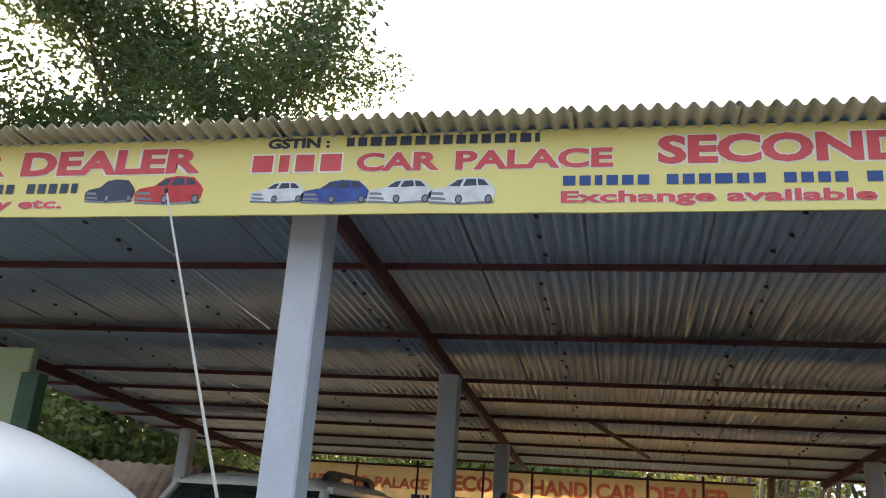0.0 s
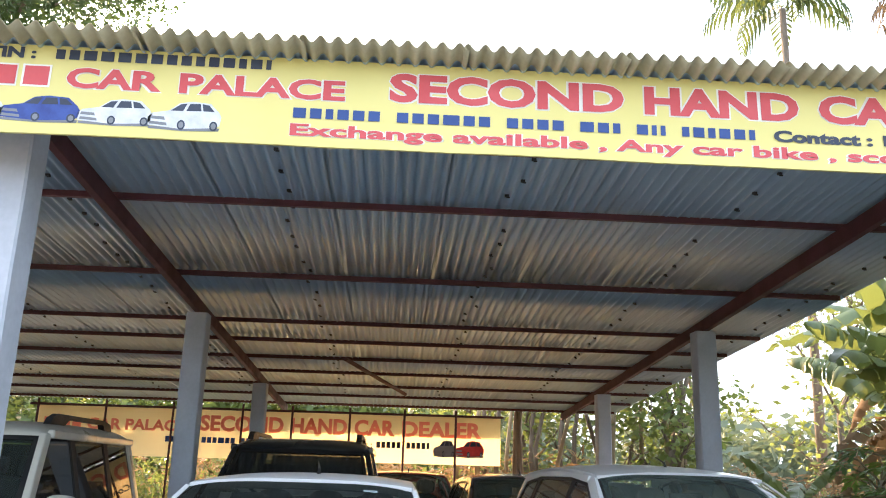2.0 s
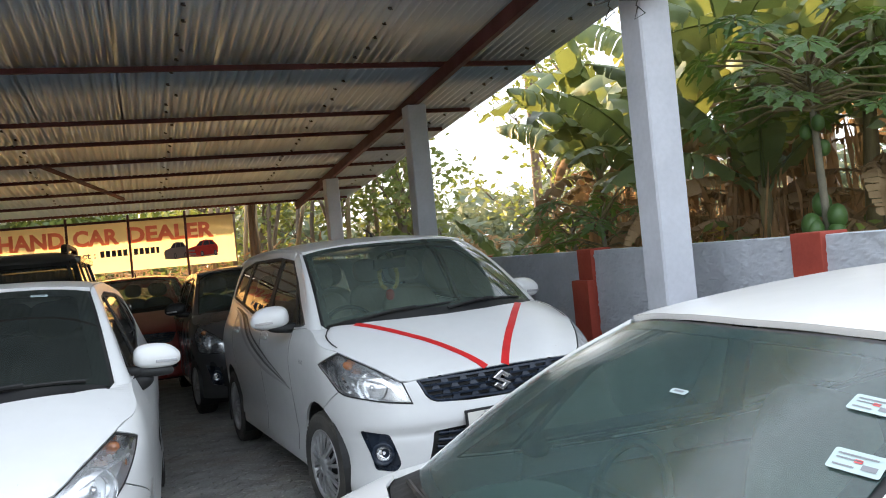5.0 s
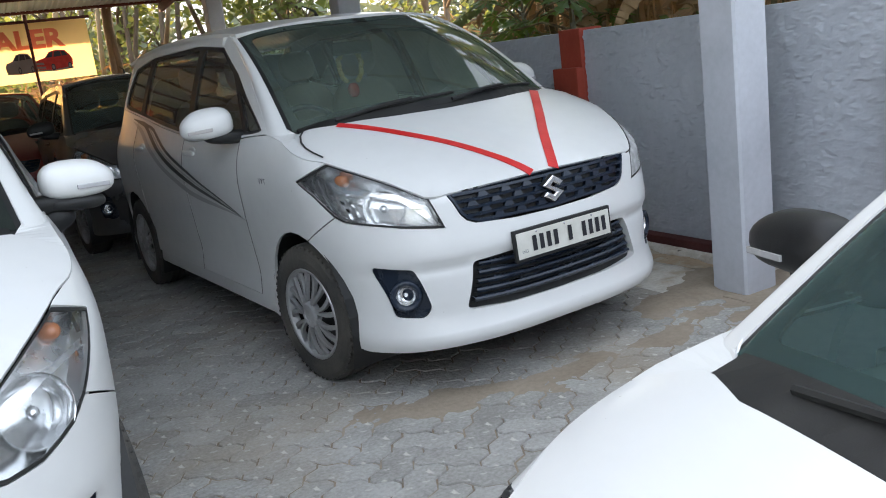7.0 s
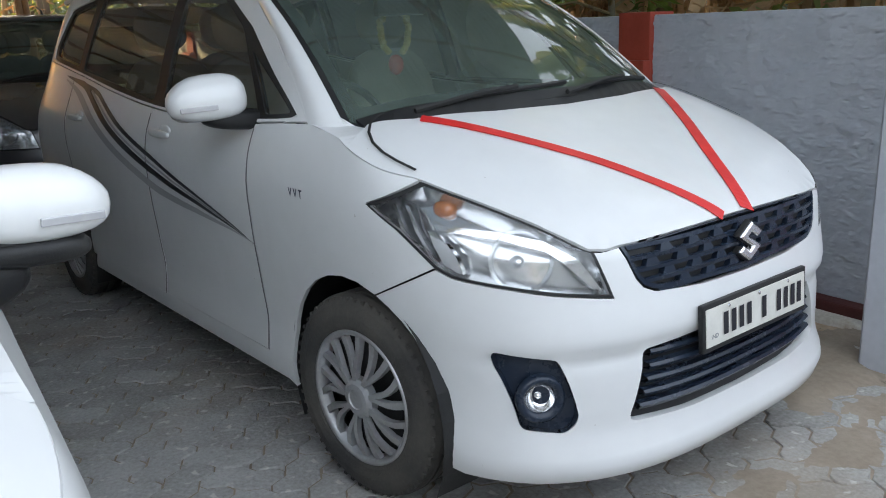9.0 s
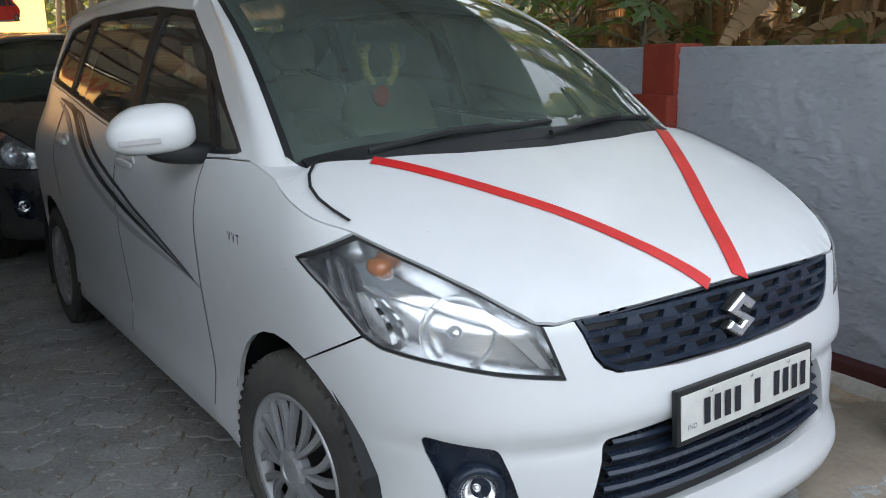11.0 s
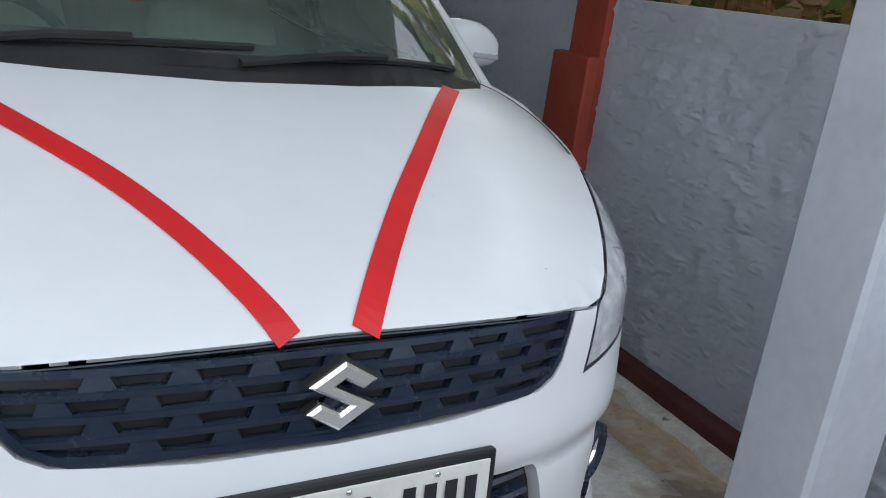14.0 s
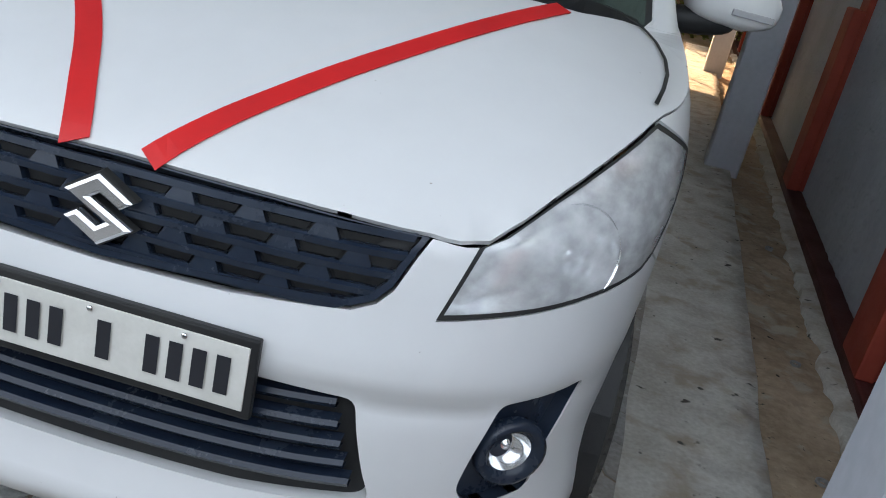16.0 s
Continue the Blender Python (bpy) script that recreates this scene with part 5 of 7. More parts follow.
        for k in range(13):
            v = -.05 + .43 * k / 12
            outer_run.append(Vector(skin(s * S.a_v(v), top_z(v))) + Vector((s * .0012, 0, 0)))
            f = k / 12 * 4
            i = min(int(f), 3)
            inner_run.append(inner_way[i].lerp(inner_way[i + 1], f - i))
        ribbon("scuttle_corner", outer_run if s > 0 else inner_run, inner_run if s > 0 else outer_run, paint, car, thick=.004)
        front_line = [Lv(*front_edge(t)[1]) for t in (0.06, .25, .5, .75, 1.0)]
        v_top = front_edge(1.0)[1][0]
        top_line = [Lv(v, S.top(S.glass["top_half"], v)[2] - .006) for v in np.linspace(v_top + 0.08, 3.05, 8)]
        ring = [Lv(.24, 1.098)] + front_line + top_line + [Lv(3.2, 1.40), Lv(3.25, 1.22)] + list(reversed(belt_run(.34, 3.2, .003, 12)))
        z_top = lambda v: S.top(S.glass["top_half"], v)[2] - .055
        v_a = v_top + 0.11
        band = [Lv(.30, 1.108), Lv(.48, 1.215), Lv(.72, 1.375), Lv(v_a, z_top(v_a) - .01), Lv(1.5, z_top(1.5)), Lv(2.4, z_top(2.4)), Lv(2.85, z_top(2.85) - .02), Lv(3.02, 1.32), Lv(2.98, belt(2.98) + .02)] + list(reversed(belt_run(.42, 2.9, .012, 10)))
        panel("side_frame", flip(ring), skin, paint, car, step=0.05, holes=[flip(band)], depth=0.02)
        w0 = [Lv(.56, belt(.56) + .025), Lv(.68, 1.24), Lv(.80, 1.375), Lv(v_a + .02, z_top(v_a) - .03), Lv(1.36, z_top(1.36) - .02), Lv(1.36, belt(1.36) + .025)]
        w1 = [Lv(1.45, belt(1.45) + .025), Lv(1.45, z_top(1.45) - .02), Lv(2.36, z_top(2.36) - .02), Lv(2.42, belt(2.42) + .025)]
        w2 = [Lv(2.49, belt(2.49) + .03), Lv(2.45, z_top(2.45) - .02), Lv(2.80, z_top(2.80) - .04), Lv(2.94, 1.32), Lv(2.93, belt(2.93) + .035)]
        wq = [Lv(.36, 1.118), Lv(.52, belt(.52) + .028), Lv(.71, 1.31)]
        wins = [rounded(w, .03) for w in (w0, w1, w2)] + [rounded(wq, .02)]
        wf = panel("window_trim", flip(band), skin, BLACK_PLASTIC, car, "black window surround", step=0.05, holes=[flip(w) for w in wins], lift=-0.008, depth=0.02)
        for w in wins:
            panel("side_window", flip(w), skin, SIDE_GLASS, wf, "tinted side glass", step=0.07, lift=-0.014, depth=0.004, shadow=False)
        for door, v in ((fd, 1.26), (rd, 2.30)):
            bm = bmesh.new()
            p = Vector(skin(s * S.a_v(v), 0.995))
            egg(bm, p + Vector((s * 0.018, 0, 0)), (0.012, 0.095, 0.016), 3.0)
            part("door_handle", bm, paint, door, smooth=True)
            bm = bmesh.new()
            egg(bm, p + Vector((s * -0.003, -0.015, 0)), (0.008, 0.055, 0.034), 2.4)
            part("handle_cup", bm, paint, door, smooth=True)
        wing_mirror(car, s, mirror_paint or paint, mirror_at, mirror_size)
        # wheels and arches
        for v in (-0.01, wb):
            bm = bmesh.new()
            half_arch(bm, s * (S.width_z(.3) - .012), s * .52, v, 0.315, arch_r + 0.012)
            part("arch_liner", bm, BLACK_PLASTIC, car, "black wheel-arch liner")
        if wheels:
            wheel(car, s * (S.width_z(.3) - 0.022), 0.0, s, steer)
            wheel(car, s * (S.width_z(.3) - 0.022), wb, s)
        # fog lamp
        fc = (sum(q[0] for q in fog) / len(fog), sum(q[1] for q in fog) / len(fog))
        fl = panel("fog_lamp", flip([(fc[0] + (a - fc[0]) * 0.99, fc[1] + (z - fc[1]) * 0.99) for a, z in fog]), skin, NAVY_PLASTIC, car, "blue-black fog-lamp recess", step=0.03, lift=-0.030, depth=-0.027)
        p = Vector(skin(s * .718, .449)) + Vector((s * -0.010, 0.018, 0))
        bm = bmesh.new()
        lathe(bm, [(0.0, 0.064), (-0.022, 0.062), (-0.026, 0.052), (-0.010, 0.038), (0.0, 0.036)], 28, "y", Matrix.Translation(p) @ pose(0, 0, 0, 0, 0, s * 30))
        part("fog_bezel", bm, NAVY_PLASTIC, fl, smooth=True)
        bm = bmesh.new()
        lathe(bm, [(-0.012, 0.038), (0.0, 0.034), (0.012, 0.022), (0.016, 0.010), (0.004, 0.008), (0.002, 0.0001)], 28, "y", Matrix.Translation(p) @ pose(0, 0, 0, 0, 0, s * 30))
        part("fog_reflector", bm, REFLECTOR, fl, "bright round fog-lamp bowl", smooth=True)
    # windscreen, cowl, wipers, roof, tail
    g = S.glass
    panel("windscreen", [(-.975, .03), (-.5, .03), (0, .03), (.5, .03), (.975, .03), (.975, .98), (-.975, .98)], S.screen, glass_mat or SCREEN, car, "dusty greenish windscreen", step=0.09, depth=0.005, shadow=False)
    frame_hole = [(-border, .075), (0, .075), (border, .075), (border - .01, border), (0, border + .01), (.01 - border, border)]
    panel("windscreen_border", [(-1, 0.0), (0, 0.0), (1, 0.0), (1, 1), (0, 1), (-1, 1)], S.screen, BLACK_PLASTIC, car, "black printed border", step=0.08, depth=0.006, holes=[rounded(frame_hole, .05)], lift=-0.004)
    nn = 24
    us = [-.70 + 1.40 * k / nn for k in range(nn + 1)]
    rear_v = lambda u: -.06 + .06 * (u / .58) ** 2
    back = [Vector(S.hood(u, rear_v(u) + .012)) - Vector((0, 0, .018)) for u in us]
    feet = [Vector(S.screen(u / g["foot_half"], .035)) + Vector((0, 0, .002)) for u in us]
    ribbon("cowl", back, feet, BLACK_PLASTIC, car, "black plastic scuttle under the windscreen", .01)
    for u0, u1 in ((-.56, .08), (.02, .62)):
        bm = bmesh.new()
        P = lambda u, t, o: Vector(S.screen(u / (g["foot_half"] - .03 * t), t)) + Vector((0, -o * .5, o))
        tube(bm, [P(u0 + .02, .0, .012), P(u0 + (u1 - u0) * .4, .022, .024), P(u0 + (u1 - u0) * .62, .034, .022)], 0.009, 6)
        tube(bm, [P(u0 + (u1 - u0) * (.30 + .70 * k / 6), .030 + .022 * k / 6, .008) for k in range(7)], 0.008, 6)
        part("wiper", bm, BLACK_PLASTIC, car, "black wiper arm and blade")
    th = g["top_half"]
    v_r0 = g["head"] + .012
    roof_poly = [(-th, v_r0 + .06), (-th * .5, v_r0 + .015), (0, v_r0), (th * .5, v_r0 + .015), (th, v_r0 + .06), (th, 2.0), (th, 3.05), (th * .8, 3.22), (0, 3.27), (-th * .8, 3.22), (-th, 3.05), (-th, 2.0)]
    rf = panel("roof_panel", roof_poly, S.top, dark_roof or paint, car, step=0.07, depth=0.02)
    bm = bmesh.new()
    p = Vector(S.top(0.05, g["head"] + .45))
    tube(bm, [p - Vector((0, 0, .005)), p + Vector((0, .02, .03)), p + Vector((-.01, .09, .055)), p + Vector((-.02, .14, .075))], [.013, .008, .005, .003], 6)
    part("aerial", bm, BLACK_PLASTIC, car, "short black roof aerial")
    A0, A1 = S.a_v(3.2), S.a2
    tail = lambda x, z: skin(A0 + (A1 - A0) * x, z) if x <= 1 else tuple(c * f for c, f in zip(skin(A0 + (A1 - A0) * (2 - x), z), (-1, 1, 1)))
    panel("tailgate", [(0, .25), (1, .25), (2, .25), (2, 1.1), (1.96, 1.5), (1, 1.53), (.04, 1.5), (0, 1.1)], tail, paint, car, step=0.09, holes=[rounded([(.35, 1.08), (1.65, 1.08), (1.6, 1.42), (.4, 1.42)], .06)])
    panel("rear_window", rounded([(.35, 1.08), (1.65, 1.08), (1.6, 1.42), (.4, 1.42)], .06), tail, SIDE_GLASS, car, step=0.12, lift=-.004, depth=.004, shadow=False)
    # cabin
    # floor_pan is a plain dark box, added to block light under the body
    box_part("floor_pan", (-.74, .74, -.35, 3.25, .17, .30), CABIN, car, bevel=.02)
    box_part("engine_bay", (-.55, .55, -.55, .25, .28, .78), CABIN, car, bevel=.05)
    bm = bmesh.new()
    egg(bm, (0, .36, .90), (.70, .24, .17), 4.0)
    part("dashboard", bm, CABIN_GREY, car, smooth=True)
    bm = bmesh.new()
    ring = [Vector((.36 + .185 * math.cos(a), .70 + .185 * math.sin(a) * .42, 1.0 + .185 * math.sin(a) * .9)) for a in np.linspace(0, 2 * math.pi, 25)]
    ring = [Vector((-p.x, p.y, p.z)) for p in ring]
    tube(bm, ring, .016, 6, cap=False)
    tube(bm, [ring[0], ring[12]], .018, 6)
    part("steering_wheel", bm, CABIN, car, "dark steering wheel")
    for u, v in ((-.36, 1.05), (.36, 1.05), (-.36, 1.95), (.36, 1.95), (0, 1.98)):
        seat(car, u, v, .55, seats)
    for s in both:
        box_part("door_card", (s * .70 - .02, s * .70 + .02, .5, 3.0, .30, 1.0), CABIN_GREY, car, bevel=.01)
    if plate:
        e = Vector(skin(0, 0.568)) + Vector((0.012, -0.022, 0))
        pl = box_part("number_plate", (-.262, .262, 0, .016, -.066, .066), BLACK_PLASTIC, car, "white number plate in a black frame", bevel=.004)
        pl.matrix_basis = pose(*e, -4, 0, 0)
        box_part("plate_face", (-.250, .250, -.003, .004, -.052, .052), PLATE_WHITE, pl, bevel=.002)
        bars("plate_bar", [.62, .62, .62, .62, 0, .62, 0, .62, .62, .62, .62], .062, .40, INK, pl, pose(-.175, -.0035, -.031, 90, 0, 0), .002, gap=.42)
        lettering("plate_letter", "IND", .013, .032, INK_GREY, pl, pose(-.232, -.0035, -.03, 90, 0, 0), .01, .002)
        for x in (-.15, 0, .15):
            bm = bmesh.new()
            egg(bm, (x, -.006, .045), (.005, .003, .005), 2)
            part("plate_screw", bm, CHROME, pl)
    if stripes:
        # the bonnet and door gaps are dark strips that paint in their shade
        for s in both:
            hood_seam = [(s * u, v) for u, v in ((.752, -.222), (.762, -.16), (.766, -.10), (.758, -.045), (.735, .005), (.70, .045), (.655, .068), (.62, .072))]
            seam(car, S.hood, hood_seam, .008, .006)
            for run in ([Lv(.549, 1.06), Lv(.548, .9), Lv(.534, .6), Lv(.519, .32)], [Lv(1.424, 1.06), Lv(1.424, .9), Lv(1.414, .6), Lv(1.404, .32)], [Lv(2.504, 1.16), Lv(2.503, .95), Lv(2.444, .72)]):
                seam(car, skin, [(s * a, z) for a, z in run], .0055, .0014, GAP_SHADE)
            mid = spline(*(((-.72, -.69, -.66, -.585, -.48, -.39, -.24, -.12, -.03, .02), (.052, .068, .083, .124, .184, .245, .370, .470, .548, .595)) if s < 0 else ((-.72, -.69, -.66, -.57, -.45, -.28, -.22, .01, .03), (.028, .046, .066, .127, .212, .342, .387, .560, .575))))
            vs = np.linspace(-.687, -.012, 44)
            left, right_ = [], []
            for v in vs:
                d = (mid(v + .004) - mid(v - .004)) / .008
                k = .021 / math.hypot(1, d)
                for out, q in ((left, -1), (right_, 1)):
                    p = S.hood(s * (mid(v) + q * k), v - q * k * d)
                    n = surface_normal(S.hood, (s * mid(v), v))
                    out.append(Vector(p) + n * .0022)
            if s < 0:
                left, right_ = right_, left
            ribbon("tape_stripe", left, right_, RED_TAPE, car, "red adhesive tape stripe across the bonnet", .0015)
            for dz, wide, material, v_end in ((0.0, .030, DECAL, .60), (.055, .020, DECAL, .55), (-.065, .036, DECAL_GREY, .56), (.027, .010, DECAL_GREY, .52)):
                path = spline((.45, .60, .9, 1.2, 1.5, 1.8, 2.1, 2.4, 2.7), (.66, .70, .755, .805, .87, .95, 1.055, 1.17, 1.24))
                vs2 = np.linspace(v_end, 2.62, 36)
                up, dn = [], []
                for k, v in enumerate(vs2):
                    wv = wide * math.sin(math.pi * min(1, (k + .3) / 20) / 2) * (1 if k < 30 else (36 - k) / 6)
                    zc = path(v) + dz * min(1, (v - v_end) / .8)
                    zc = min(zc, belt(v) - .03)
                    for out, q in ((up, 1), (dn, -1)):
                        p = Vector(skin(s * S.a_v(v), zc + q * wv * .5))
                        out.append(p + Vector((s * .0022, 0, .0004)))
                ribbon("decal_stripe", up if s > 0 else dn, dn if s > 0 else up, material, car, "dark curved vinyl decal", .001)
            lettering("badge_letter", "V V T", .026, .078, INK_DARK, car, Matrix.Translation(Vector(skin(s * S.a_v(.27 if s < 0 else .21), .885)) + Vector((s * .002, 0, 0))) @ pose(0, 0, 0, 90, 0, s * 90), .03, .002)
    return car


MPV = mpv_shape()
CAR_X, CAR_Y, CAR_TURN = 4.10, 6.22, 4.7
mpv = build_car("white_mpv", "white seven-seat family car with red bonnet tape, parked under the shed", pose(CAR_X, CAR_Y, 0, 0, 0, CAR_TURN), MPV, WHITE_PAINT, stripes=True, coarse=1.0)


# the other cars of the yard
def hatch_shape():
    h = mpv_shape()
    h.roof = spline((.6, .85, 1.3, 1.8, 2.4, 3.0, 3.3), (1.52, 1.575, 1.605, 1.61, 1.58, 1.51, 1.46))
    h.glass = dict(foot=.0, head=.86, sweep=.13, foot_z=1.12, head_z=1.565, bulge=.042, foot_half=.735, top_half=.605)
    return h


SWEPT = dict(low=((.53, .72), (.62, .705), (.70, .71), (.80, .745), (.86, .785), (.94, .86), (1.01, .925)), top=.83, inner=.55)
SQUARE = dict(low=((.50, .69), (.66, .69), (.78, .69), (.90, .70), (.95, .72), (1.0, .80), (1.03, .88)), top=.90, inner=.53)
HATCH = hatch_shape()
hatch_car = build_car("white_hatchback", "white hatchback with dusty dark windscreen beside the family car", pose(1.50, 5.05, 0, 0, 0, -1.5), HATCH, WHITE_PAINT, lamp=SWEPT, coarse=1.3, zoom=(1.0, 0.97, 0.955), seats=CABIN, glass_mat=DARK_SCREEN, border=0.89, mirror_at=(0.90, 0.52, 1.160), mirror_size=0.8)
for s in (1, -1):
    bm = bmesh.new()
    egg(bm, (s * 0.885, 0.52, 1.098), (0.088, 0.050, 0.026), 2.8, pose(0, 0, 0, 0, s * 4, s * 10))
    part("mirror_foot", bm, BLACK_PLASTIC, hatch_car, "black lower half of the mirror", smooth=True)
    bm = bmesh.new()
    egg(bm, (s * 0.82, 0.53, 1.055), (0.060, 0.045, 0.045), 2.6, pose(0, 0, 0, 0, s * -30, 0))
    part("mirror_arm", bm, BLACK_PLASTIC, hatch_car, "black mirror arm", smooth=True)
build_car("grey_hatchback", "dark grey hatchback parked behind the white cars", pose(3.62, 10.75, 0, 0, 0, 2), HATCH, GREY_PAINT, lamp=SQUARE, zoom=(0.97, 0.92, 0.97), seats=CABIN, mirror_paint=BLACK_PLASTIC)
# the teal haze colour stands in for light reflected by the wet pane
WET = glass("wet_windscreen", (0.45, 0.66, 0.62), haze=0.15, haze_colour=(0.24, 0.37, 0.36))


def droplets(m):
    """Beads and runs of water on a pane: a relief for its gloss."""
    n, l = m.node_tree.nodes, m.node_tree.links
    tc, mp = n.new("ShaderNodeTexCoord"), n.new("ShaderNodeMapping")
    l.new(tc.outputs["Object"], mp.inputs[0])
    mp.inputs["Scale"].default_value = (1.0, 0.55, 0.55)
    cells, runs, add, bump = n.new("ShaderNodeTexVoronoi"), n.new("ShaderNodeTexNoise"), n.new("ShaderNodeMath"), n.new("ShaderNodeBump")
    cells.inputs["Scale"].default_value = 190
    runs.inputs["Scale"].default_value, runs.inputs["Detail"].default_value = 24, 4
    add.operation = "MULTIPLY"
    for x in (cells, runs):
        l.new(mp.outputs[0], x.inputs["Vector"])
    l.new(cells.outputs["Distance"], add.inputs[0])
    l.new(runs.outputs["Fac"], add.inputs[1])
    l.new(add.outputs[0], bump.inputs["Height"])
    bump.inputs["Strength"].default_value, bump.inputs["Distance"].default_value = 0.16, 0.004
    for x in n:
        if x.type == "BSDF_GLOSSY":
            l.new(bump.outputs[0], x.inputs["Normal"])


droplets(WET)
for node in WET.node_tree.nodes:
    if node.type == "TEX_NOISE" and node.inputs["Scale"].default_value == 9:
        node.inputs["Scale"].default_value, node.inputs["Detail"].default_value = 70, 3
SALOON = hatch_shape()
SALOON.roof = spline((.6, .85, 1.3, 1.8, 2.4, 3.0, 3.3), (1.52, 1.578, 1.635, 1.665, 1.64, 1.54, 1.46))
near_car = build_car("white_saloon", "white car with a wet windscreen and stickers, parked across the yard", pose(2.893, 2.866, 0, 0, 0, -94), SALOON, WHITE_PAINT, lamp=SWEPT, coarse=1.3, zoom=(0.98, 0.83, 0.80), glass_mat=WET, mirror_paint=BLACK_PLASTIC)
build_car("dark_hatchback", "dark parked car at the far side of the shed", pose(-4.6, 10.2, 0, 0, 0, 3), HATCH, BLACK_PAINT, lamp=SWEPT, zoom=(0.98, 0.95, 0.97), seats=CABIN)


build_car("maroon_hatchback", "dark red hatchback parked deep in the shed", pose(2.25, 13.3, 0, 0, 0, 1), HATCH, mat("maroon_car_paint", (0.26, 0.03, 0.025), (0.19, 0.022, 0.02), scale=1.5, rough=0.3, coat=1.0, fine=0.1), lamp=SQUARE, zoom=(0.97, 0.92, 0.97), seats=CABIN, mirror_paint=BLACK_PLASTIC)


def boxy_suv(name, label, m, paint, screen, zoom=None):
    """An upright off-road car: high waist, square windows, thick roof with two black rails."""
    car = thing(name, m, label, "car", "parked cars")
    if zoom:
        car.scale = zoom
    # body: cross sections from nose to tail, open above the waist behind the windscreen
    verts, faces = [], []
    stations = ((0.0, .74, .84, 0), (.05, .84, .96, 0), (.30, .88, 1.01, 0), (.80, .895, 1.05, 0), (1.26, .90, 1.095, 0), (1.30, .90, 1.12, 1), (2.2, .905, 1.125, 1), (3.6, .905, 1.135, 1), (4.32, .895, 1.14, 1), (4.40, .84, 1.12, 1))
    for y, hw, top, cabin in stations:
        half = [(0.0, .34), (hw - .10, .34), (hw - .03, .42), (hw, .62), (hw, .84), (hw - .02, top - .09), (hw - .06, top)]
        half += [(hw - .10, top - .01), (hw - .12, .92), (0.0, .92)] if cabin else [(hw - .14, top + .012), (hw * .5, top + .03), (0.0, top + .035)]
        verts += [(x, y, z) for x, z in half] + [(-x, y, z) for x, z in reversed(half[1:-1])]
    n = 18
    for k in range(len(stations) - 1):
        for i in range(n):
            a, b = k * n + i, k * n + (i + 1) % n
            faces.append((a, b, b + n, a + n))
    faces += [tuple(reversed(range(n))), tuple(range((len(stations) - 1) * n, len(stations) * n))]
    body = pydata("body", verts, faces, paint, car)
    box_part("cabin_trim", (-.77, .77, 1.34, 4.28, .922, .95), CABIN, car, "dark cabin trim")
    box_part("dashboard", (-.76, .76, 1.34, 1.75, .95, 1.10), CABIN, car, "dark dashboard", bevel=.04)
    for x, y in ((.36, 2.25), (-.36, 2.25), (.36, 3.2), (-.36, 3.2)):
        box_part("seat", (x - .24, x + .24, y + .30, y + .46, .95, 1.42), CABIN, car, "dark seat back", bevel=.05)
        box_part("headrest", (x - .12, x + .12, y + .34, y + .44, 1.44, 1.60), CABIN, car, "dark headrest", bevel=.03)
    # pillars
    def side_x(z):
        return .838 - (z - 1.12) * .235
    def pillar(p, q, wx, wy, material):
        bm = bmesh.new()
        ring = [[bm.verts.new((c[0] + a * wx, c[1] + b * wy, c[2])) for a, b in ((-1, -1), (1, -1), (1, 1), (-1, 1))] for c in (p, q)]
        bm.faces.new(ring[0]); bm.faces.new(ring[1])
        for i in range(4):
            bm.faces.new((ring[0][i], ring[0][(i + 1) % 4], ring[1][(i + 1) % 4], ring[1][i]))
        bmesh.ops.recalc_face_normals(bm, faces=bm.faces)
        bmesh.ops.bevel(bm, geom=bm.edges[:], offset=.008, segments=1, affect="EDGES")
        part("pillar", bm, material, car)
    z0, z1 = 1.12, 1.775
    for s in (1, -1):
        for y0, y1, wx, wy, material in ((1.36, 1.99, .028, .060, paint), (2.52, 2.52, .018, .055, BLACK_PLASTIC), (3.42, 3.40, .018, .06, BLACK_PLASTIC), (4.26, 4.18, .028, .055, paint)):
            pillar((s * (side_x(z0) - .02), y0, z0), (s * (side_x(z1) - .02), y1, z1), wx, wy, material)
        for lo, hi, lo1, hi1 in ((1.44, 2.46, 2.07, 2.46), (2.59, 3.35, 2.59, 3.34), (3.49, 4.18, 3.47, 4.10)):
            za, zb = 1.13, 1.745
            xa, xb = s * (side_x(za) - .012), s * (side_x(zb) - .012)
            pydata("side_window", [(xa, lo, za), (xa, hi, za), (xb, hi1, zb), (xb, lo1, zb)], [(0, 1, 2, 3)], TINTED, car, "dark side window")
        box_part("cant_rail", (s * .70 - .03, s * .70 + .03, 2.0, 4.2, 1.735, 1.80), paint, car, bevel=.015)
        for y in (2.30, 3.22):
            box_part("door_handle", (s * .915 - .022, s * .915 + .022, y, y + .14, .99, 1.02), BLACK_PLASTIC, car, "black door handle", bevel=.006)
        box_part("side_cladding", (s * .905 - .02, s * .905 + .02, 1.25, 3.4, .52, .68), BLACK_PLASTIC, car, "black side cladding", bevel=.01)
        wing_mirror(car, s, paint, (1.02, 1.55, 1.235), 1.0)
        # headlamp, tail lamp
        box_part("headlamp", (s * .66 - .14, s * .66 + .14, .0, .10, .70, .88), LENS_HAZY, car, "square clear headlamp", bevel=.03)
        box_part("tail_lamp", (s * .80 - .07, s * .80 + .07, 4.34, 4.42, .85, 1.10), RED_TAPE, car, "red tail lamp", bevel=.015)
        for y in (.86, 3.52):
            w = copy_thing(WHEELS[0], Matrix())
            w.parent, w.matrix_basis = car, pose(s * .80, y, .36, 0, 0, 0) @ Matrix.Diagonal((s, 1.15, 1.15, 1))
    # windscreen and its black frit
    def pane(u, v):
        w = .775 + (.625 - .775) * v
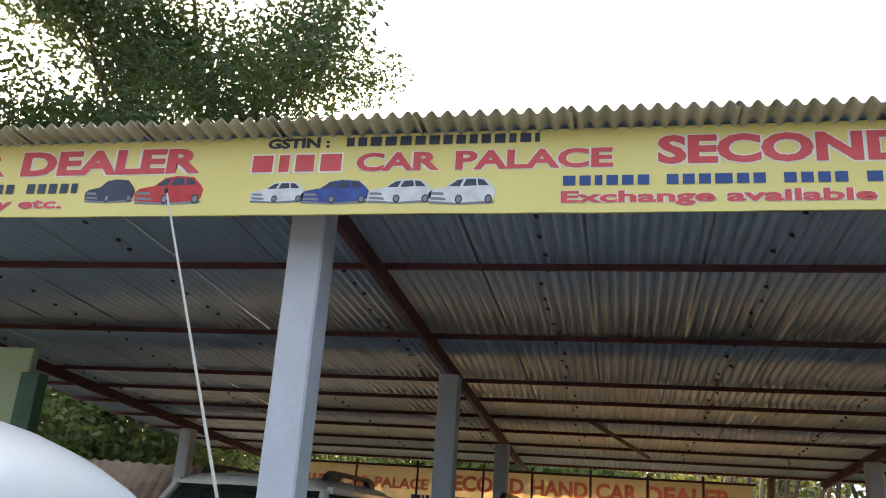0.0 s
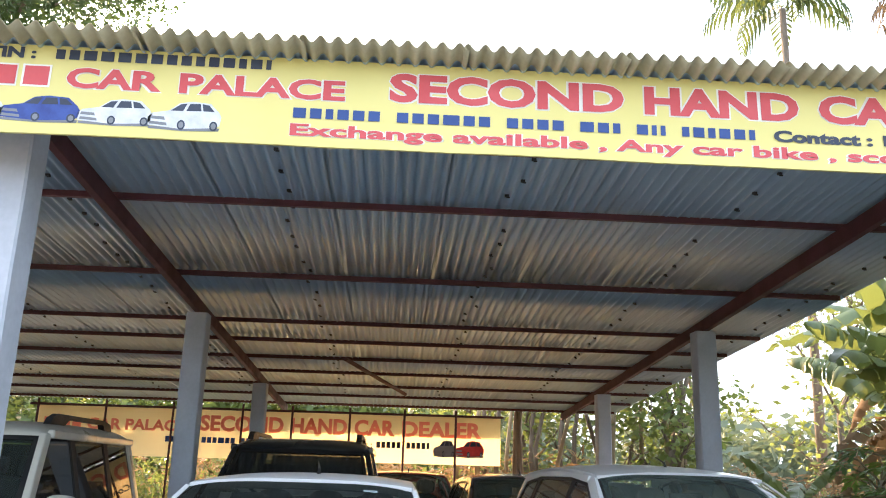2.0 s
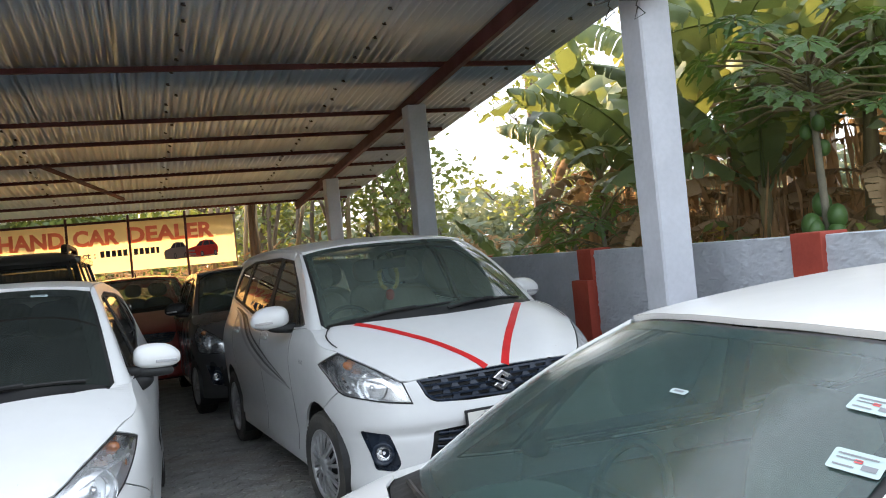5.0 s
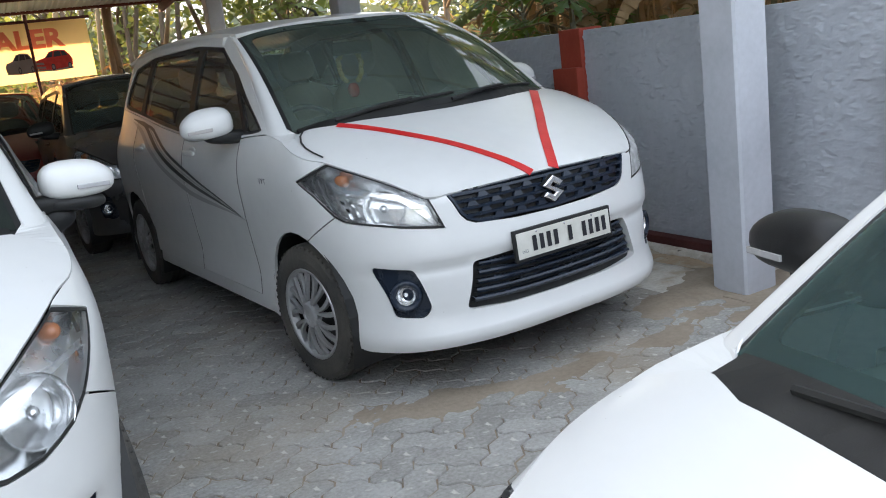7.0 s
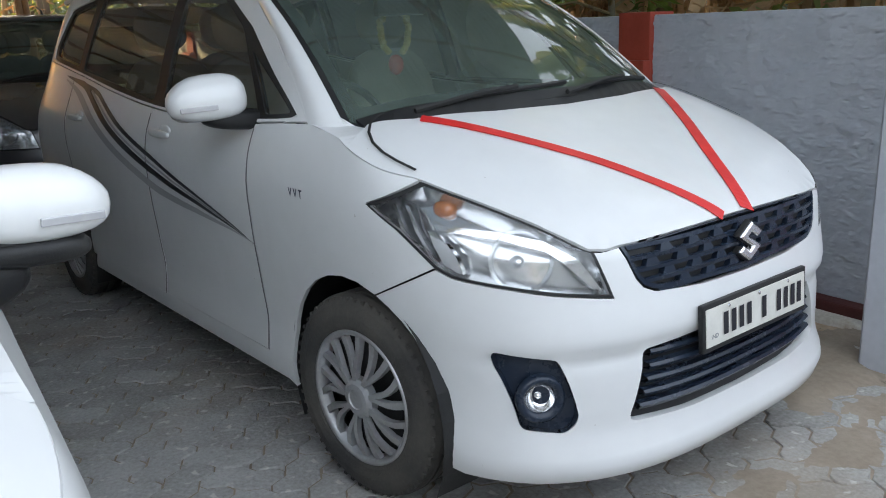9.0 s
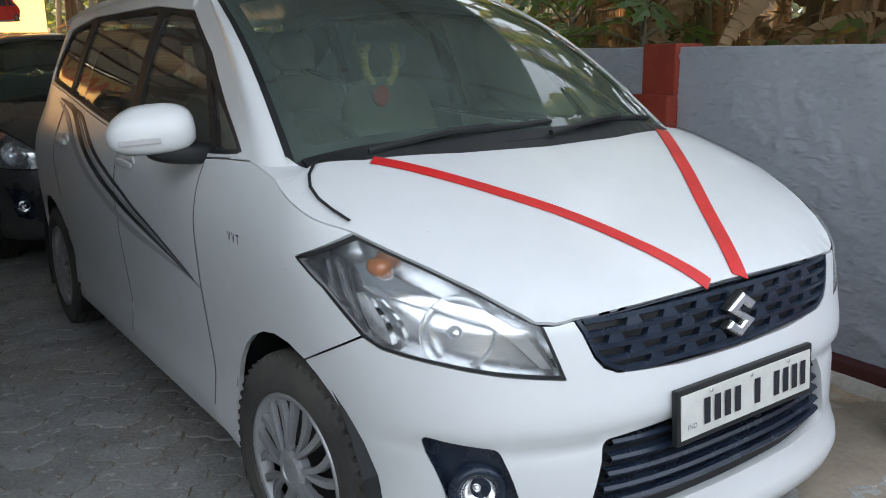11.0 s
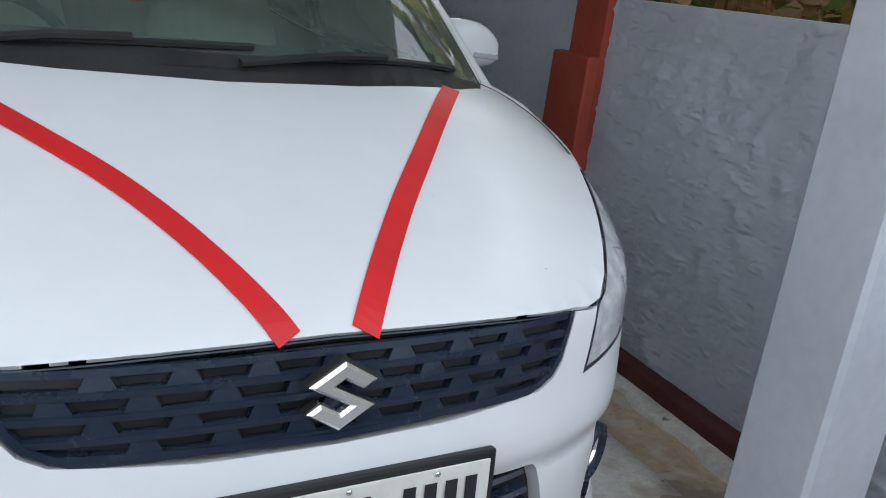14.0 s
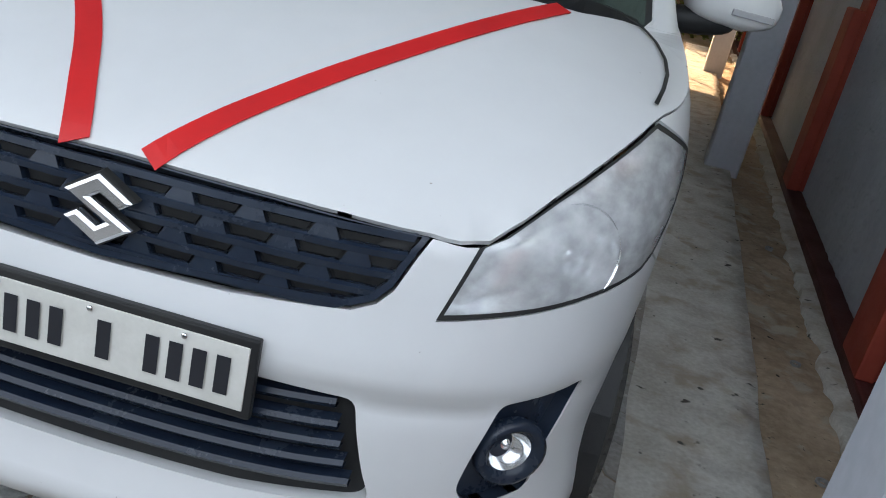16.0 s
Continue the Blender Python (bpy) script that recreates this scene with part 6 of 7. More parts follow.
        bow = .05 * (1 - u * u)
        return (u * w, 1.34 + .63 * v - bow, 1.125 + .635 * v)
    def patch(name, u0, u1, v0, v1, material, lift, text):
        pts = [pane(u0 + (u1 - u0) * i / 12, v0 + (v1 - v0) * j / 4) for j in range(5) for i in range(13)]
        pts = [(x, y - lift, z + lift * .6) for x, y, z in pts]
        pydata(name, pts, [(j * 13 + i, j * 13 + i + 1, j * 13 + i + 14, j * 13 + i + 13) for j in range(4) for i in range(12)], material, car, text, smooth=True)
    patch("windscreen", -1, 1, 0, 1, screen, 0, "dark windscreen")
    patch("screen_border", -1, 1, .93, 1, BLACK_PLASTIC, .003, "black upper border of the windscreen")
    for u in (-1, .95):
        patch("screen_border", u, u + .05, 0, .93, BLACK_PLASTIC, .003, "black side border of the windscreen")
    pydata("rear_window", [(-.66, 4.30, 1.16), (.66, 4.30, 1.16), (.58, 4.235, 1.72), (-.58, 4.235, 1.72)], [(0, 1, 2, 3)], TINTED, car, "dark rear window")
    # roof: flat, with a rolled rim and a raised middle
    def crown(p, q):
        return 1.752 + .135 * max(0, 1 - abs(p) ** 6) ** .5 * max(0, 1 - abs(q) ** 9) ** .5 * (1 - .25 * max(0, -q) ** 3)
    verts, faces, nu, nv = [], [], 24, 28
    for j in range(nv + 1):
        q = math.sin((j / nv * 2 - 1) * math.pi / 2)
        for i in range(nu + 1):
            p = math.sin((i / nu * 2 - 1) * math.pi / 2)
            verts.append((p * (.715 - .03 * max(0, -q) ** 4), 3.08 + q * 1.16, crown(p, q)))
    for j in range(nv):
        for i in range(nu):
            c = j * (nu + 1) + i
            faces.append((c, c + 1, c + nu + 2, c + nu + 1))
    roof_top = pydata("roof", verts, faces, paint, car, smooth=True)
    box_part("headliner", (-.66, .66, 2.0, 4.16, 1.735, 1.75), CABIN, car, "dark headliner")
    profile = [(2.22, 0), (2.28, .055), (2.40, .092), (3.62, .098), (3.80, .07), (3.86, 0), (3.64, 0), (3.58, .058), (2.66, .056), (2.56, 0)]
    for s in (1, -1):
        base = crown(.80, 0) - .012
        bm = bmesh.new()
        rows = [[bm.verts.new((s * .57 + x, y, base + z)) for y, z in profile] for x in (-.028, .028)]
        bm.faces.new(rows[0]); bm.faces.new(list(reversed(rows[1])))
        for i in range(len(profile)):
            k = (i + 1) % len(profile)
            bm.faces.new((rows[0][k], rows[0][i], rows[1][i], rows[1][k]))
        bmesh.ops.recalc_face_normals(bm, faces=bm.faces)
        part("roof_rail", bm, BLACK_PLASTIC, car, "black roof rail")
    # nose
    box_part("grille", (-.46, .46, -.012, .05, .66, .86), BLACK_PLASTIC, car, "black grille with upright bars", bevel=.01)
    for k in range(7):
        x = -.36 + .12 * k
        box_part("grille_bar", (x - .018, x + .018, -.026, -.008, .67, .85), paint, car, bevel=.004)
    box_part("front_bumper", (-.86, .86, -.10, .10, .38, .62), BLACK_PLASTIC, car, "black front bumper", bevel=.04)
    box_part("rear_bumper", (-.86, .86, 4.34, 4.50, .38, .60), BLACK_PLASTIC, car, "black rear bumper", bevel=.04)
    return car


boxy_suv("cream_suv", "cream boxy sport utility car with black roof rails behind the column", pose(-1.33, 6.05, 0, 0, 0, 1), CREAM_PAINT, DARK_SCREEN)
boxy_suv("black_suv", "black boxy sport utility car with roof rails deep in the shed", pose(1.04, 8.55, 0), BLACK_PAINT, TINTED, (1.05, 1.0, 1.0))


def micro_van():
    """A small box-shaped van with a bulging roof cap and a drip gutter."""
    x0, x1, y0, y1 = -2.40, 0.86, 1.38, 2.78
    v = thing("white_van", pose(0, 0, 0), "small white van with a bulging roof and drip gutter", "van", "parked cars")
    body = box_part("body", (x0, x1, y0, y1, 0.24, 1.50), WHITE_PAINT, v, bevel=0.09)
    n, k = 36, 20
    verts, faces = [], []
    for i in range(n + 1):
        a = i / n * 2 - 1
        for j in range(k + 1):
            b = j / k * 2 - 1
            # dense towards the rims, where the cap rolls down
            p, q = math.sin(a * math.pi / 2), math.sin(b * math.pi / 2)
            h = 0.245 * max(0.0, 1 - abs(p) ** 5.0) ** 0.5 * max(0.0, 1 - abs(q) ** 6.0) ** 0.5
            verts.append(((x0 + x1) / 2 - 0.03 + p * (x1 - x0) * 0.485, (y0 + y1) / 2 + q * 0.68, 1.515 + h))
    for i in range(n):
        for j in range(k):
            c = i * (k + 1) + j
            faces.append((c, c + k + 1, c + k + 2, c + 1))
    pydata("roof_cap", verts, faces, WHITE_PAINT, v, "bulging white roof cap", smooth=True)
    loop = rounded([(x0 + 0.02, y0 + 0.01), (x1 + 0.02, y0 + 0.01), (x1 + 0.02, y1 - 0.01), (x0 + 0.02, y1 - 0.01)], 0.12, 6)
    bm = bmesh.new()
    rows = []
    for dx, z in ((0.0, 1.487), (0.018, 1.487), (0.022, 1.522), (0.014, 1.524), (0.006, 1.506), (-0.05, 1.510)):
        cx, cy = (x0 + x1) / 2, (y0 + y1) / 2
        rows.append([bm.verts.new((x + math.copysign(dx, x - cx), y + math.copysign(dx, y - cy), z)) for x, y in loop])
    for r0, r1 in zip(rows, rows[1:]):
        for i in range(len(loop)):
            bm.faces.new((r0[i], r0[(i + 1) % len(loop)], r1[(i + 1) % len(loop)], r1[i]))
    part("drip_gutter", bm, WHITE_PAINT, v, "white drip gutter with a rolled lip")
    for s, y in ((-1, y0), (1, y1)):
        for a, b in ((-2.15, -1.45), (-1.35, -0.45), (-0.35, 0.50)):
            box_part("side_window", (a, b, y - 0.006, y + 0.006, 0.95, 1.38), BLACK_PLASTIC, v, "dark side window", bevel=0.005)
    box_part("rear_window", (x1 - 0.004, x1 + 0.008, y0 + 0.2, y1 - 0.2, 0.95, 1.36), BLACK_PLASTIC, v, "dark rear window", bevel=0.005)
    for y in (y0 + 0.1, y1 - 0.1):
        box_part("tail_lamp", (x1 - 0.01, x1 + 0.018, y - 0.06, y + 0.06, 0.55, 0.80), RED_TAPE, v, "red tail lamp", bevel=0.008)
    for x in (-1.95, 0.18):
        for s, y in ((-1, y0 + 0.03), (1, y1 - 0.03)):
            w = copy_thing(WHEELS[0], Matrix())
            w.parent, w.matrix_basis = v, pose(x, y, 0.312, 0, 0, 90) @ Matrix.Diagonal((s, 1, 1, 1))
    return v


micro_van()

# stickers on the panes, the garland, and the rod beside the van
def pane_sticker(car, S, s0, t0, w, h, tilt=0.0, inks=(), lift=0.004):
    """A paper sticker that lies on a windscreen."""
    mid = Vector(S.screen(s0, t0))
    right = (Vector(S.screen(s0 + 0.02, t0)) - Vector(S.screen(s0 - 0.02, t0))).normalized()
    up = (Vector(S.screen(s0, t0 + 0.02)) - Vector(S.screen(s0, t0 - 0.02))).normalized()
    out = right.cross(up).normalized()
    m = Matrix((right, up, out)).transposed().to_4x4()
    m.translation = mid + out * lift
    m = m @ pose(0, 0, 0, 0, 0, tilt)
    st = pydata("sticker", rounded_sheet(w, h), [tuple(range(20))], STICKER, car, "white paper sticker on the glass")
    st.matrix_basis = m
    for x0, x1, y0, y1, ink in inks:
        pydata("print_bar", [(x0 * w, y0 * h, 0.0012), (x1 * w, y0 * h, 0.0012), (x1 * w, y1 * h, 0.0012), (x0 * w, y1 * h, 0.0012)], [(0, 1, 2, 3)], ink, st)


def rounded_sheet(w, h):
    return [(x, y, 0.0) for x, y in rounded([(-w / 2, -h / 2), (w / 2, -h / 2), (w / 2, h / 2), (-w / 2, h / 2)], 0.006)]


PRINTS = [(-0.4, 0.35, 0.22, 0.30, INK_GREY), (-0.4, 0.1, 0.02, 0.09, INK_GREY), (0.12, 0.4, -0.3, -0.05, INK_GREY), (-0.4, 0.0, -0.32, -0.24, INK_GREY), (-0.05, 0.1, -0.05, 0.12, INK_RED)]
pane_sticker(near_car, SALOON, .91, .585, .085, .052, 8, PRINTS)
pane_sticker(near_car, SALOON, .835, .75, .085, .048, 4, PRINTS)
pane_sticker(near_car, HATCH, .22, .65, .055, .018, 0, [(-0.3, 0.3, -0.2, 0.2, INK_GREY)])
pane_sticker(hatch_car, HATCH, .62, .88, .075, .028, 0, [(-0.35, 0.35, -0.15, 0.15, INK_GREY)])


def garland(car):
    """The string of flowers that hangs behind the windscreen."""
    r = random.Random(6)
    g = new("garland")
    g.parent = car
    tagged(g, "yellow and red flower garland behind the windscreen")
    line = [Vector((0.07 * math.sin(a), 0.86, 1.43 - 0.09 * (1 - math.cos(a)))) for a in np.linspace(-2.6, 2.6, 30)]
    red = mat("red_flower", (0.6, 0.04, 0.03), rough=0.8)
    for i, p in enumerate(line):
        bm = bmesh.new()
        egg(bm, p + Vector((r.uniform(-1, 1), r.uniform(-1, 1), r.uniform(-1, 1))) * 0.004, (0.016, 0.014, 0.013), 2.0, nu=8, nv=5)
        part("flower", bm, red if i in (13, 14, 15, 16) else GARLAND, g)
    bm = bmesh.new()
    egg(bm, (0.0, 0.86, 1.21), (0.034, 0.022, 0.04), 2.2, nu=12, nv=8)
    part("tassel", bm, red, g, "red flower tassel", smooth=True)
    box_part("interior_mirror", (-0.12, 0.12, 0.80, 0.83, 1.40, 1.47), CABIN, car, "dark interior mirror", bevel=0.01)


garland(mpv)
ROD = [(1.50, 1.84, -0.01), (1.47, 1.825, 1.05), (1.365, 1.80, 1.545), (1.26, 1.78, 1.87)]
rod = thing("aerial_rod", pose(0, 0, 0), "long thin pale flexible rod standing beside the van", "aerial")
bm = bmesh.new()
tube(bm, ROD, [0.004, 0.003, 0.0018, 0.0011], 8)
part("rod", bm, mat("pale_rod", (0.5, 0.48, 0.42), (0.4, 0.38, 0.33), rough=0.5), rod, smooth=True)
bm = bmesh.new()
egg(bm, ROD[-1], (0.0022, 0.0022, 0.004), 2.0, nu=10, nv=8)
part("rod_tip", bm, BLACK_PLASTIC, rod, "dark knob at the rod's end", smooth=True)


# ---- plants ----
BANANA_GREEN = leafy("banana_leaf", (0.16, 0.205, 0.09), (0.10, 0.14, 0.058), (0.27, 0.33, 0.08), rough=0.34, scale=3, rand=0.4, share=0.25)
BANANA_PALE = leafy("pale_banana_leaf", (0.19, 0.215, 0.085), (0.11, 0.14, 0.05), (0.34, 0.37, 0.08), rough=0.4, scale=3, rand=0.4, share=0.3)
BANANA_DRY = leafy("dry_banana_leaf", (0.37, 0.26, 0.14), (0.20, 0.13, 0.068), (0.42, 0.25, 0.10), rough=0.85, scale=6, rand=0.4, share=0.25)
STEM = mat("banana_stem", (0.20, 0.17, 0.075), (0.10, 0.075, 0.04), scale=4, rough=0.7, bump=0.3, bump_scale=14, stretch=(3, 3, 0.4))
PAPAYA_LEAF = leafy("papaya_leaf", (0.085, 0.165, 0.048), (0.055, 0.115, 0.032), (0.22, 0.32, 0.04), rough=0.45, scale=5, rand=0.4, share=0.35)
PAPAYA_FRUIT = mat("green_papaya", (0.075, 0.15, 0.035), (0.05, 0.105, 0.025), scale=6, rough=0.4, bump=0.1, bump_scale=20)
BARK = mat("grey_brown_bark", (0.19, 0.155, 0.115), (0.095, 0.075, 0.055), scale=3, rough=0.9, bump=0.9, bump_scale=18, stretch=(2, 2, 0.5))
TREE_LEAF = leafy("dark_tree_leaf", (0.042, 0.075, 0.022), (0.024, 0.046, 0.014), (0.10, 0.15, 0.03), rough=0.5, scale=0.8, rand=0.2, share=0.3)
BUSH_LEAF = leafy("bush_leaf", (0.12, 0.16, 0.055), (0.07, 0.10, 0.034), (0.26, 0.31, 0.06), rough=0.5, scale=0.9, rand=0.2, share=0.38)
YELLOW_LEAF = leafy("yellow_leaf", (0.42, 0.34, 0.05), (0.26, 0.20, 0.04), (0.55, 0.42, 0.06), rough=0.6, scale=2, rand=0.2, share=0.4)
BAMBOO = mat("dry_bamboo", (0.30, 0.24, 0.13), (0.17, 0.125, 0.07), scale=3, rough=0.6, stretch=(2, 2, 0.4))
FROND = leafy("palm_frond", (0.06, 0.10, 0.03), (0.035, 0.06, 0.02), (0.16, 0.2, 0.04), rough=0.5, rand=0.3, share=0.3)
FROND_DRY = leafy("dry_palm_frond", (0.17, 0.13, 0.09), (0.10, 0.075, 0.05), (0.16, 0.12, 0.07), rough=0.85, rand=0.3, share=0.2)


def leaf_cloud(name, centres, count, radius, size, material, parent, seed, squash=0.8, label="", kind="", slim=0.24):
    """Many small pointed leaves round the given centres, in one mesh."""
    rng = np.random.default_rng(seed)
    c = np.array(centres, float)
    pick = c[rng.integers(0, len(c), count)]
    off = rng.normal(size=(count, 3))
    off /= np.linalg.norm(off, axis=1)[:, None]
    off *= (rng.random((count, 1)) ** 0.45) * radius
    off[:, 2] *= squash
    p = pick + off
    a = rng.normal(size=(count, 3))
    a[:, 2] = a[:, 2] * 0.5 - 0.35
    a /= np.linalg.norm(a, axis=1)[:, None]
    b = np.cross(a, rng.normal(size=(count, 3)))
    b /= np.linalg.norm(b, axis=1)[:, None]
    s = size * (0.6 + 0.8 * rng.random((count, 1)))
    n = np.cross(a, b)
    v = np.empty((count, 4, 3))
    v[:, 0], v[:, 1], v[:, 2], v[:, 3] = p, p + a * s * 0.5 + b * s * slim + n * s * 0.06, p + a * s, p + a * s * 0.5 - b * s * slim + n * s * 0.06
    me = bpy.data.meshes.new(name)
    me.vertices.add(count * 4)
    me.vertices.foreach_set("co", v.reshape(-1))
    me.loops.add(count * 4)
    me.loops.foreach_set("vertex_index", np.arange(count * 4))
    me.polygons.add(count)
    me.polygons.foreach_set("loop_start", np.arange(count) * 4)
    me.update(calc_edges=True)
    ob = part_mesh(name, me, material, parent, label)
    return tagged(ob, kind=kind) if kind else ob


def tree(name, label, x, y, height, spread, seed, leaf, count, leaf_size, trunk_r=0.16, bare=0.35, clump=0.9, group="trees behind the shed", lean=0.1):
    rng = random.Random(seed)
    t = thing(name, pose(x, y, -0.1), label, "tree", group)
    wood = bmesh.new()
    ends = []
    trunk = [Vector((lean * height * (k / 8) ** 1.5 + rng.uniform(-1, 1) * 0.04 * height * k / 8, rng.uniform(-1, 1) * 0.04 * height * k / 8, height * 0.72 * k / 8)) for k in range(9)]
    tube(wood, trunk, [trunk_r * (1 - 0.65 * k / 8) for k in range(9)], 10)
    for i in range(11):
        f = bare + (1 - bare) * i / 11
        p0 = trunk[int(f * 8)]
        ang = i * 2.4 + rng.uniform(-0.4, 0.4)
        reach = spread * (1.05 - 0.45 * f) * rng.uniform(0.75, 1.15)
        rise = height * (0.10 + 0.18 * f) * rng.uniform(0.7, 1.3)
        limb = [p0 + Vector((math.cos(ang) * reach * s, math.sin(ang) * reach * s, rise * s ** 0.8 + rng.uniform(-1, 1) * 0.03 * height * s)) for s in (0, 0.3, 0.6, 1.0)]
        r = trunk_r * 0.45 * (1.1 - f * 0.5)
        tube(wood, limb, [r, r * 0.7, r * 0.45, r * 0.2], 7)
        for s0 in (1, 2, 3):
            for _ in range(3):
                q = limb[s0] + Vector((rng.uniform(-1, 1), rng.uniform(-1, 1), rng.uniform(0.0, 0.9))) * spread * 0.36
                tube(wood, [limb[s0], (limb[s0] + q) / 2 + Vector((0, 0, 0.05 * spread)), q], [r * 0.35, r * 0.22, r * 0.1], 5)
                ends += [q, (limb[s0] + q) / 2]
        ends.append(limb[3])
    ends += [trunk[8] + Vector((rng.uniform(-1, 1), rng.uniform(-1, 1), rng.uniform(0, 1.2))) * spread * 0.4 for _ in range(6)]
    part("trunk", wood, BARK, t, "grey-brown trunk and limbs", smooth=True)
    leaf_cloud("crown", ends, count, clump, leaf_size, leaf, t, seed, label="uneven crown of small leaves")
    return t


def banana_leaf(name, parent, start, ang, length, width, a0, a1, material, seed, torn=0.5):
    """One long leaf: a midrib that bows over, and a blade torn into strips on both sides."""
    rng = random.Random(seed)
    n = 32
    out = Vector((math.cos(ang), math.sin(ang), 0))
    side = Vector((-math.sin(ang), math.cos(ang), 0))
    p, mid, ups = Vector(start), [], []
    for k in range(n + 1):
        t = k / n
        a = radians(a0 + (a1 - a0) * t ** 1.25)
        way = out * math.sin(a) + Vector((0, 0, math.cos(a)))
        ups.append((out * -math.cos(a) + Vector((0, 0, math.sin(a)))).normalized())
        mid.append(p.copy())
        p = p + way * (length / n)
    verts, faces = [], []
    for k in range(n + 1):
        r = 0.022 * (1 - 0.85 * k / n) * width / 0.28
        for j in range(4):
            c, s = math.cos(j * math.pi / 2), math.sin(j * math.pi / 2)
            verts.append(mid[k] + side * c * r + ups[k] * (s * r - r))
    for k in range(n):
        for j in range(4):
            faces.append((k * 4 + j, k * 4 + (j + 1) % 4, k * 4 + 4 + (j + 1) % 4, k * 4 + 4 + j))
    for s in (1, -1):
        droop = rng.uniform(0.1, 0.5)
        prev = None
        for k in range(3, n + 1):
            t = (k - 3) / (n - 3)
            w = width * (math.sin(math.pi * min(1, t * 0.93 + 0.05)) ** 0.55) * (1 + 0.05 * math.sin(k * 1.9 + s) + rng.uniform(-0.03, 0.03))
            tear = rng.random() < torn and 0.08 < t < 0.98
            if tear and prev is not None:
                # a torn blade: the next strip starts a finger's breadth on, with a sag of its own
                droop = min(1.3, max(0.0, droop + rng.uniform(-0.35, 0.45)))
                root = mid[k - 1].lerp(mid[k], 0.22)
                prev = len(verts)
                for f, bend in ((0.0, 0.0), (0.5, 0.75), (1.0, 1.15)):
                    verts.append(root + side * s * w * f * math.cos(droop * bend) - ups[k] * w * f * math.sin(droop * bend))
            sag = droop + 0.15 * math.sin(k)
            base = len(verts)
            shift = (mid[min(k + 1, n)] - mid[k - 1]) * rng.uniform(-0.1, 0.1)
            for f, bend in ((0.0, 0.0), (0.5, 0.75), (1.0, 1.15)):
                verts.append(mid[k] + side * s * w * f * math.cos(sag * bend) - ups[k] * w * f * math.sin(sag * bend) + shift * f + ups[k] * (0.009 * (-1) ** k * f))
            if prev is not None:
                for j in range(2):
                    faces.append((prev + j, prev + j + 1, base + j + 1, base + j))
            prev = base
    ob = pydata(name, verts, faces, material, parent, smooth=True)
    return ob


def banana_plant(x, y, height, seed, leaves=8, dry=6, size=1.0, pale=0.2):
    rng = random.Random(seed)
    b = thing("banana_plant", pose(x, y, -0.1, 0, 0, rng.uniform(0, 360)), "banana plant with torn green leaves and hanging dry brown leaves", "banana plant", "banana plants behind the wall")
    top = Vector((rng.uniform(-0.2, 0.2), rng.uniform(-0.2, 0.2), height))
    bm = bmesh.new()
    tube(bm, [(0, 0, 0), top * 0.35 + Vector((0.03, 0, 0)), top * 0.7, top], [0.095, 0.08, 0.065, 0.045], 10)
    part("stem", bm, STEM, b, "fibrous brown-green stem", smooth=True)
    for i in range(leaves):
        ang = i * 2.39 + rng.uniform(-0.3, 0.3)
        young = i / leaves
        m = BANANA_PALE if rng.random() < pale else BANANA_GREEN
        banana_leaf("leaf", b, top - Vector((0, 0, 0.25 * (1 - young))), ang, size * rng.uniform(1.5, 2.3), size * rng.uniform(0.19, 0.27), 8 + 28 * (1 - young) + rng.uniform(-6, 6), 60 + 75 * (1 - young) + rng.uniform(-20, 20), m, seed * 31 + i, 0.12 + 0.42 * rng.random())
    for i in range(dry):
        ang = i * 2.1 + rng.uniform(-0.4, 0.4)
        banana_leaf("dry_leaf", b, top * rng.uniform(0.62, 0.95), ang, size * rng.uniform(0.9, 1.7), size * rng.uniform(0.09, 0.16), 70, 172 + rng.uniform(-14, 7), BANANA_DRY, seed * 37 + i, 0.6)
    return b


rng = random.Random(11)
for bx, by, bh, bl, bs in ((7.05, 11.3, 1.25, 6, 0.6), (7.85, 10.2, 2.5, 11, 1.1), (8.9, 11.4, 3.2, 10, 1.15), (7.6, 8.7, 2.1, 9, 1.0), (8.0, 8.2, 2.9, 10, 1.05), (8.9, 9.6, 3.2, 9, 1.15), (8.3, 7.6, 2.5, 9, 1.1),
                           (9.6, 7.9, 3.6, 9, 1.2), (9.2, 6.2, 2.9, 9, 1.1), (10.6, 6.6, 3.9, 9, 1.25), (10.0, 5.0, 3.0, 9, 1.1), (8.6, 5.4, 2.0, 8, 0.85), (11.6, 8.6, 4.2, 9, 1.2), (9.3, 3.9, 2.7, 8, 1.1), (11.6, 4.6, 3.8, 9, 1.2), (7.4, 7.0, 2.0, 9, 0.95), (7.9, 6.5, 2.6, 9, 1.0), (8.4, 4.2, 2.2, 9, 0.85), (12.6, 6.6, 4.4, 9, 1.2)):
    banana_plant(bx, by, bh, int(bx * 100 + by * 7), bl, 10, bs)


